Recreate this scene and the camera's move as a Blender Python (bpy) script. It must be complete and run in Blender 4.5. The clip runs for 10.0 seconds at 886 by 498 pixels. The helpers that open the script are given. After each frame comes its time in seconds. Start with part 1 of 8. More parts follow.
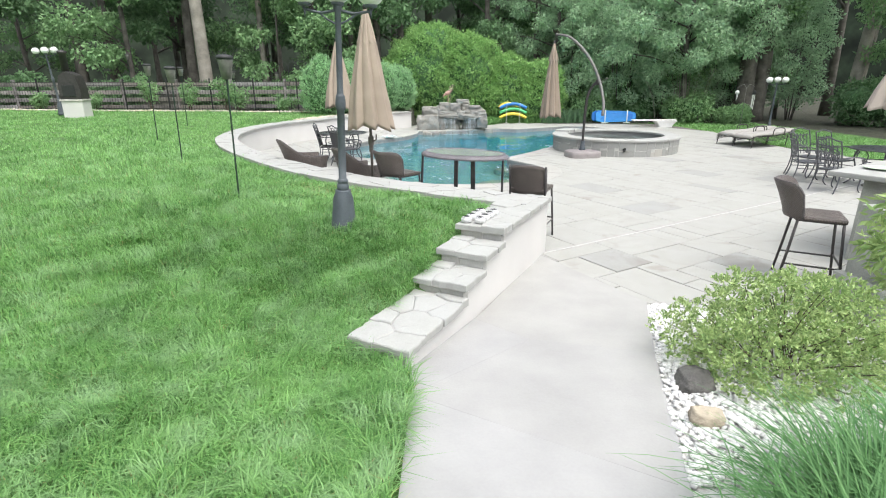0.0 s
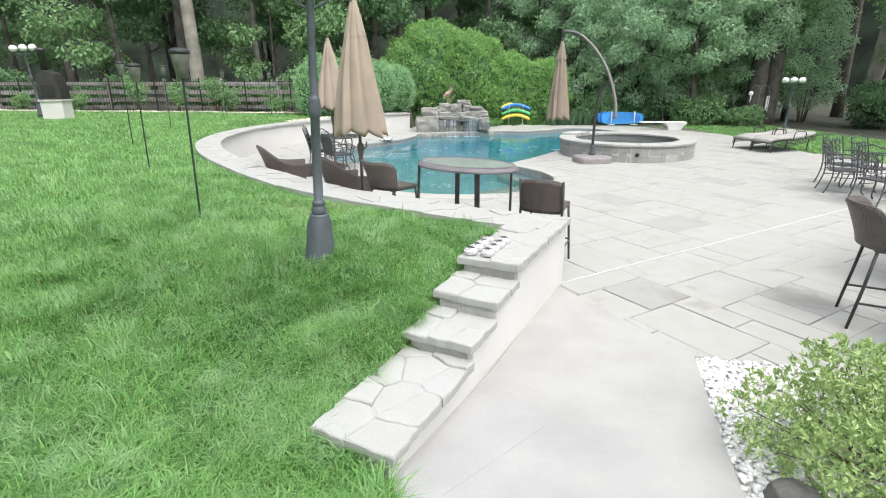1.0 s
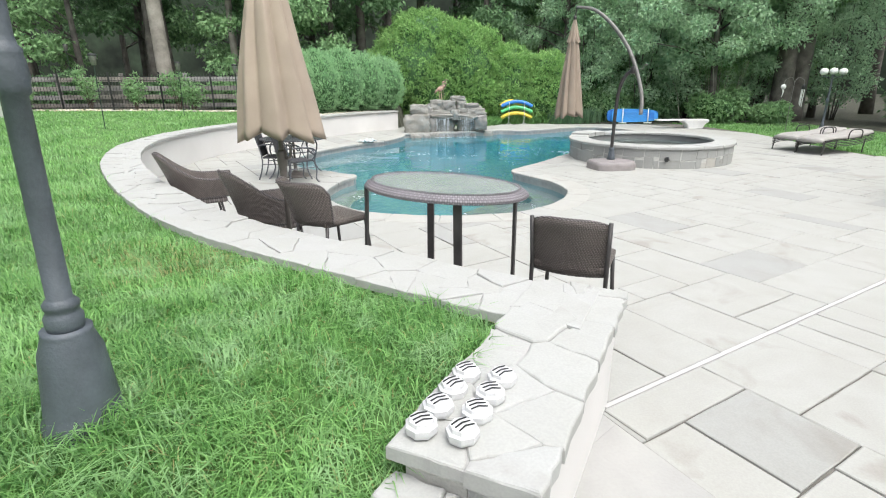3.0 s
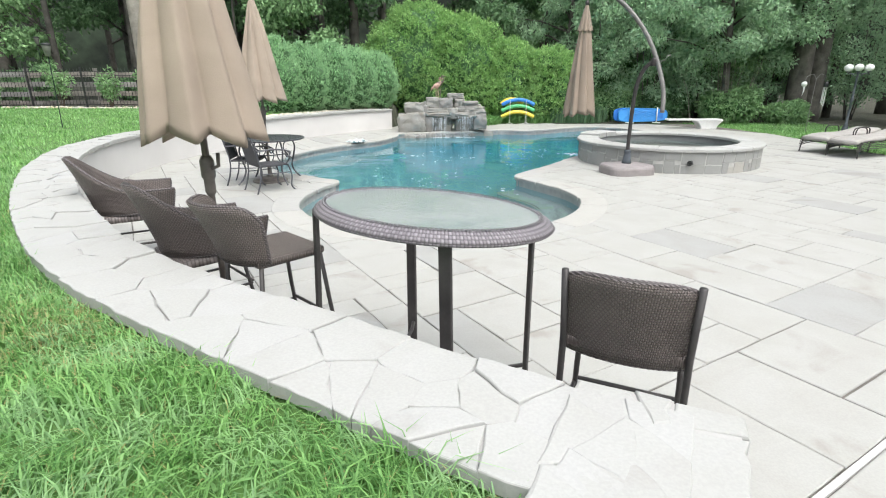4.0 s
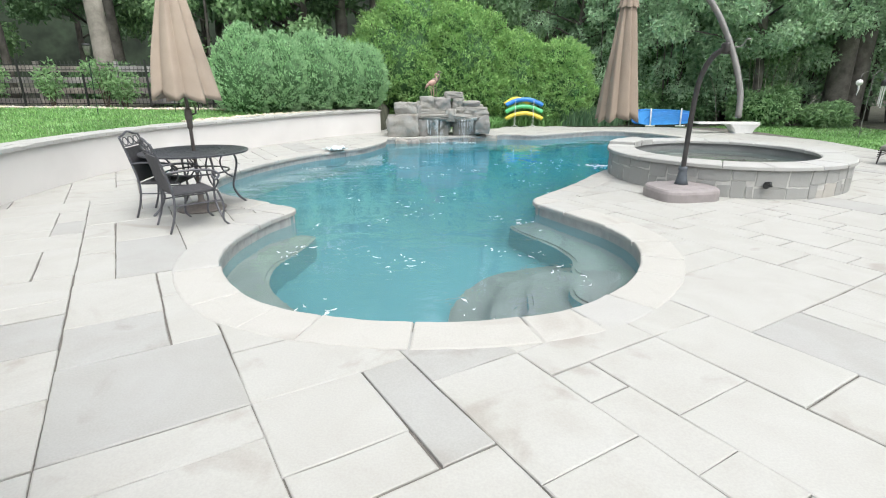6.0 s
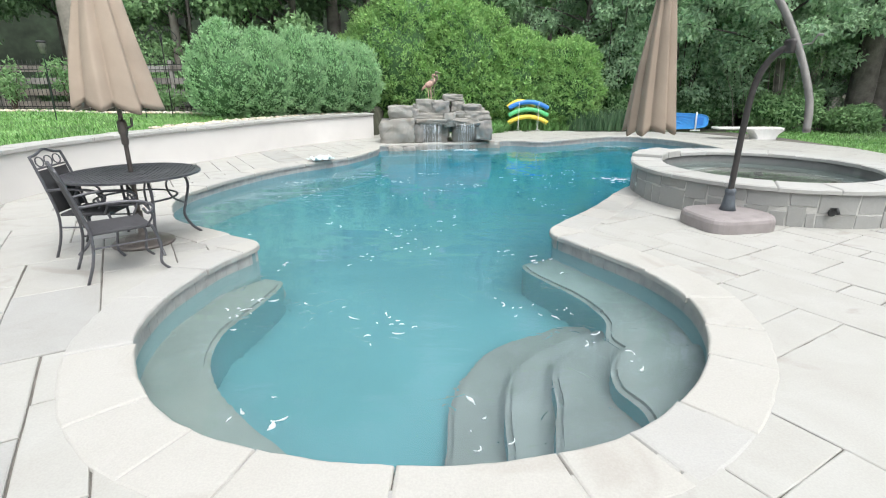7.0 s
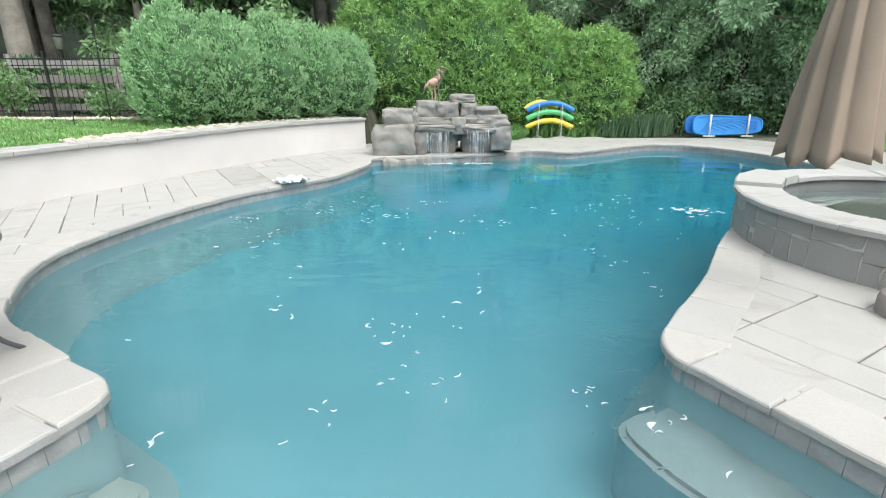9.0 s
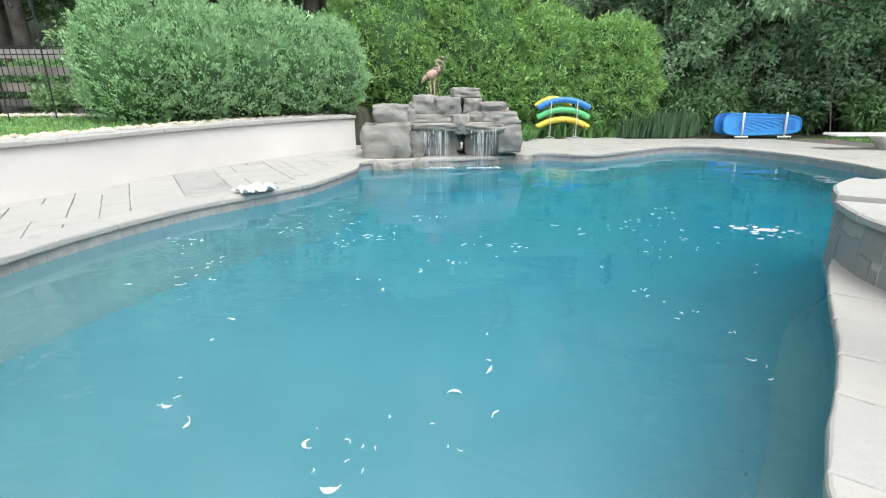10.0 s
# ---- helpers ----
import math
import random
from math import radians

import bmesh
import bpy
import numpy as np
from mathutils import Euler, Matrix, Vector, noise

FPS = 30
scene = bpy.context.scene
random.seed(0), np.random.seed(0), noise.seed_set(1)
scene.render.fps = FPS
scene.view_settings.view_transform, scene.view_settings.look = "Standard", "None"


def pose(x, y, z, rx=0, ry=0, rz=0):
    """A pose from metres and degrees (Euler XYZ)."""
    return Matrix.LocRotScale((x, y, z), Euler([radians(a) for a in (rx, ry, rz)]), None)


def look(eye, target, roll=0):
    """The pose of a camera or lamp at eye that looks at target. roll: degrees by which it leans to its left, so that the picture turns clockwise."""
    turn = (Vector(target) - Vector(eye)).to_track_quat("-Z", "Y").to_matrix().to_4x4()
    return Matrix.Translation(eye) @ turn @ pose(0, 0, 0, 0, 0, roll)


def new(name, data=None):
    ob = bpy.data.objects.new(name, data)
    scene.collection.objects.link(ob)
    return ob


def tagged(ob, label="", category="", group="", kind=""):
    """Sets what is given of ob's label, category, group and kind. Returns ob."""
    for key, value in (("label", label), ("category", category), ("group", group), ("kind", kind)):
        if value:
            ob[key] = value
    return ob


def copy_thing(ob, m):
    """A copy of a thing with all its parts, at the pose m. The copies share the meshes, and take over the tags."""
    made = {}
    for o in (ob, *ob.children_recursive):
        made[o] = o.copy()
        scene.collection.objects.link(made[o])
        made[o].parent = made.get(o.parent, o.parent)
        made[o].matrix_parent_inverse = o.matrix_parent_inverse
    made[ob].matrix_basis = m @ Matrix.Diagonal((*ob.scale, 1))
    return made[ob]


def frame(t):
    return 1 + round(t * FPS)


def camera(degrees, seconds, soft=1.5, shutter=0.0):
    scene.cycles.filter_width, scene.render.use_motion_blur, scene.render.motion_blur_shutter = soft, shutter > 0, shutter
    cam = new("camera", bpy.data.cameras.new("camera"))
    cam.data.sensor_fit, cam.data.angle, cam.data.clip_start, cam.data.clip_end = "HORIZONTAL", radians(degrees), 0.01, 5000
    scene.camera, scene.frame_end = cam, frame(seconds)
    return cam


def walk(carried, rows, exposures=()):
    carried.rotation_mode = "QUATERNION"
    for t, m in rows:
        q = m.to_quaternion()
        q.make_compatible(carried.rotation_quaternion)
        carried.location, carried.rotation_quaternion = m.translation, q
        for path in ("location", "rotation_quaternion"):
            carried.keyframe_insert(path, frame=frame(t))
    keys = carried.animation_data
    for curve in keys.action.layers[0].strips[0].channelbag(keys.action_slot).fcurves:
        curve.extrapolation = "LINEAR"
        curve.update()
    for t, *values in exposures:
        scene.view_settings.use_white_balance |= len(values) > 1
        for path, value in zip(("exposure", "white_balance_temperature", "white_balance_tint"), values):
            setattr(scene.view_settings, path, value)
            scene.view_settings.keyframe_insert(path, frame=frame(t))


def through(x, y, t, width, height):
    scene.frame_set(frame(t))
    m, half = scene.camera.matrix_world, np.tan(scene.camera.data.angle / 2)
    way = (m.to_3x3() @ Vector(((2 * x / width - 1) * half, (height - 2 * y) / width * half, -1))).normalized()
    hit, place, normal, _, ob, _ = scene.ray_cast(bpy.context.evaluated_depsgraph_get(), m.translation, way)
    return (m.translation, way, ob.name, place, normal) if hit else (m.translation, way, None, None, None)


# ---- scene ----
cam = camera(81.9, 10.0, soft=1.1)
PATH = [
    (0.0, (0.037, 0.002, 2.046), (0.032, 1.901, 1.421), -0.2),
    (0.5, (0.031, 0.46, 2.051), (0.025, 2.359, 1.425), -0.2),
    (1.0, (0.045, 1.012, 2.04), (0.04, 2.912, 1.415), -0.1),
    (1.5, (0.085, 1.634, 2.001), (0.08, 3.533, 1.375), -0.2),
    (2.0, (0.165, 2.271, 1.935), (0.158, 4.171, 1.31), -0.3),
    (2.5, (0.258, 2.882, 1.873), (0.251, 4.782, 1.248), -0.4),
    (4.0, (0.418, 4.751, 1.698), (0.417, 6.65, 1.072), -0.2),
    (4.5, (0.422, 5.393, 1.642), (0.423, 7.293, 1.016), -0.2),
    (5.0, (0.438, 6.009, 1.601), (0.44, 7.909, 0.976), -0.2),
    (5.5, (0.45, 6.632, 1.589), (0.455, 8.532, 0.963), -0.1),
    (7.0, (0.474, 8.621, 1.663), (0.49, 10.519, 1.033), 0.1),
    (7.5, (0.475, 9.31, 1.631), (0.488, 11.208, 1.001), 0.0),
    (8.0, (0.433, 10.017, 1.603), (0.447, 11.914, 0.97), 0.1),
    (8.5, (0.383, 10.711, 1.602), (0.397, 12.608, 0.969), 0.0),
    (9.0, (0.349, 11.43, 1.592), (0.361, 13.328, 0.962), -0.1),
    (9.5, (0.356, 12.184, 1.47), (0.366, 14.084, 0.846), 0.0),
    (10.0, (0.428, 12.966, 1.401), (0.427, 14.866, 0.777), -0.1),
]
walk(cam, [(t, look(eye, target, roll)) for t, eye, target, roll in PATH])

# ---- light ----
world = bpy.data.worlds.new("overcast_sky")
scene.world = world
world.use_nodes = True
wn, wl = world.node_tree.nodes, world.node_tree.links
sky = wn.new("ShaderNodeTexSky")
sky.sky_type = "NISHITA"
sky.sun_disc = False
sky.sun_elevation, sky.sun_rotation = radians(64), radians(145)
sky.dust_density, sky.air_density = 4.0, 1.0
cloud = wn.new("ShaderNodeHueSaturation")
cloud.inputs["Saturation"].default_value = 0.33
wl.new(sky.outputs[0], cloud.inputs["Color"])
wl.new(cloud.outputs[0], wn["Background"].inputs["Color"])
wn["Background"].inputs["Strength"].default_value = 0.196
sun = new("sun", bpy.data.lights.new("sun", "SUN"))
sun.data.energy, sun.data.angle, sun.data.color = 0.55, radians(70), (0.97, 1.0, 0.98)
sun.matrix_world = look((9, -13, 32), (0, 0, 0))
scene.view_settings.exposure = 0.94

# ---- helpers for shapes ----
rnd = random.Random(7)
V3 = Vector


def node_material(name):
    m = bpy.data.materials.new(name)
    m.use_nodes = True
    return m, m.node_tree.nodes, m.node_tree.links, m.node_tree.nodes["Principled BSDF"]


def mat(name, col, rough=0.8, var=0.25, scale=4.0, grain=60.0, bump=0.25, metal=0.0, rand="", spread=0.25, tint=None, coords="world", spec=0.5):
    """A surface with stains at one scale, grain and relief at another; rand: tone by piece ("object" or "island")."""
    m, n, l, b = node_material(name)
    if coords == "world":
        pos = n.new("ShaderNodeNewGeometry").outputs["Position"]
    else:
        pos = n.new("ShaderNodeTexCoord").outputs["Object"]
    big = n.new("ShaderNodeTexNoise")
    big.inputs["Scale"].default_value, big.inputs["Detail"].default_value = scale, 5
    small = n.new("ShaderNodeTexNoise")
    small.inputs["Scale"].default_value, small.inputs["Detail"].default_value = grain, 4
    l.new(pos, big.inputs["Vector"])
    l.new(pos, small.inputs["Vector"])
    lo = [c * (1 - var) for c in col]
    hi = [min(1, c * (1 + var)) for c in (tint or col)]
    mix = n.new("ShaderNodeMix")
    mix.data_type = "RGBA"
    mix.inputs[6].default_value, mix.inputs[7].default_value = (*lo, 1), (*hi, 1)
    ramp = n.new("ShaderNodeMapRange")
    ramp.inputs[1].default_value, ramp.inputs[2].default_value = 0.3, 0.7
    l.new(big.outputs[0], ramp.inputs[0])
    l.new(ramp.outputs[0], mix.inputs[0])
    fine = n.new("ShaderNodeMix")
    fine.data_type, fine.blend_type = "RGBA", "MULTIPLY"
    fine.inputs[0].default_value = 0.5
    gr = n.new("ShaderNodeMapRange")
    gr.inputs[1].default_value, gr.inputs[2].default_value, gr.inputs[3].default_value, gr.inputs[4].default_value = 0.3, 0.7, 1 - var, 1.0
    l.new(small.outputs[0], gr.inputs[0])
    l.new(mix.outputs[2], fine.inputs[6])
    l.new(gr.outputs[0], fine.inputs[7])
    out = fine.outputs[2]
    if rand:
        if rand == "object":
            r = n.new("ShaderNodeObjectInfo").outputs["Random"]
        else:
            r = n.new("ShaderNodeNewGeometry").outputs["Random Per Island"]
        hs = n.new("ShaderNodeHueSaturation")
        vr = n.new("ShaderNodeMapRange")
        vr.inputs[3].default_value, vr.inputs[4].default_value = 1 - spread, 1 + spread * 0.6
        l.new(r, vr.inputs[0])
        l.new(vr.outputs[0], hs.inputs["Value"])
        mul = n.new("ShaderNodeMath")
        mul.operation = "MULTIPLY"
        mul.inputs[1].default_value = 7.31
        fr = n.new("ShaderNodeMath")
        fr.operation = "FRACT"
        l.new(r, mul.inputs[0])
        l.new(mul.outputs[0], fr.inputs[0])
        sr = n.new("ShaderNodeMapRange")
        sr.inputs[3].default_value, sr.inputs[4].default_value = 0.4, 1.5
        l.new(fr.outputs[0], sr.inputs[0])
        l.new(sr.outputs[0], hs.inputs["Saturation"])
        l.new(out, hs.inputs["Color"])
        out = hs.outputs[0]
    l.new(out, b.inputs["Base Color"])
    b.inputs["Roughness"].default_value, b.inputs["Metallic"].default_value = rough, metal
    b.inputs["Specular IOR Level"].default_value = spec
    if bump:
        bp = n.new("ShaderNodeBump")
        bp.inputs["Strength"].default_value, bp.inputs["Distance"].default_value = bump, 0.02
        add = n.new("ShaderNodeMath")
        l.new(big.outputs[0], add.inputs[0])
        l.new(small.outputs[0], add.inputs[1])
        l.new(add.outputs[0], bp.inputs["Height"])
        l.new(bp.outputs[0], b.inputs["Normal"])
    return m


def stone_mat(name, tones, rough=0.75, stain=0.25, rand="object", bump=0.3, cleft=9.0):
    """Split stone: one of several tones by piece, cloudy stains, mineral streaks, cleft relief."""
    m, n, l, b = node_material(name)
    geo = n.new("ShaderNodeNewGeometry")
    r = n.new("ShaderNodeObjectInfo").outputs["Random"] if rand == "object" else geo.outputs["Random Per Island"]
    ramp = n.new("ShaderNodeValToRGB")
    ramp.color_ramp.interpolation = "CONSTANT"
    el = ramp.color_ramp.elements
    for k, c in enumerate(tones):
        e = el[0] if k == 0 else el[1] if k == len(tones) - 1 else el.new(k / len(tones))
        e.position, e.color = k / len(tones), (*c, 1)
    l.new(r, ramp.inputs[0])
    # each piece samples the grain elsewhere
    off = n.new("ShaderNodeVectorMath")
    off.operation = "MULTIPLY_ADD"
    comb = n.new("ShaderNodeCombineXYZ")
    for k in range(3):
        l.new(r, comb.inputs[k])
    l.new(comb.outputs[0], off.inputs[0])
    off.inputs[1].default_value = (37.0, 23.0, 11.0)
    l.new(geo.outputs["Position"], off.inputs[2])
    noises = []
    for sc, det, dis in ((2.6, 5, 0.8), (1.5, 4, 1.0), (cleft, 6, 0.6), (90.0, 3, 0.0)):
        t = n.new("ShaderNodeTexNoise")
        t.inputs["Scale"].default_value, t.inputs["Detail"].default_value, t.inputs["Distortion"].default_value = sc, det, dis
        l.new(off.outputs[0], t.inputs["Vector"])
        noises.append(t.outputs[0])
    col = ramp.outputs[0]
    for src, lo, hi, tone, amt in ((noises[0], 0.35, 0.75, (0.80, 0.77, 0.72), stain), (noises[1], 0.60, 0.72, (0.66, 0.60, 0.55), stain * 1.3), (noises[3], 0.35, 0.65, (0.82, 0.82, 0.82), 0.4)):
        mr = n.new("ShaderNodeMapRange")
        mr.inputs[1].default_value, mr.inputs[2].default_value, mr.inputs[4].default_value = lo, hi, amt
        l.new(src, mr.inputs[0])
        mx = n.new("ShaderNodeMix")
        mx.data_type, mx.blend_type = "RGBA", "MULTIPLY"
        mx.inputs[7].default_value = (*tone, 1)
        l.new(mr.outputs[0], mx.inputs[0])
        l.new(col, mx.inputs[6])
        col = mx.outputs[2]
    l.new(col, b.inputs["Base Color"])
    b.inputs["Roughness"].default_value = rough
    bp = n.new("ShaderNodeBump")
    bp.inputs["Strength"].default_value, bp.inputs["Distance"].default_value = bump, 0.03
    add = n.new("ShaderNodeMath")
    add.operation = "MULTIPLY_ADD"
    add.inputs[1].default_value = 0.25
    l.new(noises[3], add.inputs[0])
    l.new(noises[2], add.inputs[2])
    l.new(add.outputs[0], bp.inputs["Height"])
    l.new(bp.outputs[0], b.inputs["Normal"])
    return m


def leaf_mat(name, dark, light, gloss=0.35, through=0.3, pale=None, patch=1.0):
    """Leaves: tone by leaf, a little gloss, some light through them."""
    m, n, l, b = node_material(name)
    geo = n.new("ShaderNodeNewGeometry")
    noi = n.new("ShaderNodeTexNoise")
    noi.inputs["Scale"].default_value = patch
    noi.inputs["Detail"].default_value = 4
    l.new(geo.outputs["Position"], noi.inputs["Vector"])
    add = n.new("ShaderNodeMath")
    add.operation = "MULTIPLY_ADD"
    add.inputs[1].default_value, add.inputs[2].default_value = 0.6, -0.15
    l.new(geo.outputs["Random Per Island"], add.inputs[0])
    add2 = n.new("ShaderNodeMath")
    add2.operation = "MULTIPLY_ADD"
    add2.inputs[1].default_value = 0.75
    l.new(noi.outputs[0], add2.inputs[0])
    l.new(add.outputs[0], add2.inputs[2])
    mix = n.new("ShaderNodeMix")
    mix.data_type = "RGBA"
    mix.inputs[6].default_value, mix.inputs[7].default_value = (*dark, 1), (*light, 1)
    l.new(add2.outputs[0], mix.inputs[0])
    col = mix.outputs[2]
    if pale:
        no2 = n.new("ShaderNodeTexNoise")
        no2.inputs["Scale"].default_value, no2.inputs["Detail"].default_value = 4.5, 4
        l.new(geo.outputs["Position"], no2.inputs["Vector"])
        mr = n.new("ShaderNodeMapRange")
        mr.inputs[1].default_value, mr.inputs[2].default_value, mr.inputs[4].default_value = 0.45, 0.70, 0.42
        l.new(no2.outputs[0], mr.inputs[0])
        mp = n.new("ShaderNodeMix")
        mp.data_type = "RGBA"
        mp.inputs[7].default_value = (*pale, 1)
        l.new(mr.outputs[0], mp.inputs[0])
        l.new(col, mp.inputs[6])
        col = mp.outputs[2]
    l.new(col, b.inputs["Base Color"])
    b.inputs["Roughness"].default_value = 1 - gloss
    b.inputs["Specular IOR Level"].default_value = 0.3
    tr = n.new("ShaderNodeBsdfTranslucent")
    l.new(col, tr.inputs["Color"])
    ms = n.new("ShaderNodeMixShader")
    ms.inputs[0].default_value = through
    l.new(b.outputs[0], ms.inputs[1])
    l.new(tr.outputs[0], ms.inputs[2])
    l.new(ms.outputs[0], n["Material Output"].inputs[0])
    return m


def weave_mat(name, dark, light, pitch=0.012):
    """Woven resin wicker: crossing strands in relief."""
    m, n, l, b = node_material(name)
    tc = n.new("ShaderNodeTexCoord")
    waves = []
    for axis in ("DIAGONAL", "Z"):
        w = n.new("ShaderNodeTexWave")
        w.wave_type, w.bands_direction = "BANDS", axis
        w.inputs["Scale"].default_value = 0.32 / pitch
        w.inputs["Distortion"].default_value = 0.4
        l.new(tc.outputs["Object"], w.inputs["Vector"])
        waves.append(w)
    mul = n.new("ShaderNodeMath")
    mul.operation = "MULTIPLY"
    l.new(waves[0].outputs["Fac"], mul.inputs[0])
    l.new(waves[1].outputs["Fac"], mul.inputs[1])
    # strand gaps get the dark colour, which paints in their shade
    mix = n.new("ShaderNodeMix")
    mix.data_type = "RGBA"
    mix.inputs[6].default_value, mix.inputs[7].default_value = (*dark, 1), (*light, 1)
    l.new(mul.outputs[0], mix.inputs[0])
    l.new(mix.outputs[2], b.inputs["Base Color"])
    b.inputs["Roughness"].default_value = 0.5
    bp = n.new("ShaderNodeBump")
    bp.inputs["Strength"].default_value, bp.inputs["Distance"].default_value = 0.8, 0.006
    l.new(mul.outputs[0], bp.inputs["Height"])
    l.new(bp.outputs[0], b.inputs["Normal"])
    return m


def basket_mat(name, dark, light, pitch=0.011):
    """Basket weave: flat strands going over and under each other."""
    m, n, l, b = node_material(name)

    def math_node(op, a, c=None):
        q = n.new("ShaderNodeMath")
        q.operation = op
        for k, v in enumerate((a, c)):
            if v is None:
                continue
            if isinstance(v, (int, float)):
                q.inputs[k].default_value = v
            else:
                l.new(v, q.inputs[k])
        return q.outputs[0]
    sep = n.new("ShaderNodeSeparateXYZ")
    l.new(n.new("ShaderNodeTexCoord").outputs["UV"], sep.inputs[0])
    u, v = math_node("MULTIPLY", sep.outputs[0], 1 / pitch), math_node("MULTIPLY", sep.outputs[1], 0.72 / pitch)
    odd = math_node("PINGPONG", math_node("ADD", math_node("FLOOR", u), math_node("FLOOR", v)), 1.0)
    fu, fv = math_node("FRACT", u), math_node("FRACT", v)
    hu, hv = math_node("SINE", math_node("MULTIPLY", fu, math.pi)), math_node("SINE", math_node("MULTIPLY", fv, math.pi))
    over = math_node("MULTIPLY", math_node("POWER", hv, 0.5), math_node("ADD", 0.45, math_node("MULTIPLY", hu, 0.55)))
    under = math_node("MULTIPLY", math_node("POWER", hu, 0.5), math_node("ADD", 0.25, math_node("MULTIPLY", hv, 0.40)))
    mixh = n.new("ShaderNodeMix")
    l.new(odd, mixh.inputs[0])
    l.new(over, mixh.inputs[2])
    l.new(under, mixh.inputs[3])
    no = n.new("ShaderNodeTexNoise")
    no.inputs["Scale"].default_value = 7
    l.new(n.new("ShaderNodeTexCoord").outputs["Object"], no.inputs["Vector"])
    tone = math_node("MULTIPLY", mixh.outputs[0], math_node("ADD", 0.55, math_node("MULTIPLY", no.outputs[0], 0.9)))
    # strand edges and unders are coloured darker, the weave's crease shade painted in
    mix = n.new("ShaderNodeMix")
    mix.data_type = "RGBA"
    mix.inputs[6].default_value, mix.inputs[7].default_value = (*dark, 1), (*light, 1)
    l.new(tone, mix.inputs[0])
    l.new(mix.outputs[2], b.inputs["Base Color"])
    b.inputs["Roughness"].default_value = 0.42
    bp = n.new("ShaderNodeBump")
    bp.inputs["Strength"].default_value, bp.inputs["Distance"].default_value = 1.0, 0.005
    l.new(mixh.outputs[0], bp.inputs["Height"])
    l.new(bp.outputs[0], b.inputs["Normal"])
    return m


def lay_uv(ob, fn):
    """Texture places in metres; fn gives (u, v) of a vertex by its index and place."""
    me = ob.data
    uv = me.uv_layers.new(name="weave")
    for p in me.polygons:
        q = [fn(me.loops[k].vertex_index, me.vertices[me.loops[k].vertex_index].co) for k in p.loop_indices]
        top = max(a[0] for a in q)
        for k, (a, c) in zip(p.loop_indices, q):
            uv.data[k].uv = (a + (3.84 if top - a > 1.9 else 0), c)
    return ob


def water_mat(name, shallow, deep, y0, y1, ripple, clear=1.0, wavelet=0.9):
    """Clear water over plaster: tint by depth along the pool, fine ripples."""
    m, n, l, b = node_material(name)
    geo = n.new("ShaderNodeNewGeometry")
    sep = n.new("ShaderNodeSeparateXYZ")
    l.new(geo.outputs["Position"], sep.inputs[0])
    ramp = n.new("ShaderNodeMapRange")
    ramp.interpolation_type = "SMOOTHSTEP"
    ramp.inputs[1].default_value, ramp.inputs[2].default_value = y0, y1
    along = n.new("ShaderNodeMath")
    along.operation = "MULTIPLY_ADD"
    along.inputs[1].default_value = 0.55
    l.new(sep.outputs["X"], along.inputs[0])
    l.new(sep.outputs["Y"], along.inputs[2])
    l.new(along.outputs[0], ramp.inputs[0])
    mix = n.new("ShaderNodeMix")
    mix.data_type = "RGBA"
    mix.inputs[6].default_value, mix.inputs[7].default_value = (*shallow, 1), (*deep, 1)
    l.new(ramp.outputs[0], mix.inputs[0])
    l.new(mix.outputs[2], b.inputs["Base Color"])
    b.inputs["Roughness"].default_value, b.inputs["IOR"].default_value = 0.02, 1.33
    b.inputs["Transmission Weight"].default_value = clear
    def field(sc, detail, dist, lo=None, hi=None, gain=1.0, stretch=(1, 1, 1)):
        vm = n.new("ShaderNodeVectorMath")
        vm.operation = "MULTIPLY"
        vm.inputs[1].default_value = stretch
        l.new(geo.outputs["Position"], vm.inputs[0])
        no = n.new("ShaderNodeTexNoise")
        no.inputs["Scale"].default_value, no.inputs["Detail"].default_value, no.inputs["Distortion"].default_value = sc, detail, dist
        l.new(vm.outputs[0], no.inputs["Vector"])
        mr = n.new("ShaderNodeMapRange")
        mr.interpolation_type = "SMOOTHSTEP"
        mr.inputs[1].default_value, mr.inputs[2].default_value, mr.inputs[4].default_value = 0.0 if lo is None else lo, 1.0 if hi is None else hi, gain
        if lo is None:
            mr.interpolation_type = "LINEAR"
        l.new(no.outputs[0], mr.inputs[0])
        return mr.outputs[0]

    def both(op, p, q):
        k = n.new("ShaderNodeMath")
        k.operation = op
        l.new(p, k.inputs[0])
        l.new(q, k.inputs[1])
        return k.outputs[0]
    # long swell, fine ripples in patches, and sparse steep wavelets that catch the sky
    swell = field(0.9, 2, 0.5, gain=1.1, stretch=(0.55, 1.5, 1))
    fine = both("MULTIPLY", field(4.5, 2, 0.8, gain=0.5, stretch=(0.6, 1.6, 1)), field(0.8, 2, 0.0, 0.42, 0.66, 1.0))
    curl = both("MULTIPLY", field(4.2, 1, 2.6, 0.60, 0.70, wavelet), field(0.75, 2, 0.4, 0.46, 0.60))
    height = both("ADD", both("ADD", swell, fine), curl)
    bp = n.new("ShaderNodeBump")
    bp.inputs["Strength"].default_value, bp.inputs["Distance"].default_value = ripple, 0.05
    l.new(height, bp.inputs["Height"])
    l.new(bp.outputs[0], b.inputs["Normal"])
    return m


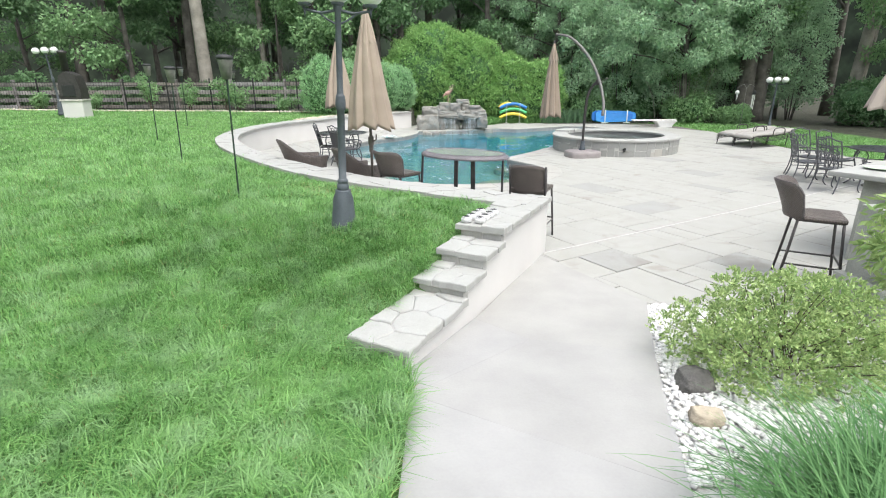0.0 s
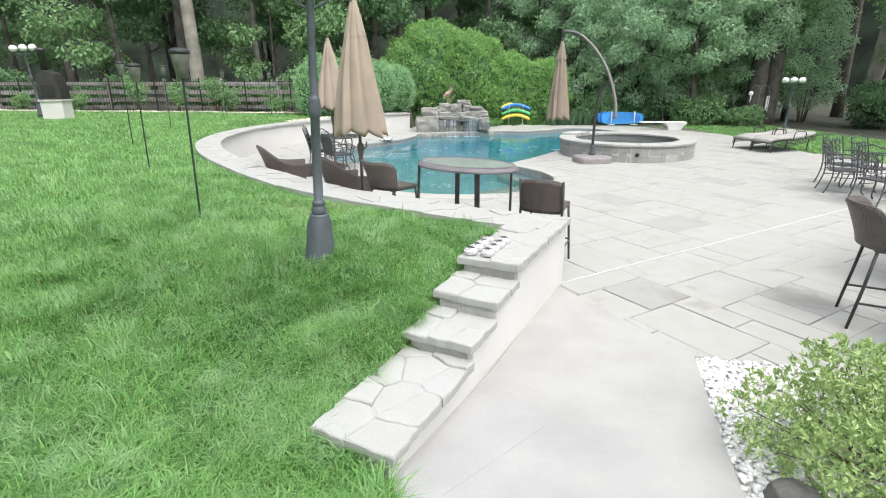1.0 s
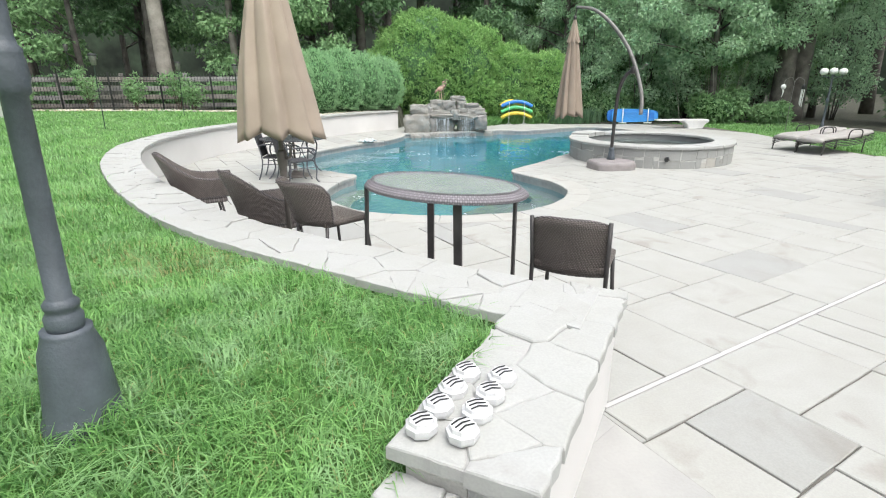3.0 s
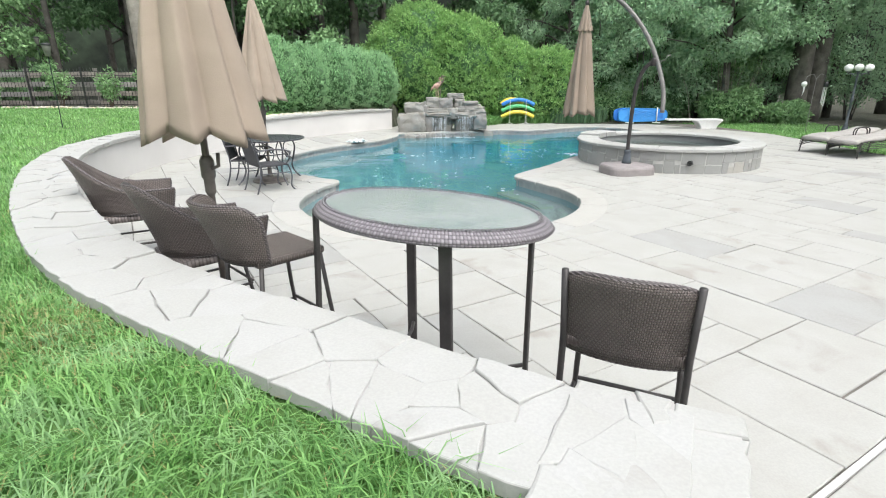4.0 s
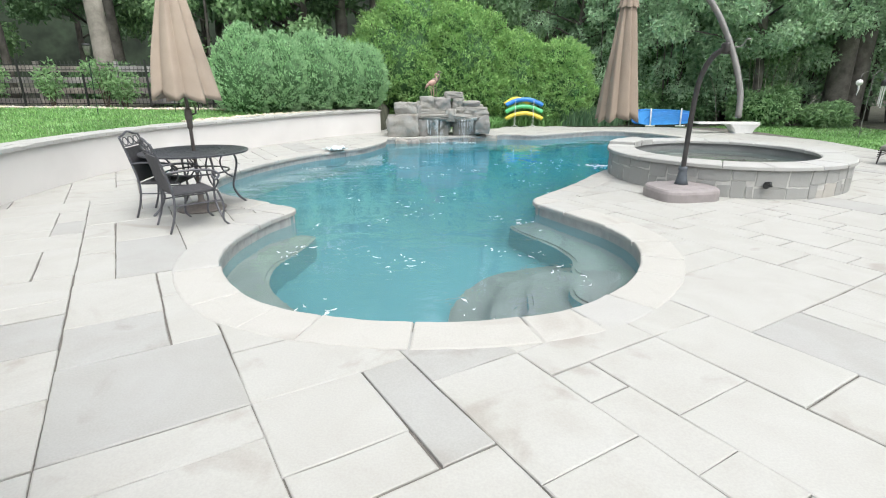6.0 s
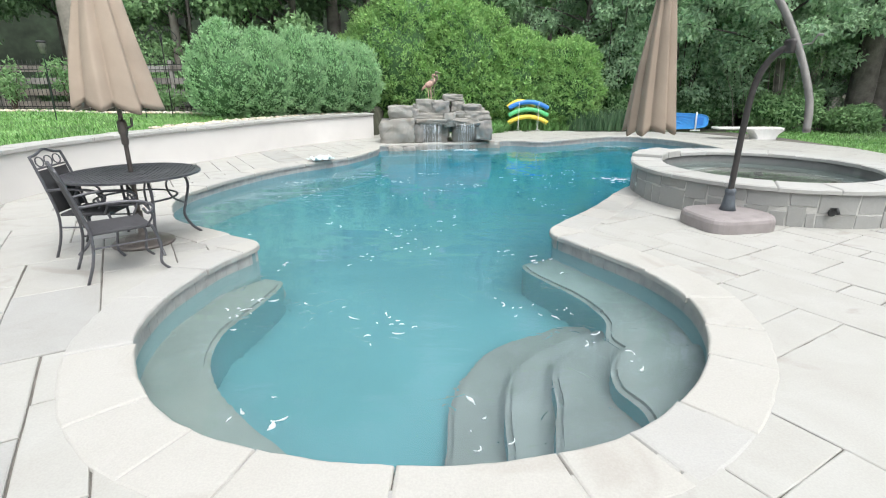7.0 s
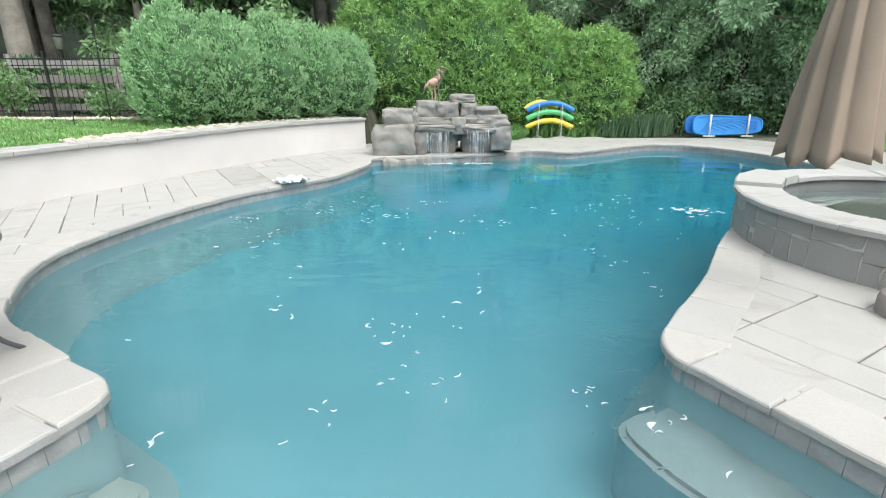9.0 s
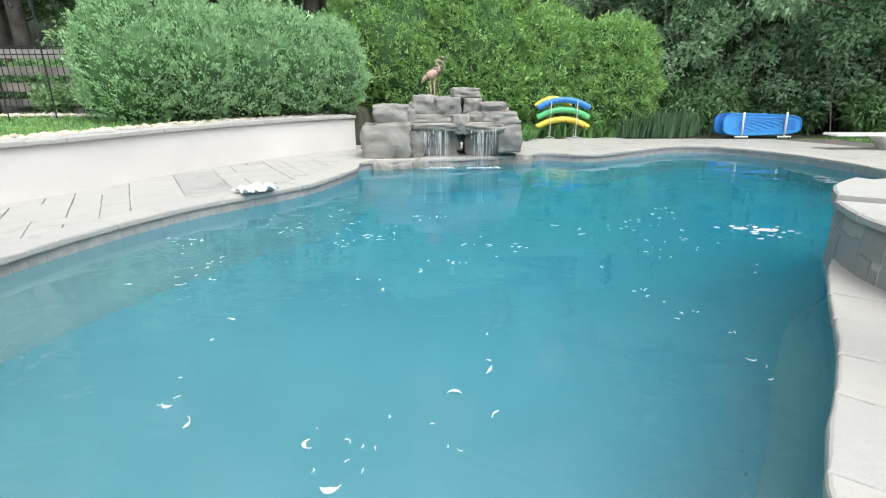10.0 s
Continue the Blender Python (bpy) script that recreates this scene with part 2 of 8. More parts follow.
M = {}
FLAGS = [(0.389, 0.390, 0.364), (0.417, 0.423, 0.412), (0.352, 0.380, 0.388), (0.312, 0.308, 0.306), (0.376, 0.371, 0.335), (0.348, 0.366, 0.345), (0.408, 0.414, 0.393), (0.339, 0.342, 0.325), (0.394, 0.404, 0.388)]
M["flag"] = stone_mat("bluestone_flag", FLAGS, 0.72, 0.42, "object", 0.10, 5.0)
M["flag_rest"] = stone_mat("bluestone_flag_far", FLAGS, 0.72, 0.42, "island", 0.10, 5.0)
CAPS = [(0.396, 0.400, 0.380), (0.418, 0.426, 0.416), (0.366, 0.384, 0.383), (0.385, 0.379, 0.345), (0.404, 0.408, 0.393), (0.342, 0.349, 0.334)]
M["cap"] = stone_mat("cap_stone", CAPS, 0.8, 0.25, "object", 0.16, 8.0)
M["coping"] = stone_mat("coping_stone", [(0.41, 0.405, 0.375), (0.435, 0.43, 0.41), (0.385, 0.385, 0.365), (0.40, 0.385, 0.345)], 0.7, 0.25, "object", 0.30, 8.0)
M["mortar"] = mat("sandy_mortar", (0.15, 0.14, 0.125), 0.95, 0.2, 6, 120, 0.3)
M["joint"] = mat("pale_joint", (0.385, 0.38, 0.365), 0.9, 0.08, 6, 120, 0.1)
M["path"] = mat("path_stone", (0.372, 0.369, 0.356), 0.85, 0.085, 2.2, 60, 0.12, rand="object", spread=0.05)
M["stucco"] = mat("cream_stucco", (0.63, 0.615, 0.595), 0.9, 0.05, 1.2, 160, 0.12)
M["block"] = mat("grey_block", (0.50, 0.49, 0.465), 0.85, 0.18, 5, 70, 0.4, rand="object", spread=0.15)
M["veneer"] = stone_mat("grey_veneer_stone", [(0.32, 0.325, 0.31), (0.39, 0.385, 0.36), (0.35, 0.36, 0.35), (0.42, 0.405, 0.37), (0.31, 0.32, 0.315)], 0.8, 0.3, "object", 0.4, 7.0)
M["veneer_joint"] = mat("white_pointing", (0.46, 0.455, 0.43), 0.9, 0.10, 9, 120, 0.3)
M["rock"] = stone_mat("boulder", [(0.31, 0.305, 0.28), (0.35, 0.345, 0.31), (0.27, 0.265, 0.25), (0.37, 0.355, 0.32)], 0.85, 0.75, "object", 0.8, 6.0)
# the water's teal tint is put into the floor and riser plaster
M["plaster"] = mat("water_tint_plaster", (0.098, 0.255, 0.29), 0.8, 0.06, 0.8, 30, 0.05)
M["pool_wall"] = mat("pale_aqua_plaster", (0.20, 0.29, 0.295), 0.8, 0.06, 0.8, 30, 0.05)
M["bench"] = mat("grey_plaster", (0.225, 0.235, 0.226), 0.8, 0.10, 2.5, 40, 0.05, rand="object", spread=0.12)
M["tile"] = mat("waterline_tile", (0.36, 0.35, 0.33), 0.5, 0.15, 9, 60, 0.1, rand="island", spread=0.12)
M["water"] = water_mat("pool_water", (0.76, 0.96, 0.98), (0.09, 0.72, 1.0), 11.5, 21.0, 0.3, 0.97, 0.35)
M["spa_water"] = water_mat("spa_water_clear", (0.7, 0.9, 0.88), (0.7, 0.9, 0.88), 12.0, 20.0, 0.2, wavelet=0.0)
M["soil"] = mat("lawn_soil", (0.10, 0.21, 0.05), 0.95, 0.35, 1.5, 40, 0.5)
M["litter"] = mat("leaf_litter", (0.06, 0.062, 0.042), 0.95, 0.4, 2.0, 30, 0.7)
M["grass"] = leaf_mat("grass_blades", (0.03, 0.14, 0.025), (0.34, 0.61, 0.205), 0.5, 0.35, (0.50, 0.69, 0.42))
M["dry"] = leaf_mat("dry_grass", (0.30, 0.29, 0.11), (0.52, 0.49, 0.24), 0.3, 0.3)
M["line"] = mat("white_sealant", (0.50, 0.49, 0.48), 0.85, 0.06, 6, 120, 0.05)
M["wicker"] = basket_mat("brown_wicker", (0.045, 0.036, 0.033), (0.185, 0.155, 0.14), 0.0085)
M["wicker_coarse"] = basket_mat("coarse_wicker", (0.04, 0.033, 0.03), (0.23, 0.20, 0.19), 0.018)
M["rim_weave"] = basket_mat("rim_basket_weave", (0.06, 0.054, 0.06), (0.30, 0.275, 0.295), 0.017)
M["wicker_rim"] = weave_mat("wicker_rim_braid", (0.07, 0.06, 0.06), (0.20, 0.175, 0.17), 0.012)
M["braid"] = weave_mat("grey_braid", (0.13, 0.125, 0.13), (0.34, 0.34, 0.35), 0.012)
M["bronze"] = mat("bronze_metal", (0.060, 0.056, 0.055), 0.45, 0.25, 9, 90, 0.1, metal=0.3, coords="object")
M["castalu"] = mat("dark_cast_aluminium", (0.085, 0.087, 0.098), 0.38, 0.3, 14, 90, 0.2, metal=0.15, coords="object", spec=0.8)
M["sling"] = mat("charcoal_sling", (0.06, 0.06, 0.065), 0.7, 0.15, 12, 220, 0.2, coords="object")
M["canvas"] = mat("tan_canvas", (0.355, 0.29, 0.23), 0.85, 0.12, 2.5, 180, 0.2, coords="world")
M["canvas_darker"] = mat("darker_tan_canvas", (0.28, 0.225, 0.175), 0.85, 0.12, 2.5, 180, 0.2)
M["canvas_pale"] = mat("faded_canvas", (0.50, 0.43, 0.37), 0.85, 0.12, 2.5, 180, 0.2)
M["pole"] = mat("taupe_pole", (0.17, 0.15, 0.135), 0.45, 0.2, 9, 90, 0.1, metal=0.2)
M["lamp_iron"] = mat("slate_painted_iron", (0.085, 0.10, 0.115), 0.5, 0.2, 10, 80, 0.15)
M["black"] = mat("black_steel", (0.022, 0.024, 0.024), 0.5, 0.2, 10, 80, 0.1)
M["lantern"] = mat("grey_lantern_metal", (0.23, 0.225, 0.21), 0.55, 0.25, 12, 80, 0.2, metal=0.3)
M["resin"] = mat("taupe_resin", (0.27, 0.245, 0.24), 0.6, 0.1, 8, 120, 0.12)
M["fence_wood"] = mat("weathered_wood", (0.27, 0.25, 0.23), 0.9, 0.35, 3, 40, 0.5, rand="object", spread=0.3)
M["bark"] = mat("tree_bark", (0.12, 0.112, 0.096), 0.95, 0.4, 3, 18, 0.9)
M["bark_pale"] = mat("pale_bark", (0.29, 0.27, 0.23), 0.95, 0.3, 2, 14, 0.8)
M["pebble"] = mat("white_pebble", (0.74, 0.73, 0.715), 0.7, 0.08, 20, 90, 0.2, rand="island", spread=0.14)
M["cream_pebble"] = mat("cream_pebble", (0.58, 0.52, 0.42), 0.8, 0.15, 20, 90, 0.2, rand="island", spread=0.25)
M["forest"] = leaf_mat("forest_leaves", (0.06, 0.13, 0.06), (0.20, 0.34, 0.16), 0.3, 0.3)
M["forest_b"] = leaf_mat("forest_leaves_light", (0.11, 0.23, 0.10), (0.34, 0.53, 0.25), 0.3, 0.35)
M["light_leaves"] = leaf_mat("light_tree_leaves", (0.23, 0.39, 0.24), (0.52, 0.71, 0.45), 0.3, 0.45)
M["laurel"] = leaf_mat("laurel_leaves", (0.13, 0.31, 0.10), (0.46, 0.70, 0.25), 0.5, 0.25, patch=3.0)
M["cypress"] = leaf_mat("blue_green_needles", (0.20, 0.40, 0.20), (0.52, 0.77, 0.43), 0.2, 0.2, patch=5.0)
M["core"] = mat("inner_leaf_shade", (0.075, 0.165, 0.065), 0.95, 0.4, 6, 20, 0.6)
M["azalea"] = leaf_mat("azalea_leaves", (0.17, 0.31, 0.10), (0.60, 0.72, 0.33), 0.3, 0.3, patch=7.0)
M["sedge"] = leaf_mat("sedge_blades", (0.04, 0.14, 0.045), (0.20, 0.38, 0.15), 0.3, 0.3, patch=4.0)
M["strap"] = leaf_mat("strap_leaves", (0.085, 0.23, 0.06), (0.28, 0.50, 0.19), 0.4, 0.3)
M["iris"] = leaf_mat("iris_leaves", (0.07, 0.16, 0.09), (0.20, 0.32, 0.18), 0.3, 0.3)
M["dark_rock"] = mat("dark_rock", (0.15, 0.145, 0.135), 0.85, 0.3, 8, 50, 0.6)
M["tan_rock"] = mat("tan_rock", (0.42, 0.365, 0.28), 0.85, 0.25, 8, 50, 0.5)
M["pebble_bed"] = mat("stone_chippings", (0.64, 0.63, 0.61), 0.9, 0.25, 30, 120, 0.6)
M["twig"] = mat("twig", (0.10, 0.075, 0.055), 0.9, 0.3, 20, 80, 0.4)


def finish(name, bm, material, smooth=False):
    me = bpy.data.meshes.new(name)
    bm.normal_update()
    bm.to_mesh(me)
    bm.free()
    me.materials.append(material)
    if smooth:
        me.polygons.foreach_set("use_smooth", [True] * len(me.polygons))
    return me


def part(name, bm, material, parent=None, label="", smooth=False):
    ob = new(name, finish(name, bm, material, smooth))
    if parent is not None:
        ob.parent = parent
    if label:
        ob["label"] = label
    return ob


def raw(name, verts, faces, material, parent=None, smooth=False):
    me = bpy.data.meshes.new(name)
    me.from_pydata(verts, [], faces)
    me.materials.append(material)
    if smooth:
        me.polygons.foreach_set("use_smooth", [True] * len(me.polygons))
    ob = new(name, me)
    if parent is not None:
        ob.parent = parent
    return ob


def thing(name, m, label, category, group="", kind=""):
    ob = new(name)
    ob.matrix_world = m
    ob.empty_display_size = 0.2
    return tagged(ob, label, category, group, kind)


def box(bm, c, s, rot=None, bevel=0.0):
    r = bmesh.ops.create_cube(bm, size=1.0)
    vs = r["verts"]
    m = Matrix.Translation(c) @ (rot.to_4x4() if rot else Matrix.Identity(4)) @ Matrix.Diagonal((*s, 1))
    bmesh.ops.transform(bm, matrix=m, verts=vs)
    if bevel:
        es = list({e for v in vs for e in v.link_edges})
        bmesh.ops.bevel(bm, geom=es, offset=bevel, segments=2, affect="EDGES", profile=0.6)


def tube(bm, pts, r, sides=8, cap=True):
    """A round bar along pts; r: one radius or one for each point."""
    pts = [V3(p) for p in pts]
    n = len(pts)
    rs = r if isinstance(r, (list, tuple)) else [r] * n
    rings, up = [], None
    for i, p in enumerate(pts):
        d = (pts[min(i + 1, n - 1)] - pts[max(i - 1, 0)])
        d = d.normalized() if d.length > 1e-9 else V3((0, 0, 1))
        if up is None:
            up = d.orthogonal().normalized()
        up = (up - d * up.dot(d))
        up = up.normalized() if up.length > 1e-6 else d.orthogonal().normalized()
        side = d.cross(up)
        rings.append([bm.verts.new(p + (up * math.cos(a) + side * math.sin(a)) * rs[i]) for a in (2 * math.pi * k / sides for k in range(sides))])
    for a, b in zip(rings, rings[1:]):
        for k in range(sides):
            bm.faces.new((a[k], a[(k + 1) % sides], b[(k + 1) % sides], b[k]))
    if cap:
        bm.faces.new(rings[0][::-1])
        bm.faces.new(rings[-1])


def lathe(bm, profile, segs=24, c=(0, 0, 0), wob=None):
    """Turned form: profile of (radius, height); wob(angle, k) scales the radius."""
    rings = []
    for k, (r, z) in enumerate(profile):
        ring = []
        for i in range(segs):
            a = 2 * math.pi * i / segs
            q = r * (wob(a, k) if wob else 1)
            ring.append(bm.verts.new((c[0] + q * math.cos(a), c[1] + q * math.sin(a), c[2] + z)))
        rings.append(ring)
    for a, b in zip(rings, rings[1:]):
        for i in range(segs):
            bm.faces.new((a[i], a[(i + 1) % segs], b[(i + 1) % segs], b[i]))
    bm.faces.new(rings[0][::-1])
    bm.faces.new(rings[-1])


def spline(ctrl, per=8, closed=False):
    """Catmull-Rom through the control points."""
    n, out = len(ctrl), []
    P = [np.array(p, float) for p in ctrl]
    for i in range(n if closed else n - 1):
        if closed:
            a, b, c, d = P[i - 1], P[i], P[(i + 1) % n], P[(i + 2) % n]
        else:
            a, b, c, d = P[max(i - 1, 0)], P[i], P[i + 1], P[min(i + 2, n - 1)]
        for k in range(per):
            t = k / per
            out.append(0.5 * ((2 * b) + (c - a) * t + (2 * a - 5 * b + 4 * c - d) * t * t + (3 * b - a - 3 * c + d) * t ** 3))
    if not closed:
        out.append(P[-1])
    return np.array(out)


def normals2d(line, closed):
    if closed:
        d = np.roll(line, -1, 0) - np.roll(line, 1, 0)
    else:
        d = np.gradient(line, axis=0)
    d /= np.linalg.norm(d, axis=1)[:, None] + 1e-9
    return np.stack([-d[:, 1], d[:, 0]], 1)


def inside(px, py, poly):
    """Which of the points lie in the polygon."""
    px, py = np.asarray(px, float), np.asarray(py, float)
    res = np.zeros(px.shape, bool)
    n = len(poly)
    for i in range(n):
        (x0, y0), (x1, y1) = poly[i], poly[(i + 1) % n]
        if y0 == y1:
            continue
        hit = ((y0 > py) != (y1 > py)) & (px < (x1 - x0) * (py - y0) / (y1 - y0) + x0)
        res ^= hit
    return res


def clip(poly, p, n):
    """The part of a convex polygon on the side of p that n points away from."""
    out = []
    for i in range(len(poly)):
        a, b = poly[i], poly[(i + 1) % len(poly)]
        da, db = (a[0] - p[0]) * n[0] + (a[1] - p[1]) * n[1], (b[0] - p[0]) * n[0] + (b[1] - p[1]) * n[1]
        if da <= 0:
            out.append(a)
        if (da < 0 < db) or (db < 0 < da):
            t = da / (da - db)
            out.append((a[0] + (b[0] - a[0]) * t, a[1] + (b[1] - a[1]) * t))
    return out


def cells(seeds, bound, gap):
    """Crazy paving: one convex cell a seed, within a convex bound, shrunk by half the joint."""
    res = []
    for i, s in enumerate(seeds):
        poly = list(bound)
        for j, q in enumerate(seeds):
            if i == j:
                continue
            d = (q[0] - s[0], q[1] - s[1])
            ln = math.hypot(*d)
            if ln > 2.2:
                continue
            nn = (d[0] / ln, d[1] / ln)
            poly = clip(poly, (s[0] + d[0] / 2 - nn[0] * gap / 2, s[1] + d[1] / 2 - nn[1] * gap / 2), nn)
            if len(poly) < 3:
                break
        if len(poly) >= 3:
            res.append(poly)
    return res


def slab(poly, z0, z1, edge=0.008, zf=None):
    """Verts and faces of a flat stone with eased upper edge; zf lifts it by place."""
    n = len(poly)
    cx, cy = sum(p[0] for p in poly) / n, sum(p[1] for p in poly) / n
    vs = []
    for z, k in ((z0, 0.0), (z1 - edge, 0.0), (z1, edge)):
        for x, y in poly:
            d = math.hypot(cx - x, cy - y) + 1e-9
            q = min(k * 1.6, d * 0.4) / d
            X, Y = x + (cx - x) * q, y + (cy - y) * q
            vs.append((X, Y, z + (zf(X, Y) if zf else 0)))
    fs = [tuple(range(2 * n, 3 * n))]
    for lay in (0, 1):
        for i in range(n):
            j = (i + 1) % n
            fs.append((lay * n + i, lay * n + j, (lay + 1) * n + j, (lay + 1) * n + i))
    return vs, fs


def rough_slab(poly, z0, z1, edge, lift=0.006):
    """A split stone: worn upper edge, uneven cleft top."""
    n = len(poly)
    cx, cy = sum(p[0] for p in poly) / n, sum(p[1] for p in poly) / n
    seed = V3((cx * 3.7, cy * 2.9, z1 * 5))
    vs = []

    def top(x, y, k):
        return z1 + k * (lift * noise.noise(V3((x * 4.5, y * 4.5, 0)) + seed) + lift * 0.6 * noise.noise(V3((x * 15, y * 15, 3)) + seed))
    for z, inset, k in ((z0, 0.0, 0), (z1 - edge, 0.0, 0), (z1 - edge * 0.3, edge * 0.5, 0.6), (z1, edge * 1.4, 1), (z1, 0.10, 1)):
        for x, y in poly:
            d = math.hypot(cx - x, cy - y) + 1e-9
            q = min(inset, d * (0.6 if inset == 0.10 else 0.35)) / d
            X, Y = x + (cx - x) * q, y + (cy - y) * q
            vs.append((X, Y, z if k == 0 else top(X, Y, k) - (edge * 0.3 if inset == edge * 0.5 else 0)))
    vs.append((cx, cy, top(cx, cy, 1)))
    fs = [(lay * n + i, lay * n + (i + 1) % n, (lay + 1) * n + (i + 1) % n, (lay + 1) * n + i) for lay in range(4) for i in range(n)]
    fs += [(4 * n + i, 4 * n + (i + 1) % n, 5 * n) for i in range(n)]
    return vs, fs


def ragged(poly, step, jit, at=lambda x, y: (x, y)):
    """The outline with points every step metres, each a little out of line."""
    q = []
    for i in range(len(poly)):
        a, b = poly[i], poly[(i + 1) % len(poly)]
        k = max(1, int(math.hypot(b[0] - a[0], b[1] - a[1]) / step))
        for j in range(k):
            f = j / k
            q.append(at(a[0] + (b[0] - a[0]) * f + rnd.uniform(-jit, jit), a[1] + (b[1] - a[1]) * f + rnd.uniform(-jit, jit)))
    return q


def pieces(name, stones, parent, material, rest_material, near, limit=300):
    """Each stone an object of its own, the nearest to the point near first; the rest joined."""
    def far(s):
        v = s[0][0]
        return math.hypot(v[0] - near[0], v[1] - near[1])
    stones = sorted(stones, key=far)
    for vs, fs in stones[:limit]:
        o = V3(vs[0])
        ob = raw(name, [tuple(V3(v) - o) for v in vs], fs, material, parent)
        ob.location = o
    V, F = [], []
    for vs, fs in stones[limit:]:
        k = len(V)
        V += vs
        F += [tuple(i + k for i in f) for f in fs]
    if V:
        ob = raw(name + "s_beyond", V, F, rest_material, parent)
        ob["kind"] = "stuff"


# ---- plan ----
GRID = radians(31)                       # turn of the paving
A0 = np.array((0.59, 4.65))              # foot of the cap's first corner
F0 = np.array((0.452, 0.892))            # along the stepped wall, away from the path
N0 = np.array((-0.892, 0.452))           # from its face to the lawn
RIM = spline([(0.27, 10.48), (-0.85, 10.77), (-1.52, 11.52), (-1.74, 12.35), (-1.65, 13.20), (-1.46, 13.80), (-2.0, 14.20),
              (-2.86, 14.85), (-3.38, 16.0), (-3.23, 17.3), (-2.62, 18.8), (-1.56, 20.2), (-1.10, 21.6), (-1.0, 22.45),
              (0.4, 22.75), (1.9, 23.2), (2.5, 23.6), (3.4, 23.35), (4.5, 24.0), (5.8, 24.75), (6.9, 24.3), (7.6, 22.8),
              (7.7, 20.8), (6.6, 18.7), (5.0, 17.8), (3.80, 17.07), (2.57, 15.36), (2.03, 14.68), (1.79, 14.25), (1.97, 13.83), (2.42, 12.95),
              (2.49, 12.2), (2.14, 11.36), (1.38, 10.67)], 8, True)
RIM_N = normals2d(RIM, True)
WALL = spline([(1.18, 6.06), (0.80, 6.25), (0.40, 6.49), (0.0, 6.745), (-0.43, 7.015), (-0.83, 7.285), (-1.26, 7.60), (-1.98, 8.26), (-3.20, 9.70), (-4.40, 11.45), (-5.22, 13.2),
               (-5.58, 15.0), (-5.50, 17.0), (-4.95, 18.7), (-4.42, 19.7), (-3.90, 20.9), (-3.20, 22.2), (-2.30, 23.4), (-1.45, 24.2)], 8)
WALL_N = normals2d(WALL, False)
WALL_W, WALL_H = 0.46, 0.72
WATER, SPA_C, SPA_R, SPA_H = -0.16, (5.35, 16.22), 1.85, 0.47
MID = WALL + WALL_N * WALL_W / 2
STEP_MID = [tuple(A0 + F0 * s + N0 * 0.23) for s in (-1.79, -0.9, 0.0, 1.3)]
LAWN = [(-0.2, -60), (-0.2, 1.8), (-0.16, 2.85)] + STEP_MID + [tuple(p) for p in MID[10:]] + [(-1.45, 60), (-80, 60), (-80, -60)]
EDGE_R = [(10.4, 26.15), (11.0, 24.2), (11.2, 21.5), (11.0, 19.0), (10.9, 17.0), (11.5, 14.0), (13.0, 11.0), (14.5, 8.0), (14.5, 3.6)]
PATIO = [(1.22, 6.0)] + [tuple(p) for p in MID[6:]] + [(-1.2, 24.9), (2.0, 24.9), (2.3, 26.05), (6.0, 26.2)] + EDGE_R + [(3.4, 4.2), (2.0, 4.54)]
PATH_L = [(-0.17, -3.0), (-0.17, 1.85), (-0.15, 2.88), (-0.22, 3.05)]
PATH_R = [(0.55, -3.0), (0.75, 0.5), (1.27, 2.24), (1.41, 2.73), (1.57, 3.27), (1.90, 4.26), (2.0, 4.54)]


def path_z(y):
    return np.maximum(0, 4.6 - np.asarray(y, float)) * 0.105


def smooth(t):
    t = np.clip(t, 0, 1)
    return t * t * (3 - 2 * t)


def lawn_z(x, y):
    x, y = np.asarray(x, float), np.asarray(y, float)
    z = 0.67 + 0.010 * np.maximum(0, -x - 1) + 0.004 * np.maximum(0, y - 8)
    low = path_z(y) + 0.02
    low = low + (z - 0.16 - low) * smooth((-x - 1.0) / 5)
    k = smooth((5.65 - y) / 3.1)
    z = z + (low - z) * k
    z += 0.012 * np.sin(x * 2.1 + 0.7 * y) * np.sin(y * 1.7)
    d = np.full(np.shape(x), 99.0)
    for p in MID[::3]:
        d = np.minimum(d, np.hypot(x - p[0], y - p[1]))
    z = np.minimum(z, 0.645 + 0.06 * np.maximum(0, d - 0.3))
    return z - (z - 0.0) * smooth((x + 1.75) / 0.9) * (y > 24)


# ---- ground ----
def axis(lo, hi, fine0, fine1, step):
    mid = list(np.arange(fine0, fine1 + 1e-6, step))
    out, d = [], step
    a = fine0
    while a > lo:
        d = min(d * 1.35, 12)
        a -= d
        out.append(a)
    left, right, d, a = out[::-1], [], step, fine1
    while a < hi:
        d = min(d * 1.35, 12)
        a += d
        right.append(a)
    return np.array(left + mid + right)


gx, gy = axis(-160, 160, -8.0, 4.4, 0.16), axis(-80, 200, -1.0, 27.0, 0.16)
GX, GY = np.meshgrid(gx, gy)
fx, fy = GX.ravel(), GY.ravel()
on_lawn, on_patio = inside(fx, fy, LAWN), inside(fx, fy, PATIO)
gz = np.where(on_lawn, lawn_z(fx, fy), np.where(on_patio, -0.3, np.where((fy < 4.7) & (fx < 5), path_z(fy) - 0.05, -0.03)))
sd = (fx - A0[0]) * F0[0] + (fy - A0[1]) * F0[1]
wd = (fx - A0[0]) * N0[0] + (fy - A0[1]) * N0[1]
for s0, s1, z in ((0.0, 1.5, 0.72), (-0.43, 0.0, 0.59), (-0.85, -0.43, 0.46), (-1.79, -0.85, 0.335)):
    hit = (sd > s0 - 0.1) & (sd < s1 + 0.02) & (wd > -0.1) & (wd < 0.6)
    gz = np.where(hit, np.minimum(gz, z - 0.10), gz)
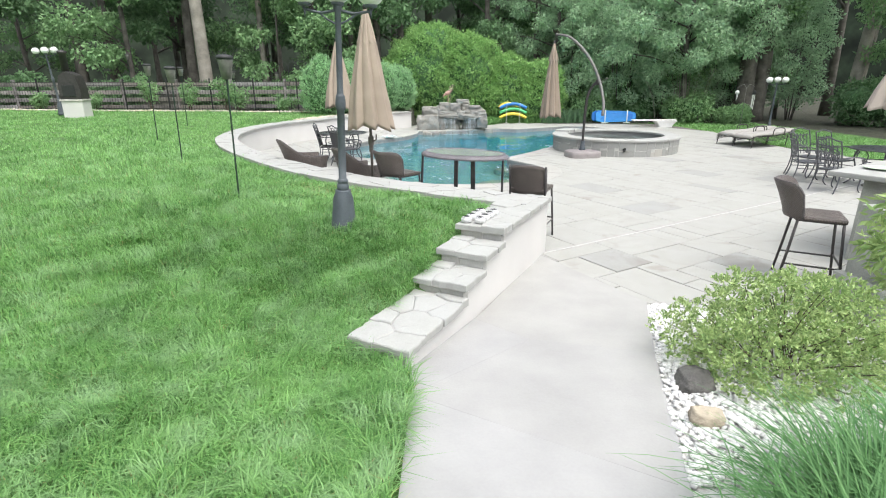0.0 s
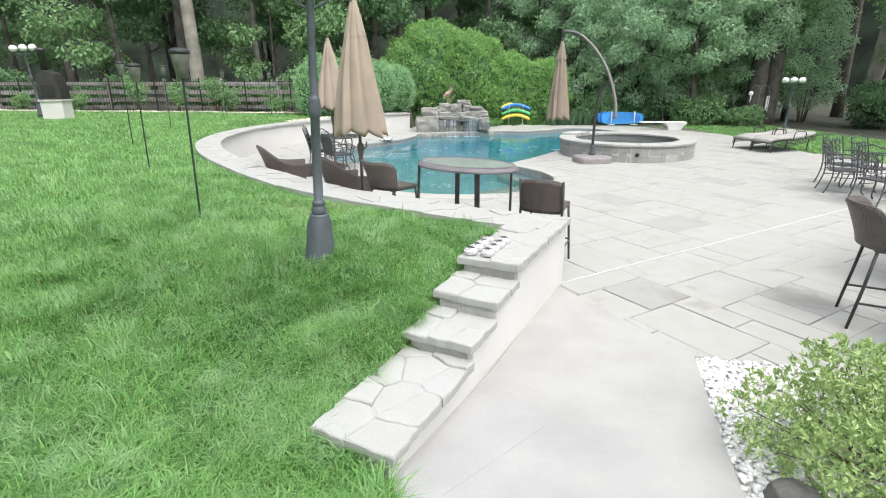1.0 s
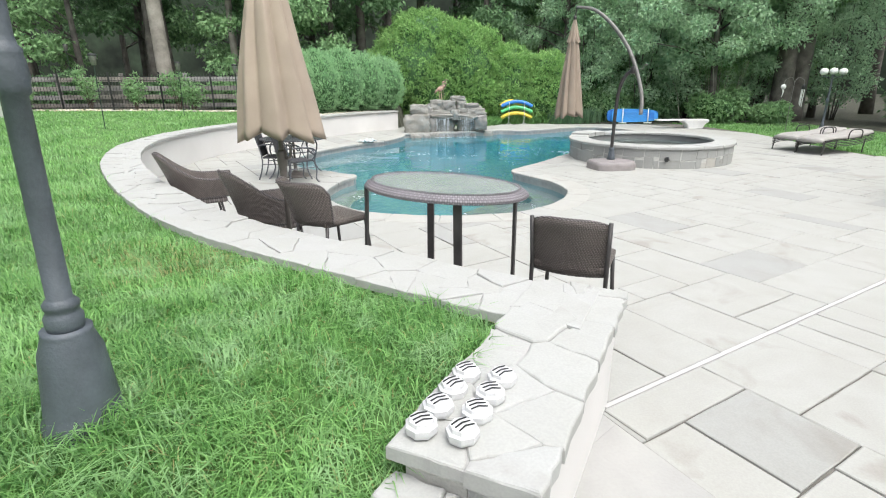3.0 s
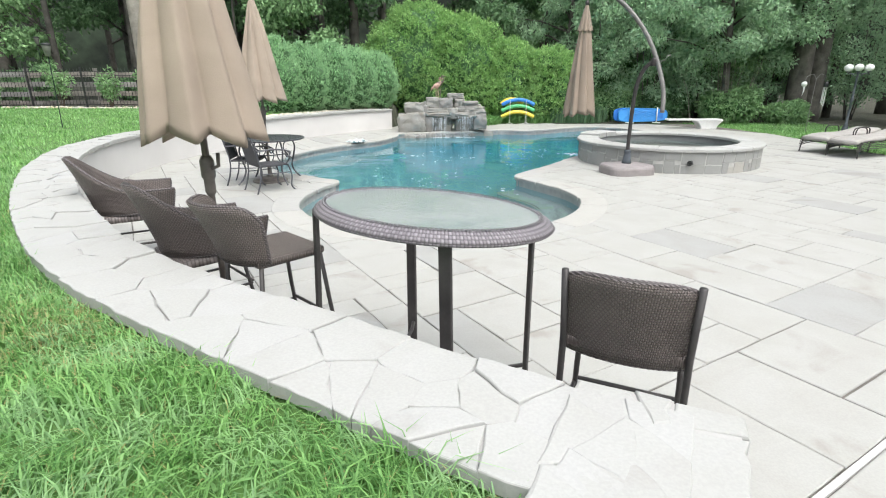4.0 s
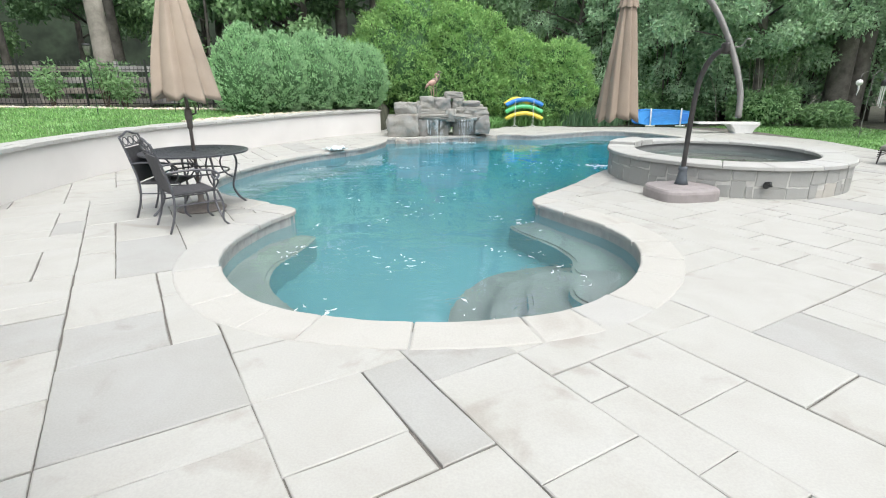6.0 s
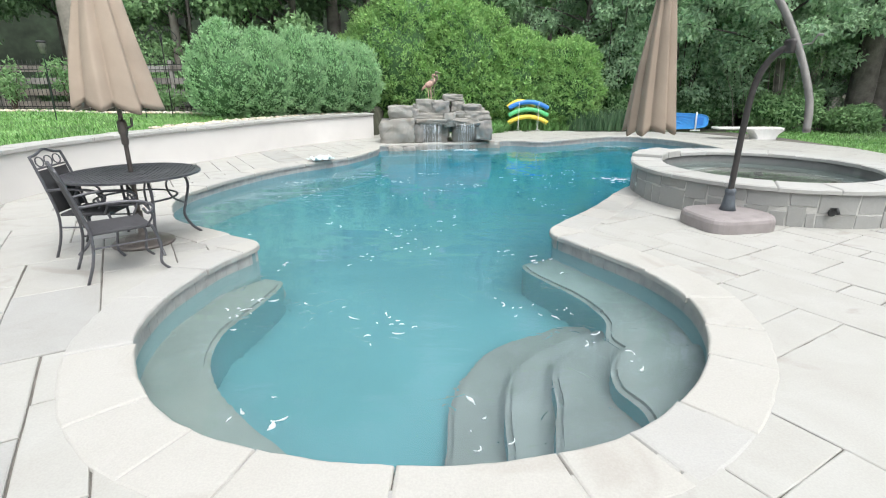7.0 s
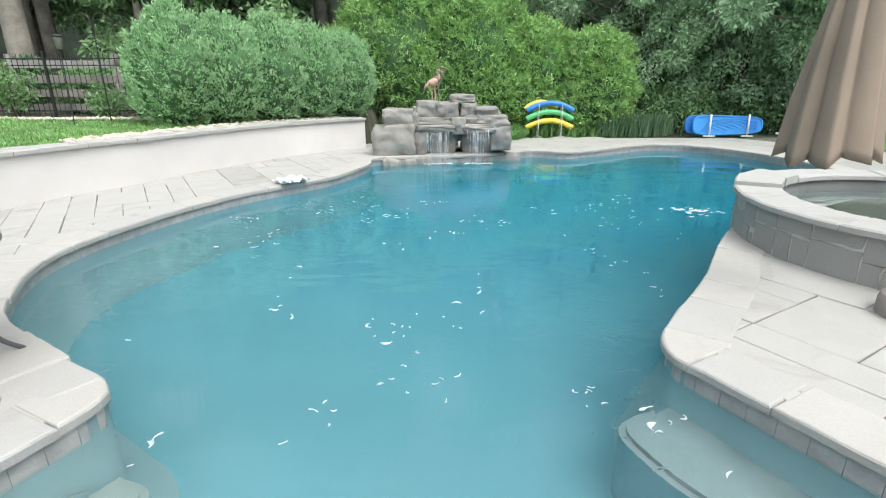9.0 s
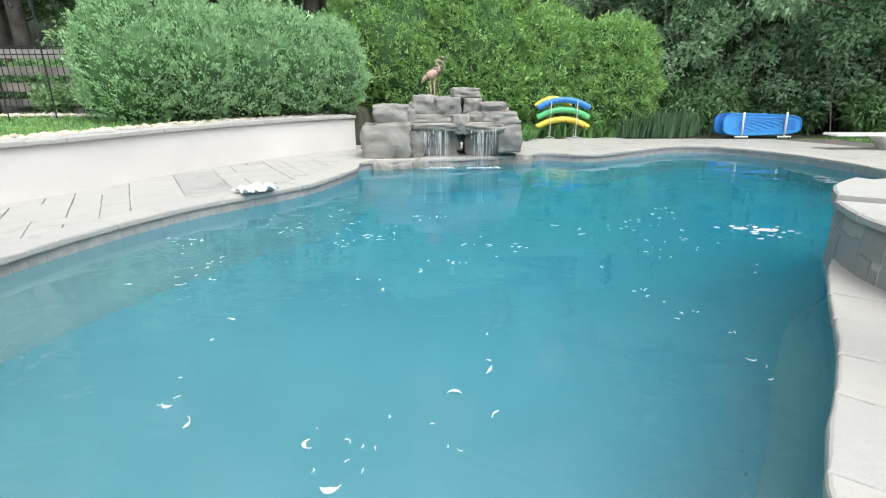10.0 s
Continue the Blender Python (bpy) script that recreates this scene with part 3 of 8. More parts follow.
far = smooth((np.hypot(fx, fy - 15) - 24) / 40)
gz = gz + far * 0.5
out_rim = RIM + RIM_N * 0.25
wet = inside(fx, fy, [tuple(p) for p in out_rim])
nx, ny = len(gx), len(gy)
idx = np.arange(nx * ny).reshape(ny, nx)
quads = np.stack([idx[:-1, :-1], idx[:-1, 1:], idx[1:, 1:], idx[1:, :-1]], -1).reshape(-1, 4)
quads = quads[~wet[quads].any(1)]
ground = raw("ground", [tuple(v) for v in np.stack([fx, fy, gz], 1).tolist()], quads.tolist(), M["soil"], smooth=True)
ground.data.materials.append(M["litter"])
qc = np.stack([fx, fy], 1)[quads].mean(1)
woods = ((qc[:, 1] > 22.75) & (qc[:, 0] < 0)) | (qc[:, 1] > 26.6) | (qc[:, 0] < -19) | (qc[:, 0] > 17 - 0.1 * qc[:, 1])
ground.data.polygons.foreach_set("material_index", woods.astype(np.int32))
tagged(ground, "mown green lawn falling to dark woodland floor", "ground", kind="structure")

# deck bed with the pool cut out of it
bm = bmesh.new()
loops = [[(x, y) for x, y in PATIO], [tuple(p) for p in (RIM + RIM_N * 0.04)]]
es = []
for lp in loops:
    vs = [bm.verts.new((x, y, -0.014)) for x, y in lp]
    es += [bm.edges.new((vs[i], vs[(i + 1) % len(vs)])) for i in range(len(vs))]
bmesh.ops.triangle_fill(bm, edges=es, use_beauty=True)
patio = part("patio", bm, M["mortar"])
tagged(patio, "large bluestone flagstone patio in random rectangles", "patio", kind="structure")

# ---- pool ----
pool = thing("swimming_pool", pose(0, 0, 0), "free-form swimming pool with grey plaster and turquoise water", "pool", kind="structure")
bm = bmesh.new()
rings = []
for off, z in ((0.0, -0.02), (0.0, -1.0), (-0.25, -1.35)):
    rings.append([bm.verts.new((*(p + n * off), z if z > -1.2 else -1.25 - 0.9 * smooth((p[1] - 13) / 8))) for p, n in zip(RIM, RIM_N)])
for a, b in zip(rings, rings[1:]):
    for i in range(len(a)):
        j = (i + 1) % len(a)
        bm.faces.new((a[i], a[j], b[j], b[i]))
part("pool_wall", bm, M["pool_wall"], pool, smooth=True)
bm = bmesh.new()
vs = [bm.verts.new((*(p - n * 0.22), -1.25 - 0.9 * smooth((p[1] - 13) / 8))) for p, n in zip(RIM, RIM_N)]
bmesh.ops.triangle_fill(bm, edges=[bm.edges.new((vs[i], vs[(i + 1) % len(vs)])) for i in range(len(vs))], use_beauty=True)
part("pool_floor", bm, M["plaster"], pool)


def under_step(name, ctrl, z):
    """A bench or step under water, its front a smooth curve, its back in the pool's wall."""
    line = spline(ctrl, 6, False)
    bm = bmesh.new()
    top = [bm.verts.new((x, y, z)) for x, y in line]
    low = [bm.verts.new((x, y, -1.5)) for x, y in line]
    n = len(line)
    bm.faces.new(top)
    for i in range(n):
        bm.faces.new((top[i], top[(i + 1) % n], low[(i + 1) % n], low[i]))
    bmesh.ops.recalc_face_normals(bm, faces=bm.faces)
    bmesh.ops.bevel(bm, geom=[e for e in bm.edges if all(abs(v.co.z - z) < 1e-5 for v in e.verts)], offset=0.045, segments=4, affect="EDGES")
    # risers take the teal floor plaster, so the water's depth tint is painted on
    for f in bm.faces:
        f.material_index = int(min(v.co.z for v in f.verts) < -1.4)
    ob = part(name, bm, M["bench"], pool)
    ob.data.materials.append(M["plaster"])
    return ob


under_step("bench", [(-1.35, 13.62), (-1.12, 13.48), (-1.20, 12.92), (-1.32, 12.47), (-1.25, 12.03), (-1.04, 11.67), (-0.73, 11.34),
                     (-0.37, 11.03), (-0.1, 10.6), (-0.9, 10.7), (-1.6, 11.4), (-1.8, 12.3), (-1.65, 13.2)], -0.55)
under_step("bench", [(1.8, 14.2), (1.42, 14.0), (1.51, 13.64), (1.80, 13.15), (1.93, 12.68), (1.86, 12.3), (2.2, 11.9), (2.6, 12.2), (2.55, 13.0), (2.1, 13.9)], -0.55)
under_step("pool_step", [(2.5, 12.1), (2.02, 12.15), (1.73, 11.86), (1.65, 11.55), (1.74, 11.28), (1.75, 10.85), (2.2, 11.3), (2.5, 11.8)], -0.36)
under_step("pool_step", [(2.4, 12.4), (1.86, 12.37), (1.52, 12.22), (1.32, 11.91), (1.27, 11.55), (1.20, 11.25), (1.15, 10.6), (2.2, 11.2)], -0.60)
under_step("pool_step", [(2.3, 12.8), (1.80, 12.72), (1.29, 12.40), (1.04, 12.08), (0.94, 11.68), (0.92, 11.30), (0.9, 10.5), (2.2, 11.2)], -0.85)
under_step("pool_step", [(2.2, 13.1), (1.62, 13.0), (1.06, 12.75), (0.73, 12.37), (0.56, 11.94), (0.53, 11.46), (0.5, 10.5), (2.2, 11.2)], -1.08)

bm = bmesh.new()
vs = [bm.verts.new((*(p + n * 0.01), WATER)) for p, n in zip(RIM, RIM_N)]
bmesh.ops.triangle_fill(bm, edges=[bm.edges.new((vs[i], vs[(i + 1) % len(vs)])) for i in range(len(vs))], use_beauty=True)
for f in bm.faces:
    if f.normal.z < 0:
        f.normal_flip()
water = part("water", bm, M["water"])
water.visible_shadow = False
tagged(water, "clear turquoise pool water with fine ripples", "water", kind="structure")

# ---- retaining wall ----
wall = thing("wall_retaining", pose(0, 0, 0), "curved cream stucco retaining wall with flagstone cap", "wall", kind="structure")
bm = bmesh.new()
sec = ((0.03, -0.1), (0.03, WALL_H - 0.055), (WALL_W - 0.03, WALL_H - 0.055), (WALL_W - 0.03, -0.1))
rings = [[bm.verts.new((*(p + n * o), z)) for o, z in sec] for p, n in zip(WALL, WALL_N)]
for a, b in zip(rings, rings[1:]):
    for k in range(4):
        bm.faces.new((a[k], a[(k + 1) % 4], b[(k + 1) % 4], b[k]))
bm.faces.new(rings[-1])
part("stucco_face", bm, M["stucco"], wall)
steps = thing("wall_stepped", pose(0, 0, 0), "stepped end of the retaining wall with stone treads", "wall", kind="structure")
TREADS = [(0.0, 1.62, 0.72), (-0.43, 0.02, 0.59), (-0.85, -0.41, 0.46), (-1.79, -0.83, 0.335)]


def on_step(s, w):
    return tuple(A0 + F0 * s + N0 * w)


for s0, s1, z in TREADS:
    vs, fs = slab([on_step(s0 + 0.02, 0.02), on_step(s1, 0.02), on_step(s1, 0.44), on_step(s0 + 0.02, 0.44)], -0.1, z - 0.05, 0.0)
    raw("stucco_body", vs, fs, M["stucco"], steps)
    w = 0.018
    while w < 0.40:
        e = min(w + rnd.uniform(0.16, 0.28), 0.445)
        if e > 0.38:
            e = 0.445
        vs, fs = slab([on_step(s0 + 0.012, w), on_step(s0 + 0.10, w), on_step(s0 + 0.10, e - 0.008), on_step(s0 + 0.012, e - 0.008)], z - 0.17, z - 0.052, 0.004)
        raw("riser_block", vs, fs, M["block"], steps)
        w = e

# ---- path ----
path = thing("path", pose(0, 0, 0), "pale flagstone path sloping down to the patio", "path", kind="structure")
STEP_FACE = [tuple(A0 + F0 * s + N0 * 0.03) for s in (-1.76, 1.5)]
outline = PATH_L[:3] + [STEP_FACE[0], (1.22, 6.0)] + PATH_R[::-1]
bm = bmesh.new()
vs = [bm.verts.new((x, y, float(path_z(y)) - 0.012)) for x, y in outline]
bm.faces.new(vs)
bmesh.ops.triangulate(bm, faces=bm.faces)
bmesh.ops.subdivide_edges(bm, edges=bm.edges, cuts=5, use_grid_fill=True)
for v in bm.verts:
    v.co.z = float(path_z(v.co.y)) - 0.012
part("path_bed", bm, M["path"], path)

strip_len = float(np.sum(np.linalg.norm(np.diff(WALL, axis=0), axis=1)))


def wall_at(u, w):
    """The place u metres along the retaining wall, w metres out from its face."""
    s = np.concatenate([[0], np.cumsum(np.linalg.norm(np.diff(WALL, axis=0), axis=1))])
    p = np.array([np.interp(u, s, WALL[:, k]) for k in (0, 1)])
    n = np.array([np.interp(u, s, WALL_N[:, k]) for k in (0, 1)])
    return tuple(p + n * w)


# ---- plants ----
nr = np.random.RandomState(11)


def leaf_mesh(name, centre, normal, length, width, material, lean=0.5, droop=0.25, fold=0.25, per=1):
    """Pointed leaves, each of two folded halves, at the places given, turned outwards with a spread."""
    n = len(centre)
    d = normal * (1 - lean) + nr.normal(0, 0.6, (n, 3)) * lean + np.array((0, 0, -droop))
    d /= np.linalg.norm(d, axis=1)[:, None] + 1e-9
    side = np.cross(d, nr.normal(0, 1, (n, 3)))
    side /= np.linalg.norm(side, axis=1)[:, None] + 1e-9
    up = np.cross(side, d)
    L = (length * nr.uniform(0.65, 1.25, n))[:, None]
    W = (width * nr.uniform(0.7, 1.2, n))[:, None]
    v = np.stack([centre, centre + d * L * 0.45 + side * W * 0.5 + up * W * fold, centre + d * L - up * W * 0.3, centre + d * L * 0.45 - side * W * 0.5 + up * W * fold], 1).reshape(-1, 3)
    k = np.arange(n)[:, None] * 4
    tri = np.concatenate([k + np.array((0, 1, 2)), k + np.array((0, 2, 3))], 1).reshape(-1, 3)
    me = bpy.data.meshes.new(name)
    me.vertices.add(len(v))
    me.vertices.foreach_set("co", v.ravel())
    me.loops.add(len(tri) * 3)
    me.loops.foreach_set("vertex_index", tri.ravel().astype(np.int32))
    me.polygons.add(len(tri))
    me.polygons.foreach_set("loop_start", (np.arange(len(tri)) * 3).astype(np.int32))
    me.update(calc_edges=True)
    me.materials.append(material)
    return me


def lumps(blobs, count, shell=0.55, flat=1.0):
    """Points and outward directions in the outer shells of ellipsoids (x, y, z, rx, ry, rz)."""
    b = np.array(blobs, float)
    w = (b[:, 3] * b[:, 4] + b[:, 4] * b[:, 5] + b[:, 3] * b[:, 5])
    k = nr.choice(len(b), count, p=w / w.sum())
    d = nr.normal(0, 1, (count, 3))
    d /= np.linalg.norm(d, axis=1)[:, None]
    r = nr.uniform(shell, 1.0, count) ** 0.7
    bump = 1 + 0.10 * np.sin(d[:, 0] * 7 + k) * np.sin(d[:, 1] * 6 + 2 * k) + 0.08 * np.sin(d[:, 2] * 11 + d[:, 0] * 9 + k)
    p = b[k, :3] + d * b[k, 3:] * (r * bump)[:, None]
    nn = d / b[k, 3:]
    return p, nn / np.linalg.norm(nn, axis=1)[:, None]


def tufts(blobs, count, per, size, shell=0.9, rise=0.6):
    """Leafy shoots on the outer surface of the forms: points in clusters, turned along each shoot."""
    p, nn = lumps(blobs, count, shell)
    b = np.array(blobs, float)
    deep = np.zeros(len(p), bool)
    for q in b:
        deep |= (((p - q[:3]) / q[3:]) ** 2).sum(1) < 0.62
    p, nn = p[~deep], nn[~deep]
    ax = nn + np.array((0, 0, rise)) + nr.normal(0, 0.25, p.shape)
    ax /= np.linalg.norm(ax, axis=1)[:, None]
    ln = size * nr.uniform(0.6, 1.5, len(p))
    k = np.repeat(np.arange(len(p)), per)
    f = nr.uniform(-0.3, 1, len(k))
    c = p[k] + ax[k] * (ln[k] * f)[:, None] + nr.normal(0, 0.16, (len(k), 3)) * (ln[k] * (1.2 - 0.8 * f))[:, None]
    return c, ax[k]


# solid filler inside a shrub; its darker green puts in shade between leaves
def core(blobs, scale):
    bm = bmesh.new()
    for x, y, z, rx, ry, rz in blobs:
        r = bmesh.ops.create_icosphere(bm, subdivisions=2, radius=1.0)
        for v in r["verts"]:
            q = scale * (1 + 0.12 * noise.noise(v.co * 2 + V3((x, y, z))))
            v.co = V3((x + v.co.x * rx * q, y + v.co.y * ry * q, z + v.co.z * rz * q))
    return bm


def tree(height, trunk_r, crown_from, spread, count, leaf, seed, bark, lean=0.0, leafmat="forest"):
    """A woodland tree: tapered trunk, limbs, and a broken crown of leaf clumps."""
    q = random.Random(seed)
    t = thing("tree", pose(0, 0, 0), "tall woodland tree with dark grey-brown trunk and green leaves", "tree", "woodland trees")
    bm = bmesh.new()
    line, rad = [], []
    for i in range(9):
        f = i / 8
        line.append(V3((lean * height * f + 0.12 * math.sin(3 * f + seed), 0.10 * math.sin(2.3 * f + 2 * seed), -0.3 + (height + 0.3) * f)))
        rad.append(trunk_r * (1.25 - 0.25 * min(1, f * 8)) * (1 - 0.8 * f))
    tube(bm, line, rad, 9)
    blobs = []
    for i in range(13):
        f = q.uniform(crown_from, 0.97)
        p = line[0].lerp(line[-1], f)
        a = i * 2.4 + q.uniform(-0.4, 0.4)
        ln = spread * (1.15 - 0.75 * (f - crown_from) / (1 - crown_from)) * q.uniform(0.55, 1.05)
        e = p + V3((math.cos(a) * ln, math.sin(a) * ln, ln * q.uniform(0.05, 0.5)))
        m = p.lerp(e, 0.5) + V3((0, 0, 0.12 * ln))
        r = trunk_r * 0.34 * (1 - 0.5 * f)
        tube(bm, [p, m, e], [r, r * 0.7, r * 0.25], 5)
        rr = q.uniform(0.75, 1.25) * spread * 0.36
        blobs.append((e.x, e.y, e.z, rr * 1.15, rr * 1.15, rr * 0.8))
        blobs.append((m.x, m.y, m.z + 0.2, rr * 0.8, rr * 0.8, rr * 0.45))
    part("trunk", bm, bark, t, smooth=True)
    p, nn = lumps(blobs, count, 0.25)
    new("crown", leaf_mesh("crown", p, nn, leaf, leaf * 0.55, M[leafmat], 0.75, 0.35)).parent = t
    return t


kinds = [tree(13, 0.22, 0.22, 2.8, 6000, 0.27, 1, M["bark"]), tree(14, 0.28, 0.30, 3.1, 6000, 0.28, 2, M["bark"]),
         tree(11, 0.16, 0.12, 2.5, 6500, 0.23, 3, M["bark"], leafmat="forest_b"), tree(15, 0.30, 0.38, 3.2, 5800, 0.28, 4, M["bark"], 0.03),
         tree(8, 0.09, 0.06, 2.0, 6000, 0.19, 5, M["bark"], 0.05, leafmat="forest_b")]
# the last six stand unseen behind the camera, added for reflections
spots = [(-24.0, 27.5), (-20.5, 30.5), (-16.5, 28.6), (-14.2, 32.0), (-9.0, 30.0), (-6.8, 33.0), (-3.8, 30.6), (-0.8, 33.5), (2.6, 32.8), (5.6, 31.6),
         (7.7, 33.9), (9.2, 31.0), (11.3, 32.0), (14.0, 30.6), (16.2, 31.6), (18.6, 29.8), (20.2, 24.0), (19.2, 20.0), (22.0, 17.6), (20.5, 13.0),
         (23.5, 9.0), (-26.5, 21.5), (-27.5, 14.0), (-29.0, 6.0), (-26.0, 34.0), (-18.0, 37.0), (-11.5, 37.5), (-5.0, 38.0), (1.0, 38.5), (6.5, 38.2), (12.0, 37.0),
         (17.5, 36.0), (23.0, 32.0), (26.0, 26.0), (27.0, 19.0), (-22.0, 42.0), (-13.0, 43.5), (-4.0, 44.0), (5.0, 44.5), (14.0, 43.0), (22.0, 40.0), (-32.0, 28.0),
         (-22.5, 33.5), (-16.2, 34.0), (-11.2, 34.6), (-8.6, 35.5), (-19.0, 31.4), (-14.6, 31.6), (-7.2, 30.6), (-5.0, 29.4), (-2.4, 31.4), (-14.0, -14.0), (-6.0, -17.0), (13.0, -17.0), (21.0, -10.0), (26.0, 0.0), (-22.0, -6.0)]
for i, (x, y) in enumerate(spots):
    # paler-leaved kinds on the right put its brighter light into leaf colour
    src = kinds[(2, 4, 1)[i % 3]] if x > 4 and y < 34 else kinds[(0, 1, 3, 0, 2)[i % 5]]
    z = float(lawn_z(x, y)) + 0.2 if x < -2 else 0.1
    m = pose(x, y, z, 0, 0, i * 77 % 360)
    if i < 5:
        kinds[i].matrix_world = pose(x, y, z, 0, 0, i * 77)
        continue
    copy_thing(src, m)


def bare_trunk(x, y, z, h, r, lean, bark, label, group="woodland trees"):
    """A tall trunk whose crown starts high up."""
    t = thing("tree", pose(x, y, z), label, "tree", group)
    bm = bmesh.new()
    line = [V3((lean[0] * f * h + 0.06 * math.sin(4 * f), lean[1] * f * h, -0.3 + (h + 0.3) * f)) for f in (0, 0.05, 0.2, 0.4, 0.6, 0.8, 1)]
    tube(bm, line, [r * 1.35, r * 1.1, r, r * 0.9, r * 0.75, r * 0.6, r * 0.3], 10)
    for a in (0.7, 2.9, 4.6):
        p = line[0].lerp(line[-1], 0.55 + 0.1 * a / 4)
        e = p + V3((math.cos(a) * 1.8, math.sin(a) * 1.8, 1.2))
        tube(bm, [p, p.lerp(e, 0.5) + V3((0, 0, 0.3)), e], [r * 0.4, r * 0.28, r * 0.1], 6)
    part("trunk", bm, bark, t, smooth=True)
    top = line[-1]
    blobs = [(top.x * 0.8 + math.cos(a) * 1.8, top.y * 0.8 + math.sin(a) * 1.8, h * q, 1.6, 1.6, 0.9) for a, q in ((0, 0.8), (1.3, 0.92), (2.5, 0.75), (3.8, 0.95), (5, 0.85))]
    p, nn = lumps(blobs, 3000, 0.25)
    new("crown", leaf_mesh("crown", p, nn, 0.25, 0.13, M["forest"], 0.75, 0.35)).parent = t


PALE = "tall straight tree with pale grey bark behind the fence"
bare_trunk(-12.4, 28.2, 0.85, 15, 0.32, (-0.02, 0), M["bark_pale"], PALE)
bare_trunk(-10.4, 31.5, 0.85, 14, 0.17, (-0.01, 0), M["bark_pale"], "slim woodland tree with pale bark")
bare_trunk(-24.5, 24.5, 0.85, 14, 0.2, (-0.04, 0), M["bark_pale"], "slim woodland tree with pale bark")
bare_trunk(15.5, 27.5, 0.0, 16, 0.38, (-0.02, 0), M["bark"], "stout dark-barked tree at the edge of the woods")
bare_trunk(16.5, 28.0, 0.0, 16, 0.36, (-0.01, 0), M["bark"], "stout dark-barked tree at the edge of the woods")
bare_trunk(19.9, 26.2, 0.0, 13, 0.27, (0.05, 0), M["bark_pale"], "leaning tree with pale peeling bark")
bare_trunk(20.4, 26.5, 0.0, 13, 0.17, (0.05, 0), M["bark_pale"], "leaning tree with pale peeling bark")
bare_trunk(12.2, 28.9, 0.0, 14, 0.24, (0.03, 0), M["bark"], "dark-barked tree behind the deck")
bare_trunk(8.6, 31.2, 0.0, 15, 0.30, (0.0, 0), M["bark"], "dark-barked tree behind the deck")
bare_trunk(3.4, 34.2, 0.3, 15, 0.34, (0.0, 0), M["bark"], "dark-barked tree deep in the woods")


def shrub(name, blobs, count, leaf, width, material, label, lean, droop, core_scale=0.8, group="", shoots=0, reach=0.12, rise=0.6):
    t = thing(name, pose(0, 0, 0), label, "shrub", group)
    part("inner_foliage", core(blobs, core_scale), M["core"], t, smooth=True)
    p, nn = tufts(blobs, count // shoots, shoots, reach, 0.88, rise) if shoots else lumps(blobs, count, 0.72)
    if shoots:
        p2, n2 = lumps(blobs, int(count * 0.36), 0.82)
        p, nn = np.vstack([p, p2]), np.vstack([nn, n2 + np.array((0, 0, rise * 0.5))])
    keep = p[:, 2] > min(b[2] - b[5] for b in blobs) - 0.1
    new("foliage", leaf_mesh("foliage", p[keep], nn[keep], leaf, width, material, lean, droop)).parent = t
    return t


# clipped blue-green evergreens along the wall
for x, y, r, top in ((-5.05, 22.5, 0.84, 2.98), (-4.30, 23.15, 0.86, 2.84), (-3.55, 23.85, 0.86, 2.92), (-2.82, 24.5, 0.84, 2.80), (-2.12, 25.1, 0.82, 2.66)):
    b = 0.72
    h = top - b
    blobs = [(x, y, b + h * 0.40, r, r, h * 0.42), (x + 0.1, y, b + h * 0.66, r * 0.72, r * 0.72, h * 0.34), (x - 0.1, y + 0.1, b + h * 0.2, r * 0.95, r * 0.95, h * 0.24),
             (x + 0.35, y - 0.3, b + h * 0.5, r * 0.6, r * 0.6, h * 0.3), (x - 0.4, y - 0.15, b + h * 0.48, r * 0.55, r * 0.55, h * 0.32)]
    blobs += [(x - 0.05, y, b + h * 0.82, r * 0.42, r * 0.42, h * 0.22), (x, y, b + h * 0.93, r * 0.2, r * 0.2, h * 0.10), (x + 0.45 * r, y - 0.4 * r, b + h * 0.72, r * 0.28, r * 0.28, h * 0.17), (x - 0.5 * r, y - 0.3 * r, b + h * 0.68, r * 0.3, r * 0.3, h * 0.18)]
    shrub("evergreen_shrub", blobs, 21000, 0.062, 0.026, M["cypress"], "dense blue-green evergreen shrub behind the wall", 0.42, -0.2, 0.86, "evergreens along the wall", 9, 0.085, 0.9)
# large laurels behind the waterfall
for blobs, n in (([(-0.9, 28.8, 2.2, 2.2, 1.9, 2.3), (-0.6, 28.8, 3.6, 1.5, 1.4, 1.25), (-2.0, 28.6, 1.9, 1.3, 1.3, 1.7), (0.1, 28.2, 1.3, 1.5, 1.3, 1.4)], 38000),
                 ([(1.35, 28.6, 2.1, 1.8, 1.7, 2.1), (1.1, 28.6, 3.2, 1.2, 1.2, 1.1), (2.0, 28.1, 1.2, 1.2, 1.2, 1.2)], 29000),
                 ([(3.4, 28.4, 1.5, 1.35, 1.3, 1.6), (3.3, 28.5, 2.5, 0.9, 0.9, 0.85), (3.0, 27.9, 0.9, 1.1, 1.0, 0.9)], 20000),
                 ([(5.1, 27.6, 1.3, 1.12, 1.1, 1.45), (5.05, 27.6, 2.2, 0.85, 0.85, 0.75), (4.6, 27.4, 0.8, 0.9, 0.8, 0.8)], 16000)):
    shrub("laurel", blobs, n, 0.15, 0.042, M["laurel"], "large glossy green laurel behind the rock waterfall", 0.55, 0.05, 0.84, "laurels behind the pool", 9, 0.13, 0.7)
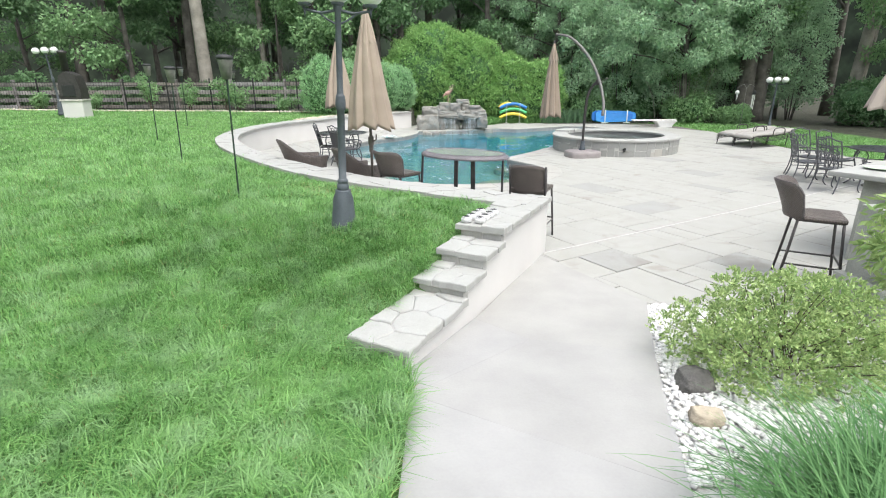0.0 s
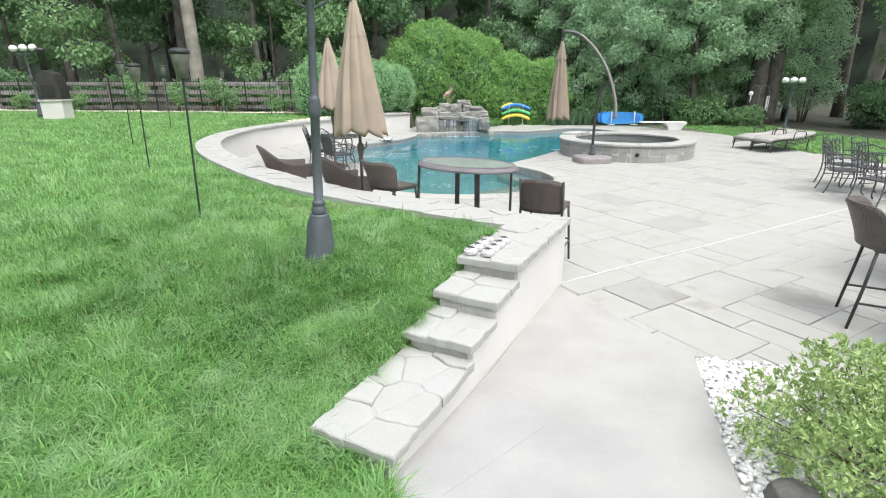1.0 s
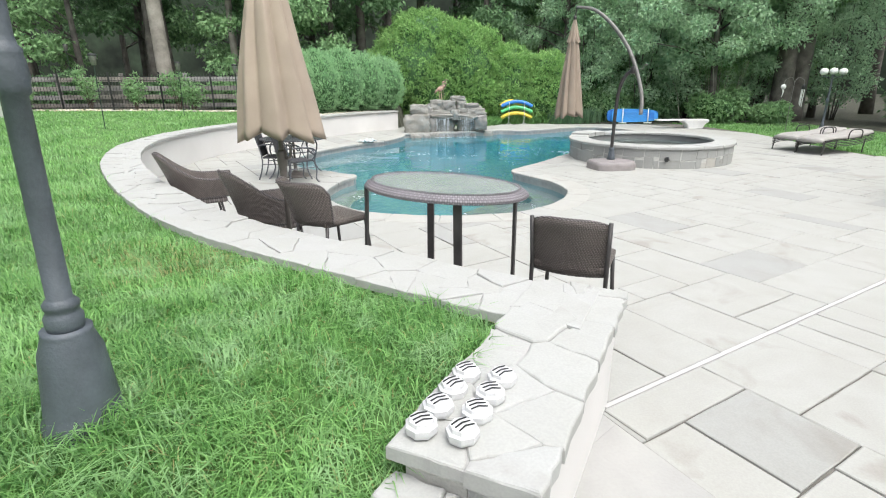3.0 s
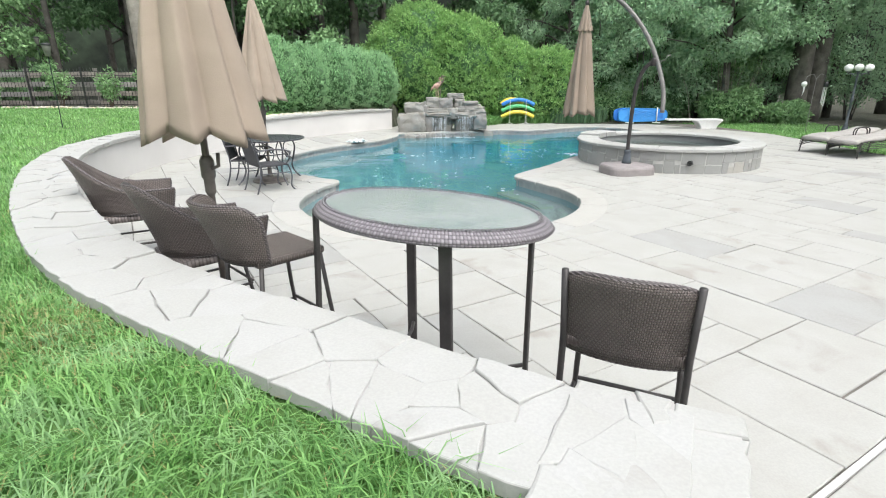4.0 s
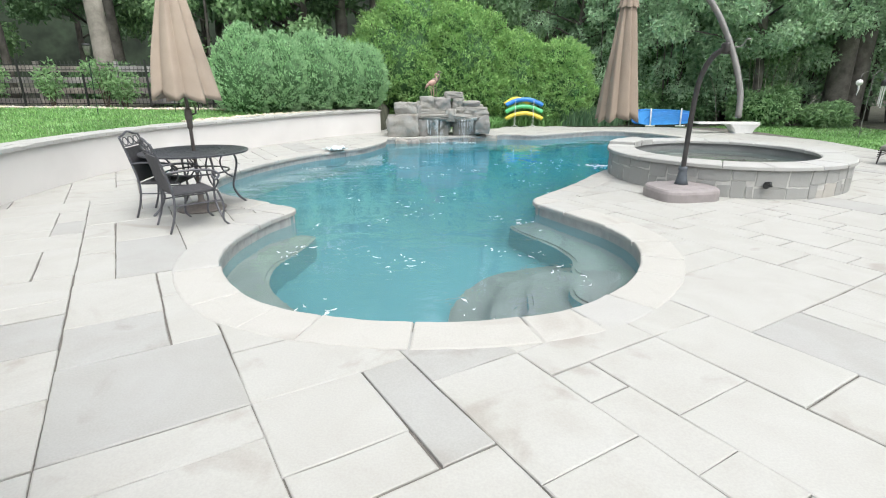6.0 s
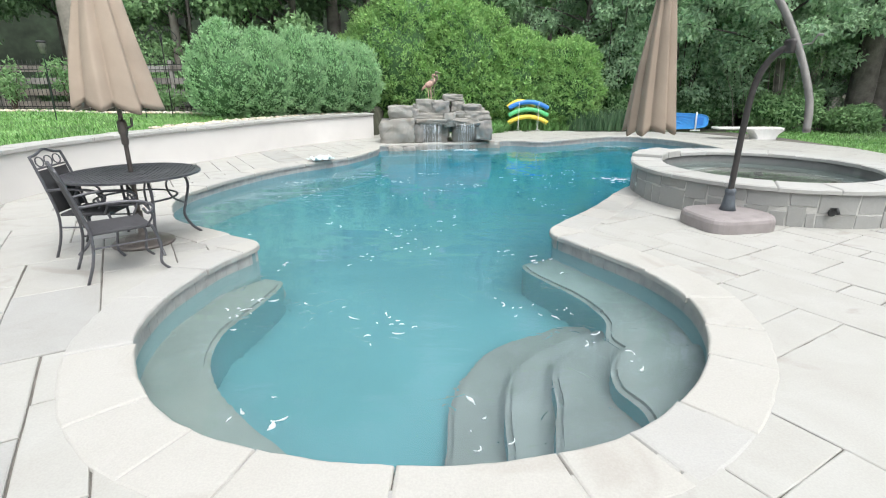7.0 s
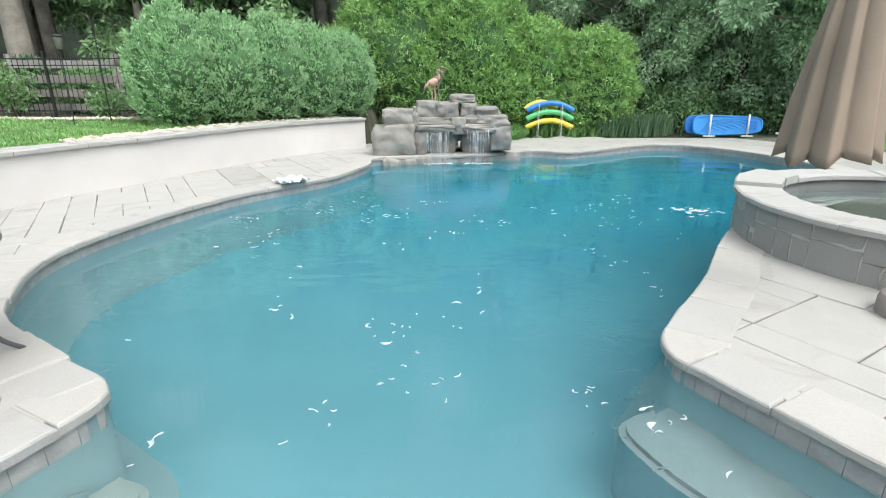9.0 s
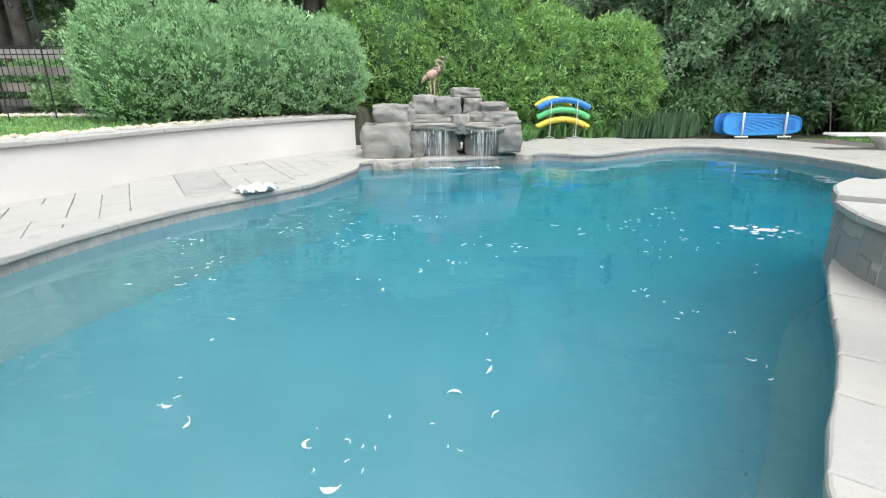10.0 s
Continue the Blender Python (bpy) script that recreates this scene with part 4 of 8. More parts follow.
# light-leaved tree hanging over the deck's edge
lt = thing("tree", pose(12.0, 26.9, 0), "light green leafy tree spreading over the deck edge", "tree", "woodland trees")
bm = bmesh.new()
tube(bm, [(0, 0, -0.3), (0.1, 0, 1.5), (-0.1, 0, 4.0), (0.1, 0, 7.0)], [0.17, 0.14, 0.11, 0.05], 9)
blobs = []
for k in range(30):
    a = k * 2.4
    f = (k + 0.5) / 30
    r = 3.3 * math.sqrt(((k * 7) % 30 + 0.5) / 30)
    e = V3((math.cos(a) * r * 1.05 - 0.3, math.sin(a) * r * 0.45 - 0.4, 2.7 + 4.4 * f))
    root = V3((0, 0, max(1.6, e.z - 0.25 * r)))
    tube(bm, [tuple(root), tuple(root.lerp(e, 0.5) + V3((0, 0, 0.15))), tuple(e)], [0.045, 0.03, 0.012], 5)
    s = rnd.uniform(0.55, 0.95)
    blobs.append((e.x, e.y, e.z, s * 1.05, s, s * 0.75))
part("trunk", bm, M["bark"], lt, smooth=True)
p, nn = lumps(blobs, 15000, 0.25)
new("crown", leaf_mesh("crown", p, nn, 0.17, 0.085, M["light_leaves"], 0.7, 0.3)).parent = lt
copy_thing(lt, pose(6.2, 30.0, 0.6, 0, 0, 150))
copy_thing(lt, pose(16.0, 29.8, 0.2, 0, 0, 60))
# saplings with light leaves from the ground up
sap = thing("sapling", pose(9.4, 28.3, -0.1), "slender light green sapling leafy from the ground up", "tree", "saplings")
blobs = []
for k in range(5):
    a = k * 1.3
    bm = bmesh.new()
    tube(bm, [(0.1 * math.cos(a), 0.1 * math.sin(a), -0.2), (0.5 * math.cos(a), 0.4 * math.sin(a), 2.2), (0.9 * math.cos(a), 0.6 * math.sin(a), 5.4)], [0.035, 0.026, 0.010], 6)
    part("stem", bm, M["bark"], sap, smooth=True)
for k in range(34):
    a, f = k * 2.4, (k + 0.5) / 34
    r = (1.75 - 0.6 * abs(f - 0.55)) * math.sqrt(((k * 11) % 34 + 0.5) / 34)
    q = rnd.uniform(0.38, 0.72)
    blobs.append((math.cos(a) * r * 1.15, math.sin(a) * r * 0.7, 0.9 + 5.6 * f, q * 1.05, q, q * 0.8))
p, nn = lumps(blobs, 9000, 0.2)
new("crown", leaf_mesh("crown", p, nn, 0.15, 0.075, M["light_leaves"], 0.7, 0.3)).parent = sap
for x, y, turn_ in ((11.4, 28.2, 70), (13.3, 28.6, 140), (15.0, 28.9, 200), (7.3, 29.2, 260), (10.3, 29.7, 310), (18.6, 28.4, 20)):
    copy_thing(sap, pose(x, y, -0.1, 0, 0, turn_))
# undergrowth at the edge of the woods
# bushes beyond x = 19 are added to darken a shaded gap
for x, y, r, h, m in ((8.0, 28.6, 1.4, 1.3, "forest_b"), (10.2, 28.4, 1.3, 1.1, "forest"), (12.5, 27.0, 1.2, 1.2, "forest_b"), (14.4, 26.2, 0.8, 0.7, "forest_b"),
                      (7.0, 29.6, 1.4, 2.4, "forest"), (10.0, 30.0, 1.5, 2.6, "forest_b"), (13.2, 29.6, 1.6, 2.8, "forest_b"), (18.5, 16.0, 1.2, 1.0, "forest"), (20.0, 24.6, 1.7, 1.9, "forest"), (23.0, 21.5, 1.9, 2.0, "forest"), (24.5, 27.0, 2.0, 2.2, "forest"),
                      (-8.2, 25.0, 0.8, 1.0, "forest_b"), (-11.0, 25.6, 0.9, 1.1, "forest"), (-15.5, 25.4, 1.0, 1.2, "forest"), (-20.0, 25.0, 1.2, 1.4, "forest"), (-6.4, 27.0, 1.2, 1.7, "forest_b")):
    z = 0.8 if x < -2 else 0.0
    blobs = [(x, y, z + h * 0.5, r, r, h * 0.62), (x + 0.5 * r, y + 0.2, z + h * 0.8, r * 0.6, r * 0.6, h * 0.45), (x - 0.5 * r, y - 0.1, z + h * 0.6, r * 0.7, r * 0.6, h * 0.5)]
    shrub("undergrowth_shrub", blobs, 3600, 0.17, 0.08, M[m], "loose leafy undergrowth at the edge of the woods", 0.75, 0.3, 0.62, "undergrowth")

# far woods all round, the shade under the trees put into a near-black green
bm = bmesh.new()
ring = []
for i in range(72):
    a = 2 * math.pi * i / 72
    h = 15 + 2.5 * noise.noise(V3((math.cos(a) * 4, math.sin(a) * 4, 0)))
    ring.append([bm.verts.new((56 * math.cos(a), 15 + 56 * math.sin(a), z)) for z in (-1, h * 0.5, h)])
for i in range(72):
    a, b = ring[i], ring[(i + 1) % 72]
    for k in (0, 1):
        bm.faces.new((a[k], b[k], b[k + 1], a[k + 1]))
M["far_woods_shade"] = mat("far_woods_shade", (0.013, 0.021, 0.013), 0.95, 0.6, 0.5, 2.5, 0.0, tint=(0.028, 0.044, 0.025))
tagged(part("backdrop", bm, M["far_woods_shade"]), "deep shaded woods in the distance", "woods", kind="structure")

# grass blades
def strew(poly_test, count, x0, x1, y0, y1, fall):
    p = np.stack([nr.uniform(x0, x1, count * 3), nr.uniform(y0, y1, count * 3)], 1)
    w = np.exp(-np.maximum(0, np.hypot(p[:, 0] + 0.8, p[:, 1] - 2.6) - 1.5) / fall)
    p = p[nr.uniform(0, 1, len(p)) < w]
    return p[poly_test(p[:, 0], p[:, 1])][:count]


def blades(name, p, z, hgt, wid, bend, material):
    n = len(p)
    # the lean drifts from tuft to tuft
    a = 2.6 * np.sin(p[:, 0] * 2.3 + 1.7 * np.sin(p[:, 1] * 3.1)) + 2.4 * np.sin(p[:, 1] * 2.7 + 1.3 * np.sin(p[:, 0] * 3.7)) + nr.normal(0, 1.5, n)
    d = np.stack([np.cos(a), np.sin(a), np.zeros(n)], 1)
    s = np.stack([-np.sin(a), np.cos(a), np.zeros(n)], 1)
    h = (hgt * nr.uniform(0.5, 1.25, n))[:, None]
    b = (bend * nr.uniform(0.2, 1.3, n))[:, None]
    w = (wid * nr.uniform(0.7, 1.3, n))[:, None]
    base = np.stack([p[:, 0], p[:, 1], z], 1)
    up = np.array((0, 0, 1.0))
    mid = base + d * h * b * 0.35 + up * h * 0.6
    tip = base + d * h * b * 1.1 + up * h * (1 - 0.35 * b)
    v = np.stack([base - s * w / 2, base + s * w / 2, mid - s * w * 0.4, mid + s * w * 0.4, tip], 1).reshape(-1, 3)
    k = np.arange(n)[:, None] * 5
    tri = np.concatenate([k + np.array((0, 1, 3)), k + np.array((0, 3, 2)), k + np.array((2, 3, 4))], 1).reshape(-1, 3)
    me = bpy.data.meshes.new(name)
    me.vertices.add(len(v))
    me.vertices.foreach_set("co", v.ravel())
    me.loops.add(len(tri) * 3)
    me.loops.foreach_set("vertex_index", tri.ravel().astype(np.int32))
    me.polygons.add(len(tri))
    me.polygons.foreach_set("loop_start", (np.arange(len(tri)) * 3).astype(np.int32))
    me.update(calc_edges=True)
    me.materials.append(material)
    return new(name, me)


def lawn_only(x, y):
    near_step = inside(x, y, [on_step(-1.82, -0.03), on_step(1.7, -0.03), on_step(1.7, 0.46), on_step(-1.82, 0.46)])
    strip = [tuple(p) for p in WALL] + [tuple(p) for p in (WALL + WALL_N * (WALL_W + 0.02))[::-1]]
    return inside(x, y, LAWN) & ~near_step & ~inside(x, y, strip)


def lawn_blades(p, hgt, wid, bend, material, label):
    """Grass in tufts: height and lean drift from place to place."""
    tuft = 0.75 + 0.35 * np.sin(p[:, 0] * 5.1 + 2 * np.sin(p[:, 1] * 3.7)) * np.sin(p[:, 1] * 4.3 + np.sin(p[:, 0] * 2.9)) + 0.25 * np.sin(p[:, 0] * 1.3 + p[:, 1] * 0.9)
    for lo, hi in ((0.0, 0.6), (0.6, 0.9), (0.9, 3)):
        q = p[(tuft >= lo) & (tuft < hi)]
        if len(q):
            g = blades("grass", q, lawn_z(q[:, 0], q[:, 1]) - 0.012, hgt * (0.72, 1.0, 1.3)[int(lo > 0) + int(lo > 0.7)], wid, bend, material)
            tagged(g, label, "grass", kind="stuff")


lawn_blades(strew(lawn_only, 285000, -9.0, 1.2, 0.6, 11.0, 2.4), 0.122, 0.0062, 1.15, M["grass"], "thick green lawn grass")
lawn_blades(strew(lawn_only, 90000, -20.0, 0.0, 4.0, 23.0, 40), 0.09, 0.014, 0.9, M["grass"], "thick green lawn grass")
q = strew(lawn_only, 14000, -9.0, 1.2, 0.6, 9.0, 3.0)
lawn_blades(q, 0.085, 0.005, 1.4, M["dry"], "scattered straw-coloured blades in the lawn")
q = np.stack([nr.normal(-1.45, 0.35, 2600), nr.normal(6.75, 0.22, 2600)], 1)
lawn_blades(q[lawn_only(q[:, 0], q[:, 1])], 0.07, 0.006, 1.4, M["dry"], "dry patch of grass beside the wall")

# ---- rocks, spa ----
def boulder(x0, x1, y0, y1, z0, z1, seed, rough=0.17, rounding=0.20):
    """One quarried rock, filling a box, with broken faces."""
    bm = bmesh.new()
    r = bmesh.ops.create_cube(bm, size=1.0)
    bmesh.ops.subdivide_edges(bm, edges=bm.edges, cuts=9, use_grid_fill=True)
    c = V3(((x0 + x1) / 2, (y0 + y1) / 2, (z0 + z1) / 2))
    sz = V3((x1 - x0, y1 - y0, z1 - z0))
    for v in bm.verts:
        d = v.co.normalized() * 0.62
        q = v.co.lerp(d, rounding)
        nz = noise.noise(q * 2.2 + V3((seed * 3.1, seed, 0))) * 0.9 + noise.noise(q * 6 + V3((0, seed, seed))) * 0.55 + noise.noise(q * 13 + V3((seed, 0, seed))) * 0.30
        lay = 0.018 * math.sin(q.z * 22 + seed)
        q = q * (1 + rough * nz) + V3((lay, lay, 0)) * rough * 2
        q.z += 0.10 * q.x * math.sin(seed * 1.7) + 0.06 * q.y * math.cos(seed * 2.3)
        v.co = c + V3((q.x * sz.x, q.y * sz.y, q.z * sz.z)) * 1.07
    for f in bm.faces:
        f.smooth = True
    return bm


def stone(name, box6, seed, label, group=""):
    x0, x1, y0, y1, z0, z1 = box6
    ob = part(name, boulder(*box6, seed), M["rock"])
    return tagged(ob, label, "rock", group)


FALL = [(-1.31, -0.38, 22.75, 23.7, -0.05, 0.66), (-1.10, -0.42, 22.9, 23.6, 0.64, 1.04), (-0.46, -0.24, 22.95, 23.5, 0.45, 0.97), (-0.40, -0.08, 22.85, 23.4, 0.0, 0.52),
        (-0.30, 0.55, 22.85, 23.6, 0.53, 0.70), (-0.12, 0.62, 23.15, 23.9, 0.0, 0.54), (-0.30, 0.22, 23.05, 23.7, 0.84, 1.21), (0.16, 0.66, 23.0, 23.7, 0.80, 1.19),
        (0.50, 0.83, 22.9, 23.4, 0.48, 0.85), (0.52, 1.04, 23.1, 23.7, 1.16, 1.37), (0.74, 1.10, 23.05, 23.7, 0.85, 1.18), (0.79, 1.52, 22.85, 23.6, 0.50, 0.70),
        (1.08, 1.60, 23.0, 23.6, 0.88, 1.09), (1.12, 1.82, 22.95, 23.7, 0.62, 0.90), (1.45, 1.90, 22.9, 23.6, 0.10, 0.62), (0.80, 1.50, 23.2, 23.9, 0.0, 0.52),
        (-0.35, 0.9, 23.35, 24.2, 0.3, 1.0), (0.5, 1.7, 23.4, 24.2, 0.3, 0.95), (-0.45, 0.5, 22.95, 23.4, 0.66, 0.86), (0.82, 1.4, 23.0, 23.5, 0.68, 0.9)]
for i, b in enumerate(FALL):
    b = (0.42 + (b[0] - 0.3) * 0.93, 0.42 + (b[1] - 0.3) * 0.93, *b[2:4], b[4] * 0.93, b[5] * 0.93)
    stone("boulder", b, i + 1, "grey weathered boulder of the rock waterfall", "waterfall rocks")
for i in range(9):
    x = -0.86 + i * 0.335
    stone("base_rock", (x, x + 0.35, 22.42 + 0.12 * i - (0.004 * i * i), 23.1, -0.6, -0.07 + 0.02 * (i % 3)), 40 + i, "squared grey stone under the rock waterfall", "waterfall footing")

m, n, l, b = node_material("falling_water")
b.inputs["Base Color"].default_value = (0.85, 0.9, 0.92, 1)
b.inputs["Roughness"].default_value = 0.25
b.inputs["Transmission Weight"].default_value = 0.35
b.inputs["IOR"].default_value = 1.2
M["fall"] = m
for x0, x1, zt in ((0.05, 0.6, 0.54), (0.94, 1.46, 0.54)):
    w = thing("waterfall", pose(0, 0, 0), "thin strands of falling water over a rock ledge", "waterfall", "waterfalls")
    for i in range(34):
        x = rnd.uniform(x0, x1)
        y = rnd.uniform(22.66, 22.82)
        bm = bmesh.new()
        z1 = rnd.choice([WATER, WATER, 0.15, 0.3])
        line = [(x + rnd.uniform(-0.003, 0.003) * k, y + 0.16 - 0.16 * min(1, k / 2.2), zt - (zt - z1) * (k / 6) ** 1.3) for k in range(7)]
        r = rnd.uniform(0.002, 0.0055)
        tube(bm, line, [r, r * 0.5, r, r * 0.35, r * 1.1, r * 0.4, r * 0.7], 5)
        part("strand", bm, M["fall"], w, smooth=True)
    bm = bmesh.new()
    for i in range(90):
        a = rnd.uniform(0, 6.28)
        c = (rnd.uniform(x0 - 0.05, x1 + 0.05), 22.66 + rnd.gauss(0, 0.05), WATER + 0.004)
        q = rnd.uniform(0.006, 0.016)
        bmesh.ops.create_icosphere(bm, subdivisions=1, radius=q, matrix=Matrix.Translation(c) @ Matrix.Diagonal((1.6, 1, 0.35, 1)))
    part("splash", bm, M["fall"], w)["kind"] = "stuff"

# flamingo figure on the rocks
M["statue"] = mat("weathered_pink_resin", (0.50, 0.33, 0.27), 0.7, 0.2, 8, 60, 0.2)
M["statue_dull"] = mat("weathered_metal_figure", (0.20, 0.17, 0.13), 0.7, 0.3, 8, 60, 0.2)
for (x, y, z, s, mt, lab) in ((0.20, 23.7, 1.16, 1.0, "statue", "faded pink wading-bird garden statue on the rocks"), (0.28, 23.9, 1.20, 1.05, "statue_dull", "dull bronze wading-bird garden statue on the rocks")):
    bm = bmesh.new()
    for lx in (-0.03, 0.04):
        tube(bm, [(lx, 0, -0.26), (lx + 0.015, 0, 0.02), (lx, 0, 0.30)], 0.011, 6)
    r = bmesh.ops.create_uvsphere(bm, u_segments=14, v_segments=9, radius=1.0, matrix=Matrix.Translation((0.0, 0, 0.37)) @ Matrix.Rotation(-0.35, 4, "Y") @ Matrix.Diagonal((0.135, 0.075, 0.085, 1)))
    tube(bm, [(-0.08, 0, 0.34), (-0.17, 0, 0.27), (-0.21, 0, 0.2)], [0.05, 0.03, 0.01], 8)
    tube(bm, [(0.09, 0, 0.41), (0.15, 0, 0.47), (0.14, 0, 0.54), (0.09, 0, 0.58), (0.11, 0, 0.63), (0.16, 0, 0.62)], [0.04, 0.028, 0.022, 0.022, 0.03, 0.026], 8)
    tube(bm, [(0.16, 0, 0.62), (0.21, 0, 0.60), (0.225, 0, 0.56)], [0.02, 0.014, 0.005], 6)
    bmesh.ops.scale(bm, vec=(s, s, s), verts=bm.verts)
    ob = part("garden_statue", bm, M[mt], smooth=True)
    ob.location = (x, y, z)
    tagged(ob, lab, "statue")

# spa
spa = thing("spa", pose(*SPA_C, 0), "raised round stone spa with flagstone rim and dark water", "spa", kind="structure")
bm = bmesh.new()
lathe(bm, [(SPA_R - 0.05, -0.6), (SPA_R - 0.05, SPA_H - 0.06), (SPA_R - 0.38, SPA_H - 0.06), (SPA_R - 0.40, 0.05), (SPA_R - 0.75, 0.0), (SPA_R - 0.80, -0.45), (0.02, -0.5)], 72)
part("shell", bm, M["bench"], spa, smooth=False)
veneer = []
tall = SPA_H - 0.055
blocks = []
u, turn_ = 0.0, 2 * math.pi * SPA_R
while u < turn_ - 0.05:
    w = min(rnd.uniform(0.20, 0.46), turn_ - u)
    kind_ = rnd.random()
    mid = rnd.uniform(0.16, 0.28)
    if kind_ < 0.08:
        cut = [[(0, w, -0.12, tall)]]
    elif kind_ < 0.6:
        cut = [[(0, w, -0.12, mid), (0, w, mid, tall)]]
    else:
        c = w * rnd.uniform(0.35, 0.65)
        cut = [[(0, c, -0.12, mid), (c, w, -0.12, mid * rnd.uniform(0.6, 1.0)), (0, w, mid, tall)]]
    for x0, x1, z0, z1 in cut[0]:
        k = rnd.uniform(-0.02, 0.02)
        blocks.append([(u + x0 + 0.006, z0 + 0.006), (u + x1 - 0.006 + k * 0.3, z0 + 0.006), (u + x1 - 0.006 - k * 0.3, z1 - 0.006), (u + x0 + 0.006 + k * 0.2, z1 - 0.006)])
    u += w
for poly in blocks:
    q = ragged(poly, 0.07, 0.010)
    n = len(q)
    cu, cz = sum(a[0] for a in q) / n, sum(a[1] for a in q) / n
    rr = SPA_R + rnd.uniform(0.002, 0.014)
    vs = []
    for r, shrink in ((SPA_R - 0.06, 1.0), (rr - 0.008, 1.0), (rr, 0.96)):
        vs += [(r * math.cos((cu + (u - cu) * shrink) / SPA_R), r * math.sin((cu + (u - cu) * shrink) / SPA_R), cz + (z - cz) * shrink) for u, z in q]
    vs.append((rr * math.cos(cu / SPA_R), rr * math.sin(cu / SPA_R), cz))
    fs = [(lay * n + i, lay * n + (i + 1) % n, (lay + 1) * n + (i + 1) % n, (lay + 1) * n + i) for lay in (0, 1) for i in range(n)]
    fs += [(2 * n + i, 2 * n + (i + 1) % n, 3 * n) for i in range(n)]
    veneer.append((vs, fs))
bm = bmesh.new()
lathe(bm, [(SPA_R - 0.03, -0.5), (SPA_R - 0.001, -0.12), (SPA_R - 0.001, tall), (SPA_R - 0.2, tall), (SPA_R - 0.2, -0.55)], 96)
part("veneer_mortar", bm, M["veneer_joint"], spa)
pieces("veneer_stone", veneer, spa, M["veneer"], M["veneer"], (-1, -2), 300)
circle = np.array([(math.cos(-t), math.sin(-t)) for t in np.linspace(0, 2 * math.pi, 97)[:-1]])
stones = []
a = 0.0
while a < 2 * math.pi - 0.01:
    e = min(a + rnd.uniform(0.24, 0.42), 2 * math.pi)
    if 2 * math.pi - e < 0.15:
        e = 2 * math.pi
    up = 0.05 if 2.0 < (a + e) / 2 < 2.75 else 0.0
    poly = [((SPA_R + 0.05 + rnd.uniform(-0.012, 0.012)) * math.cos(a + (e - a - 0.005) * i / 6), (SPA_R + 0.05) * math.sin(a + (e - a - 0.005) * i / 6)) for i in range(7)]
    poly += [((SPA_R - 0.42 + rnd.uniform(-0.012, 0.012)) * math.cos(a + (e - a - 0.005) * i / 6), (SPA_R - 0.42) * math.sin(a + (e - a - 0.005) * i / 6)) for i in range(6, -1, -1)]
    stones.append(slab(poly, SPA_H - 0.06, SPA_H + up + rnd.uniform(-0.004, 0.004), 0.014))
    a = e
pieces("rim_stone", stones, spa, M["cap"], M["cap"], (-1, -2), 300)
bm = bmesh.new()
bmesh.ops.create_circle(bm, cap_ends=True, segments=64, radius=SPA_R - 0.395, matrix=Matrix.Translation((*SPA_C, SPA_H - 0.17)))
sw = part("spa_water", bm, M["spa_water"])
sw.visible_shadow = False
tagged(sw, "still dark green water in the stone spa", "water", kind="structure")
# wall spout on the spa
sp = thing("spout", pose(SPA_C[0] - 0.30, SPA_C[1] - SPA_R - 0.01, 0.2), "small dark metal spout on the spa wall", "spout")
bm = bmesh.new()
tube(bm, [(0, 0.02, 0.03), (0, -0.07, 0.05), (0, -0.10, 0.0)], 0.022, 8)
part("pipe", bm, M["black"], sp, smooth=True)
bm = bmesh.new()
lathe(bm, [(0.045, -0.01), (0.05, 0.0), (0.045, 0.012)], 14)
bmesh.ops.rotate(bm, verts=bm.verts, matrix=Matrix.Rotation(radians(90), 3, "X"), cent=(0, 0, 0))
part("rosette", bm, M["black"], sp)

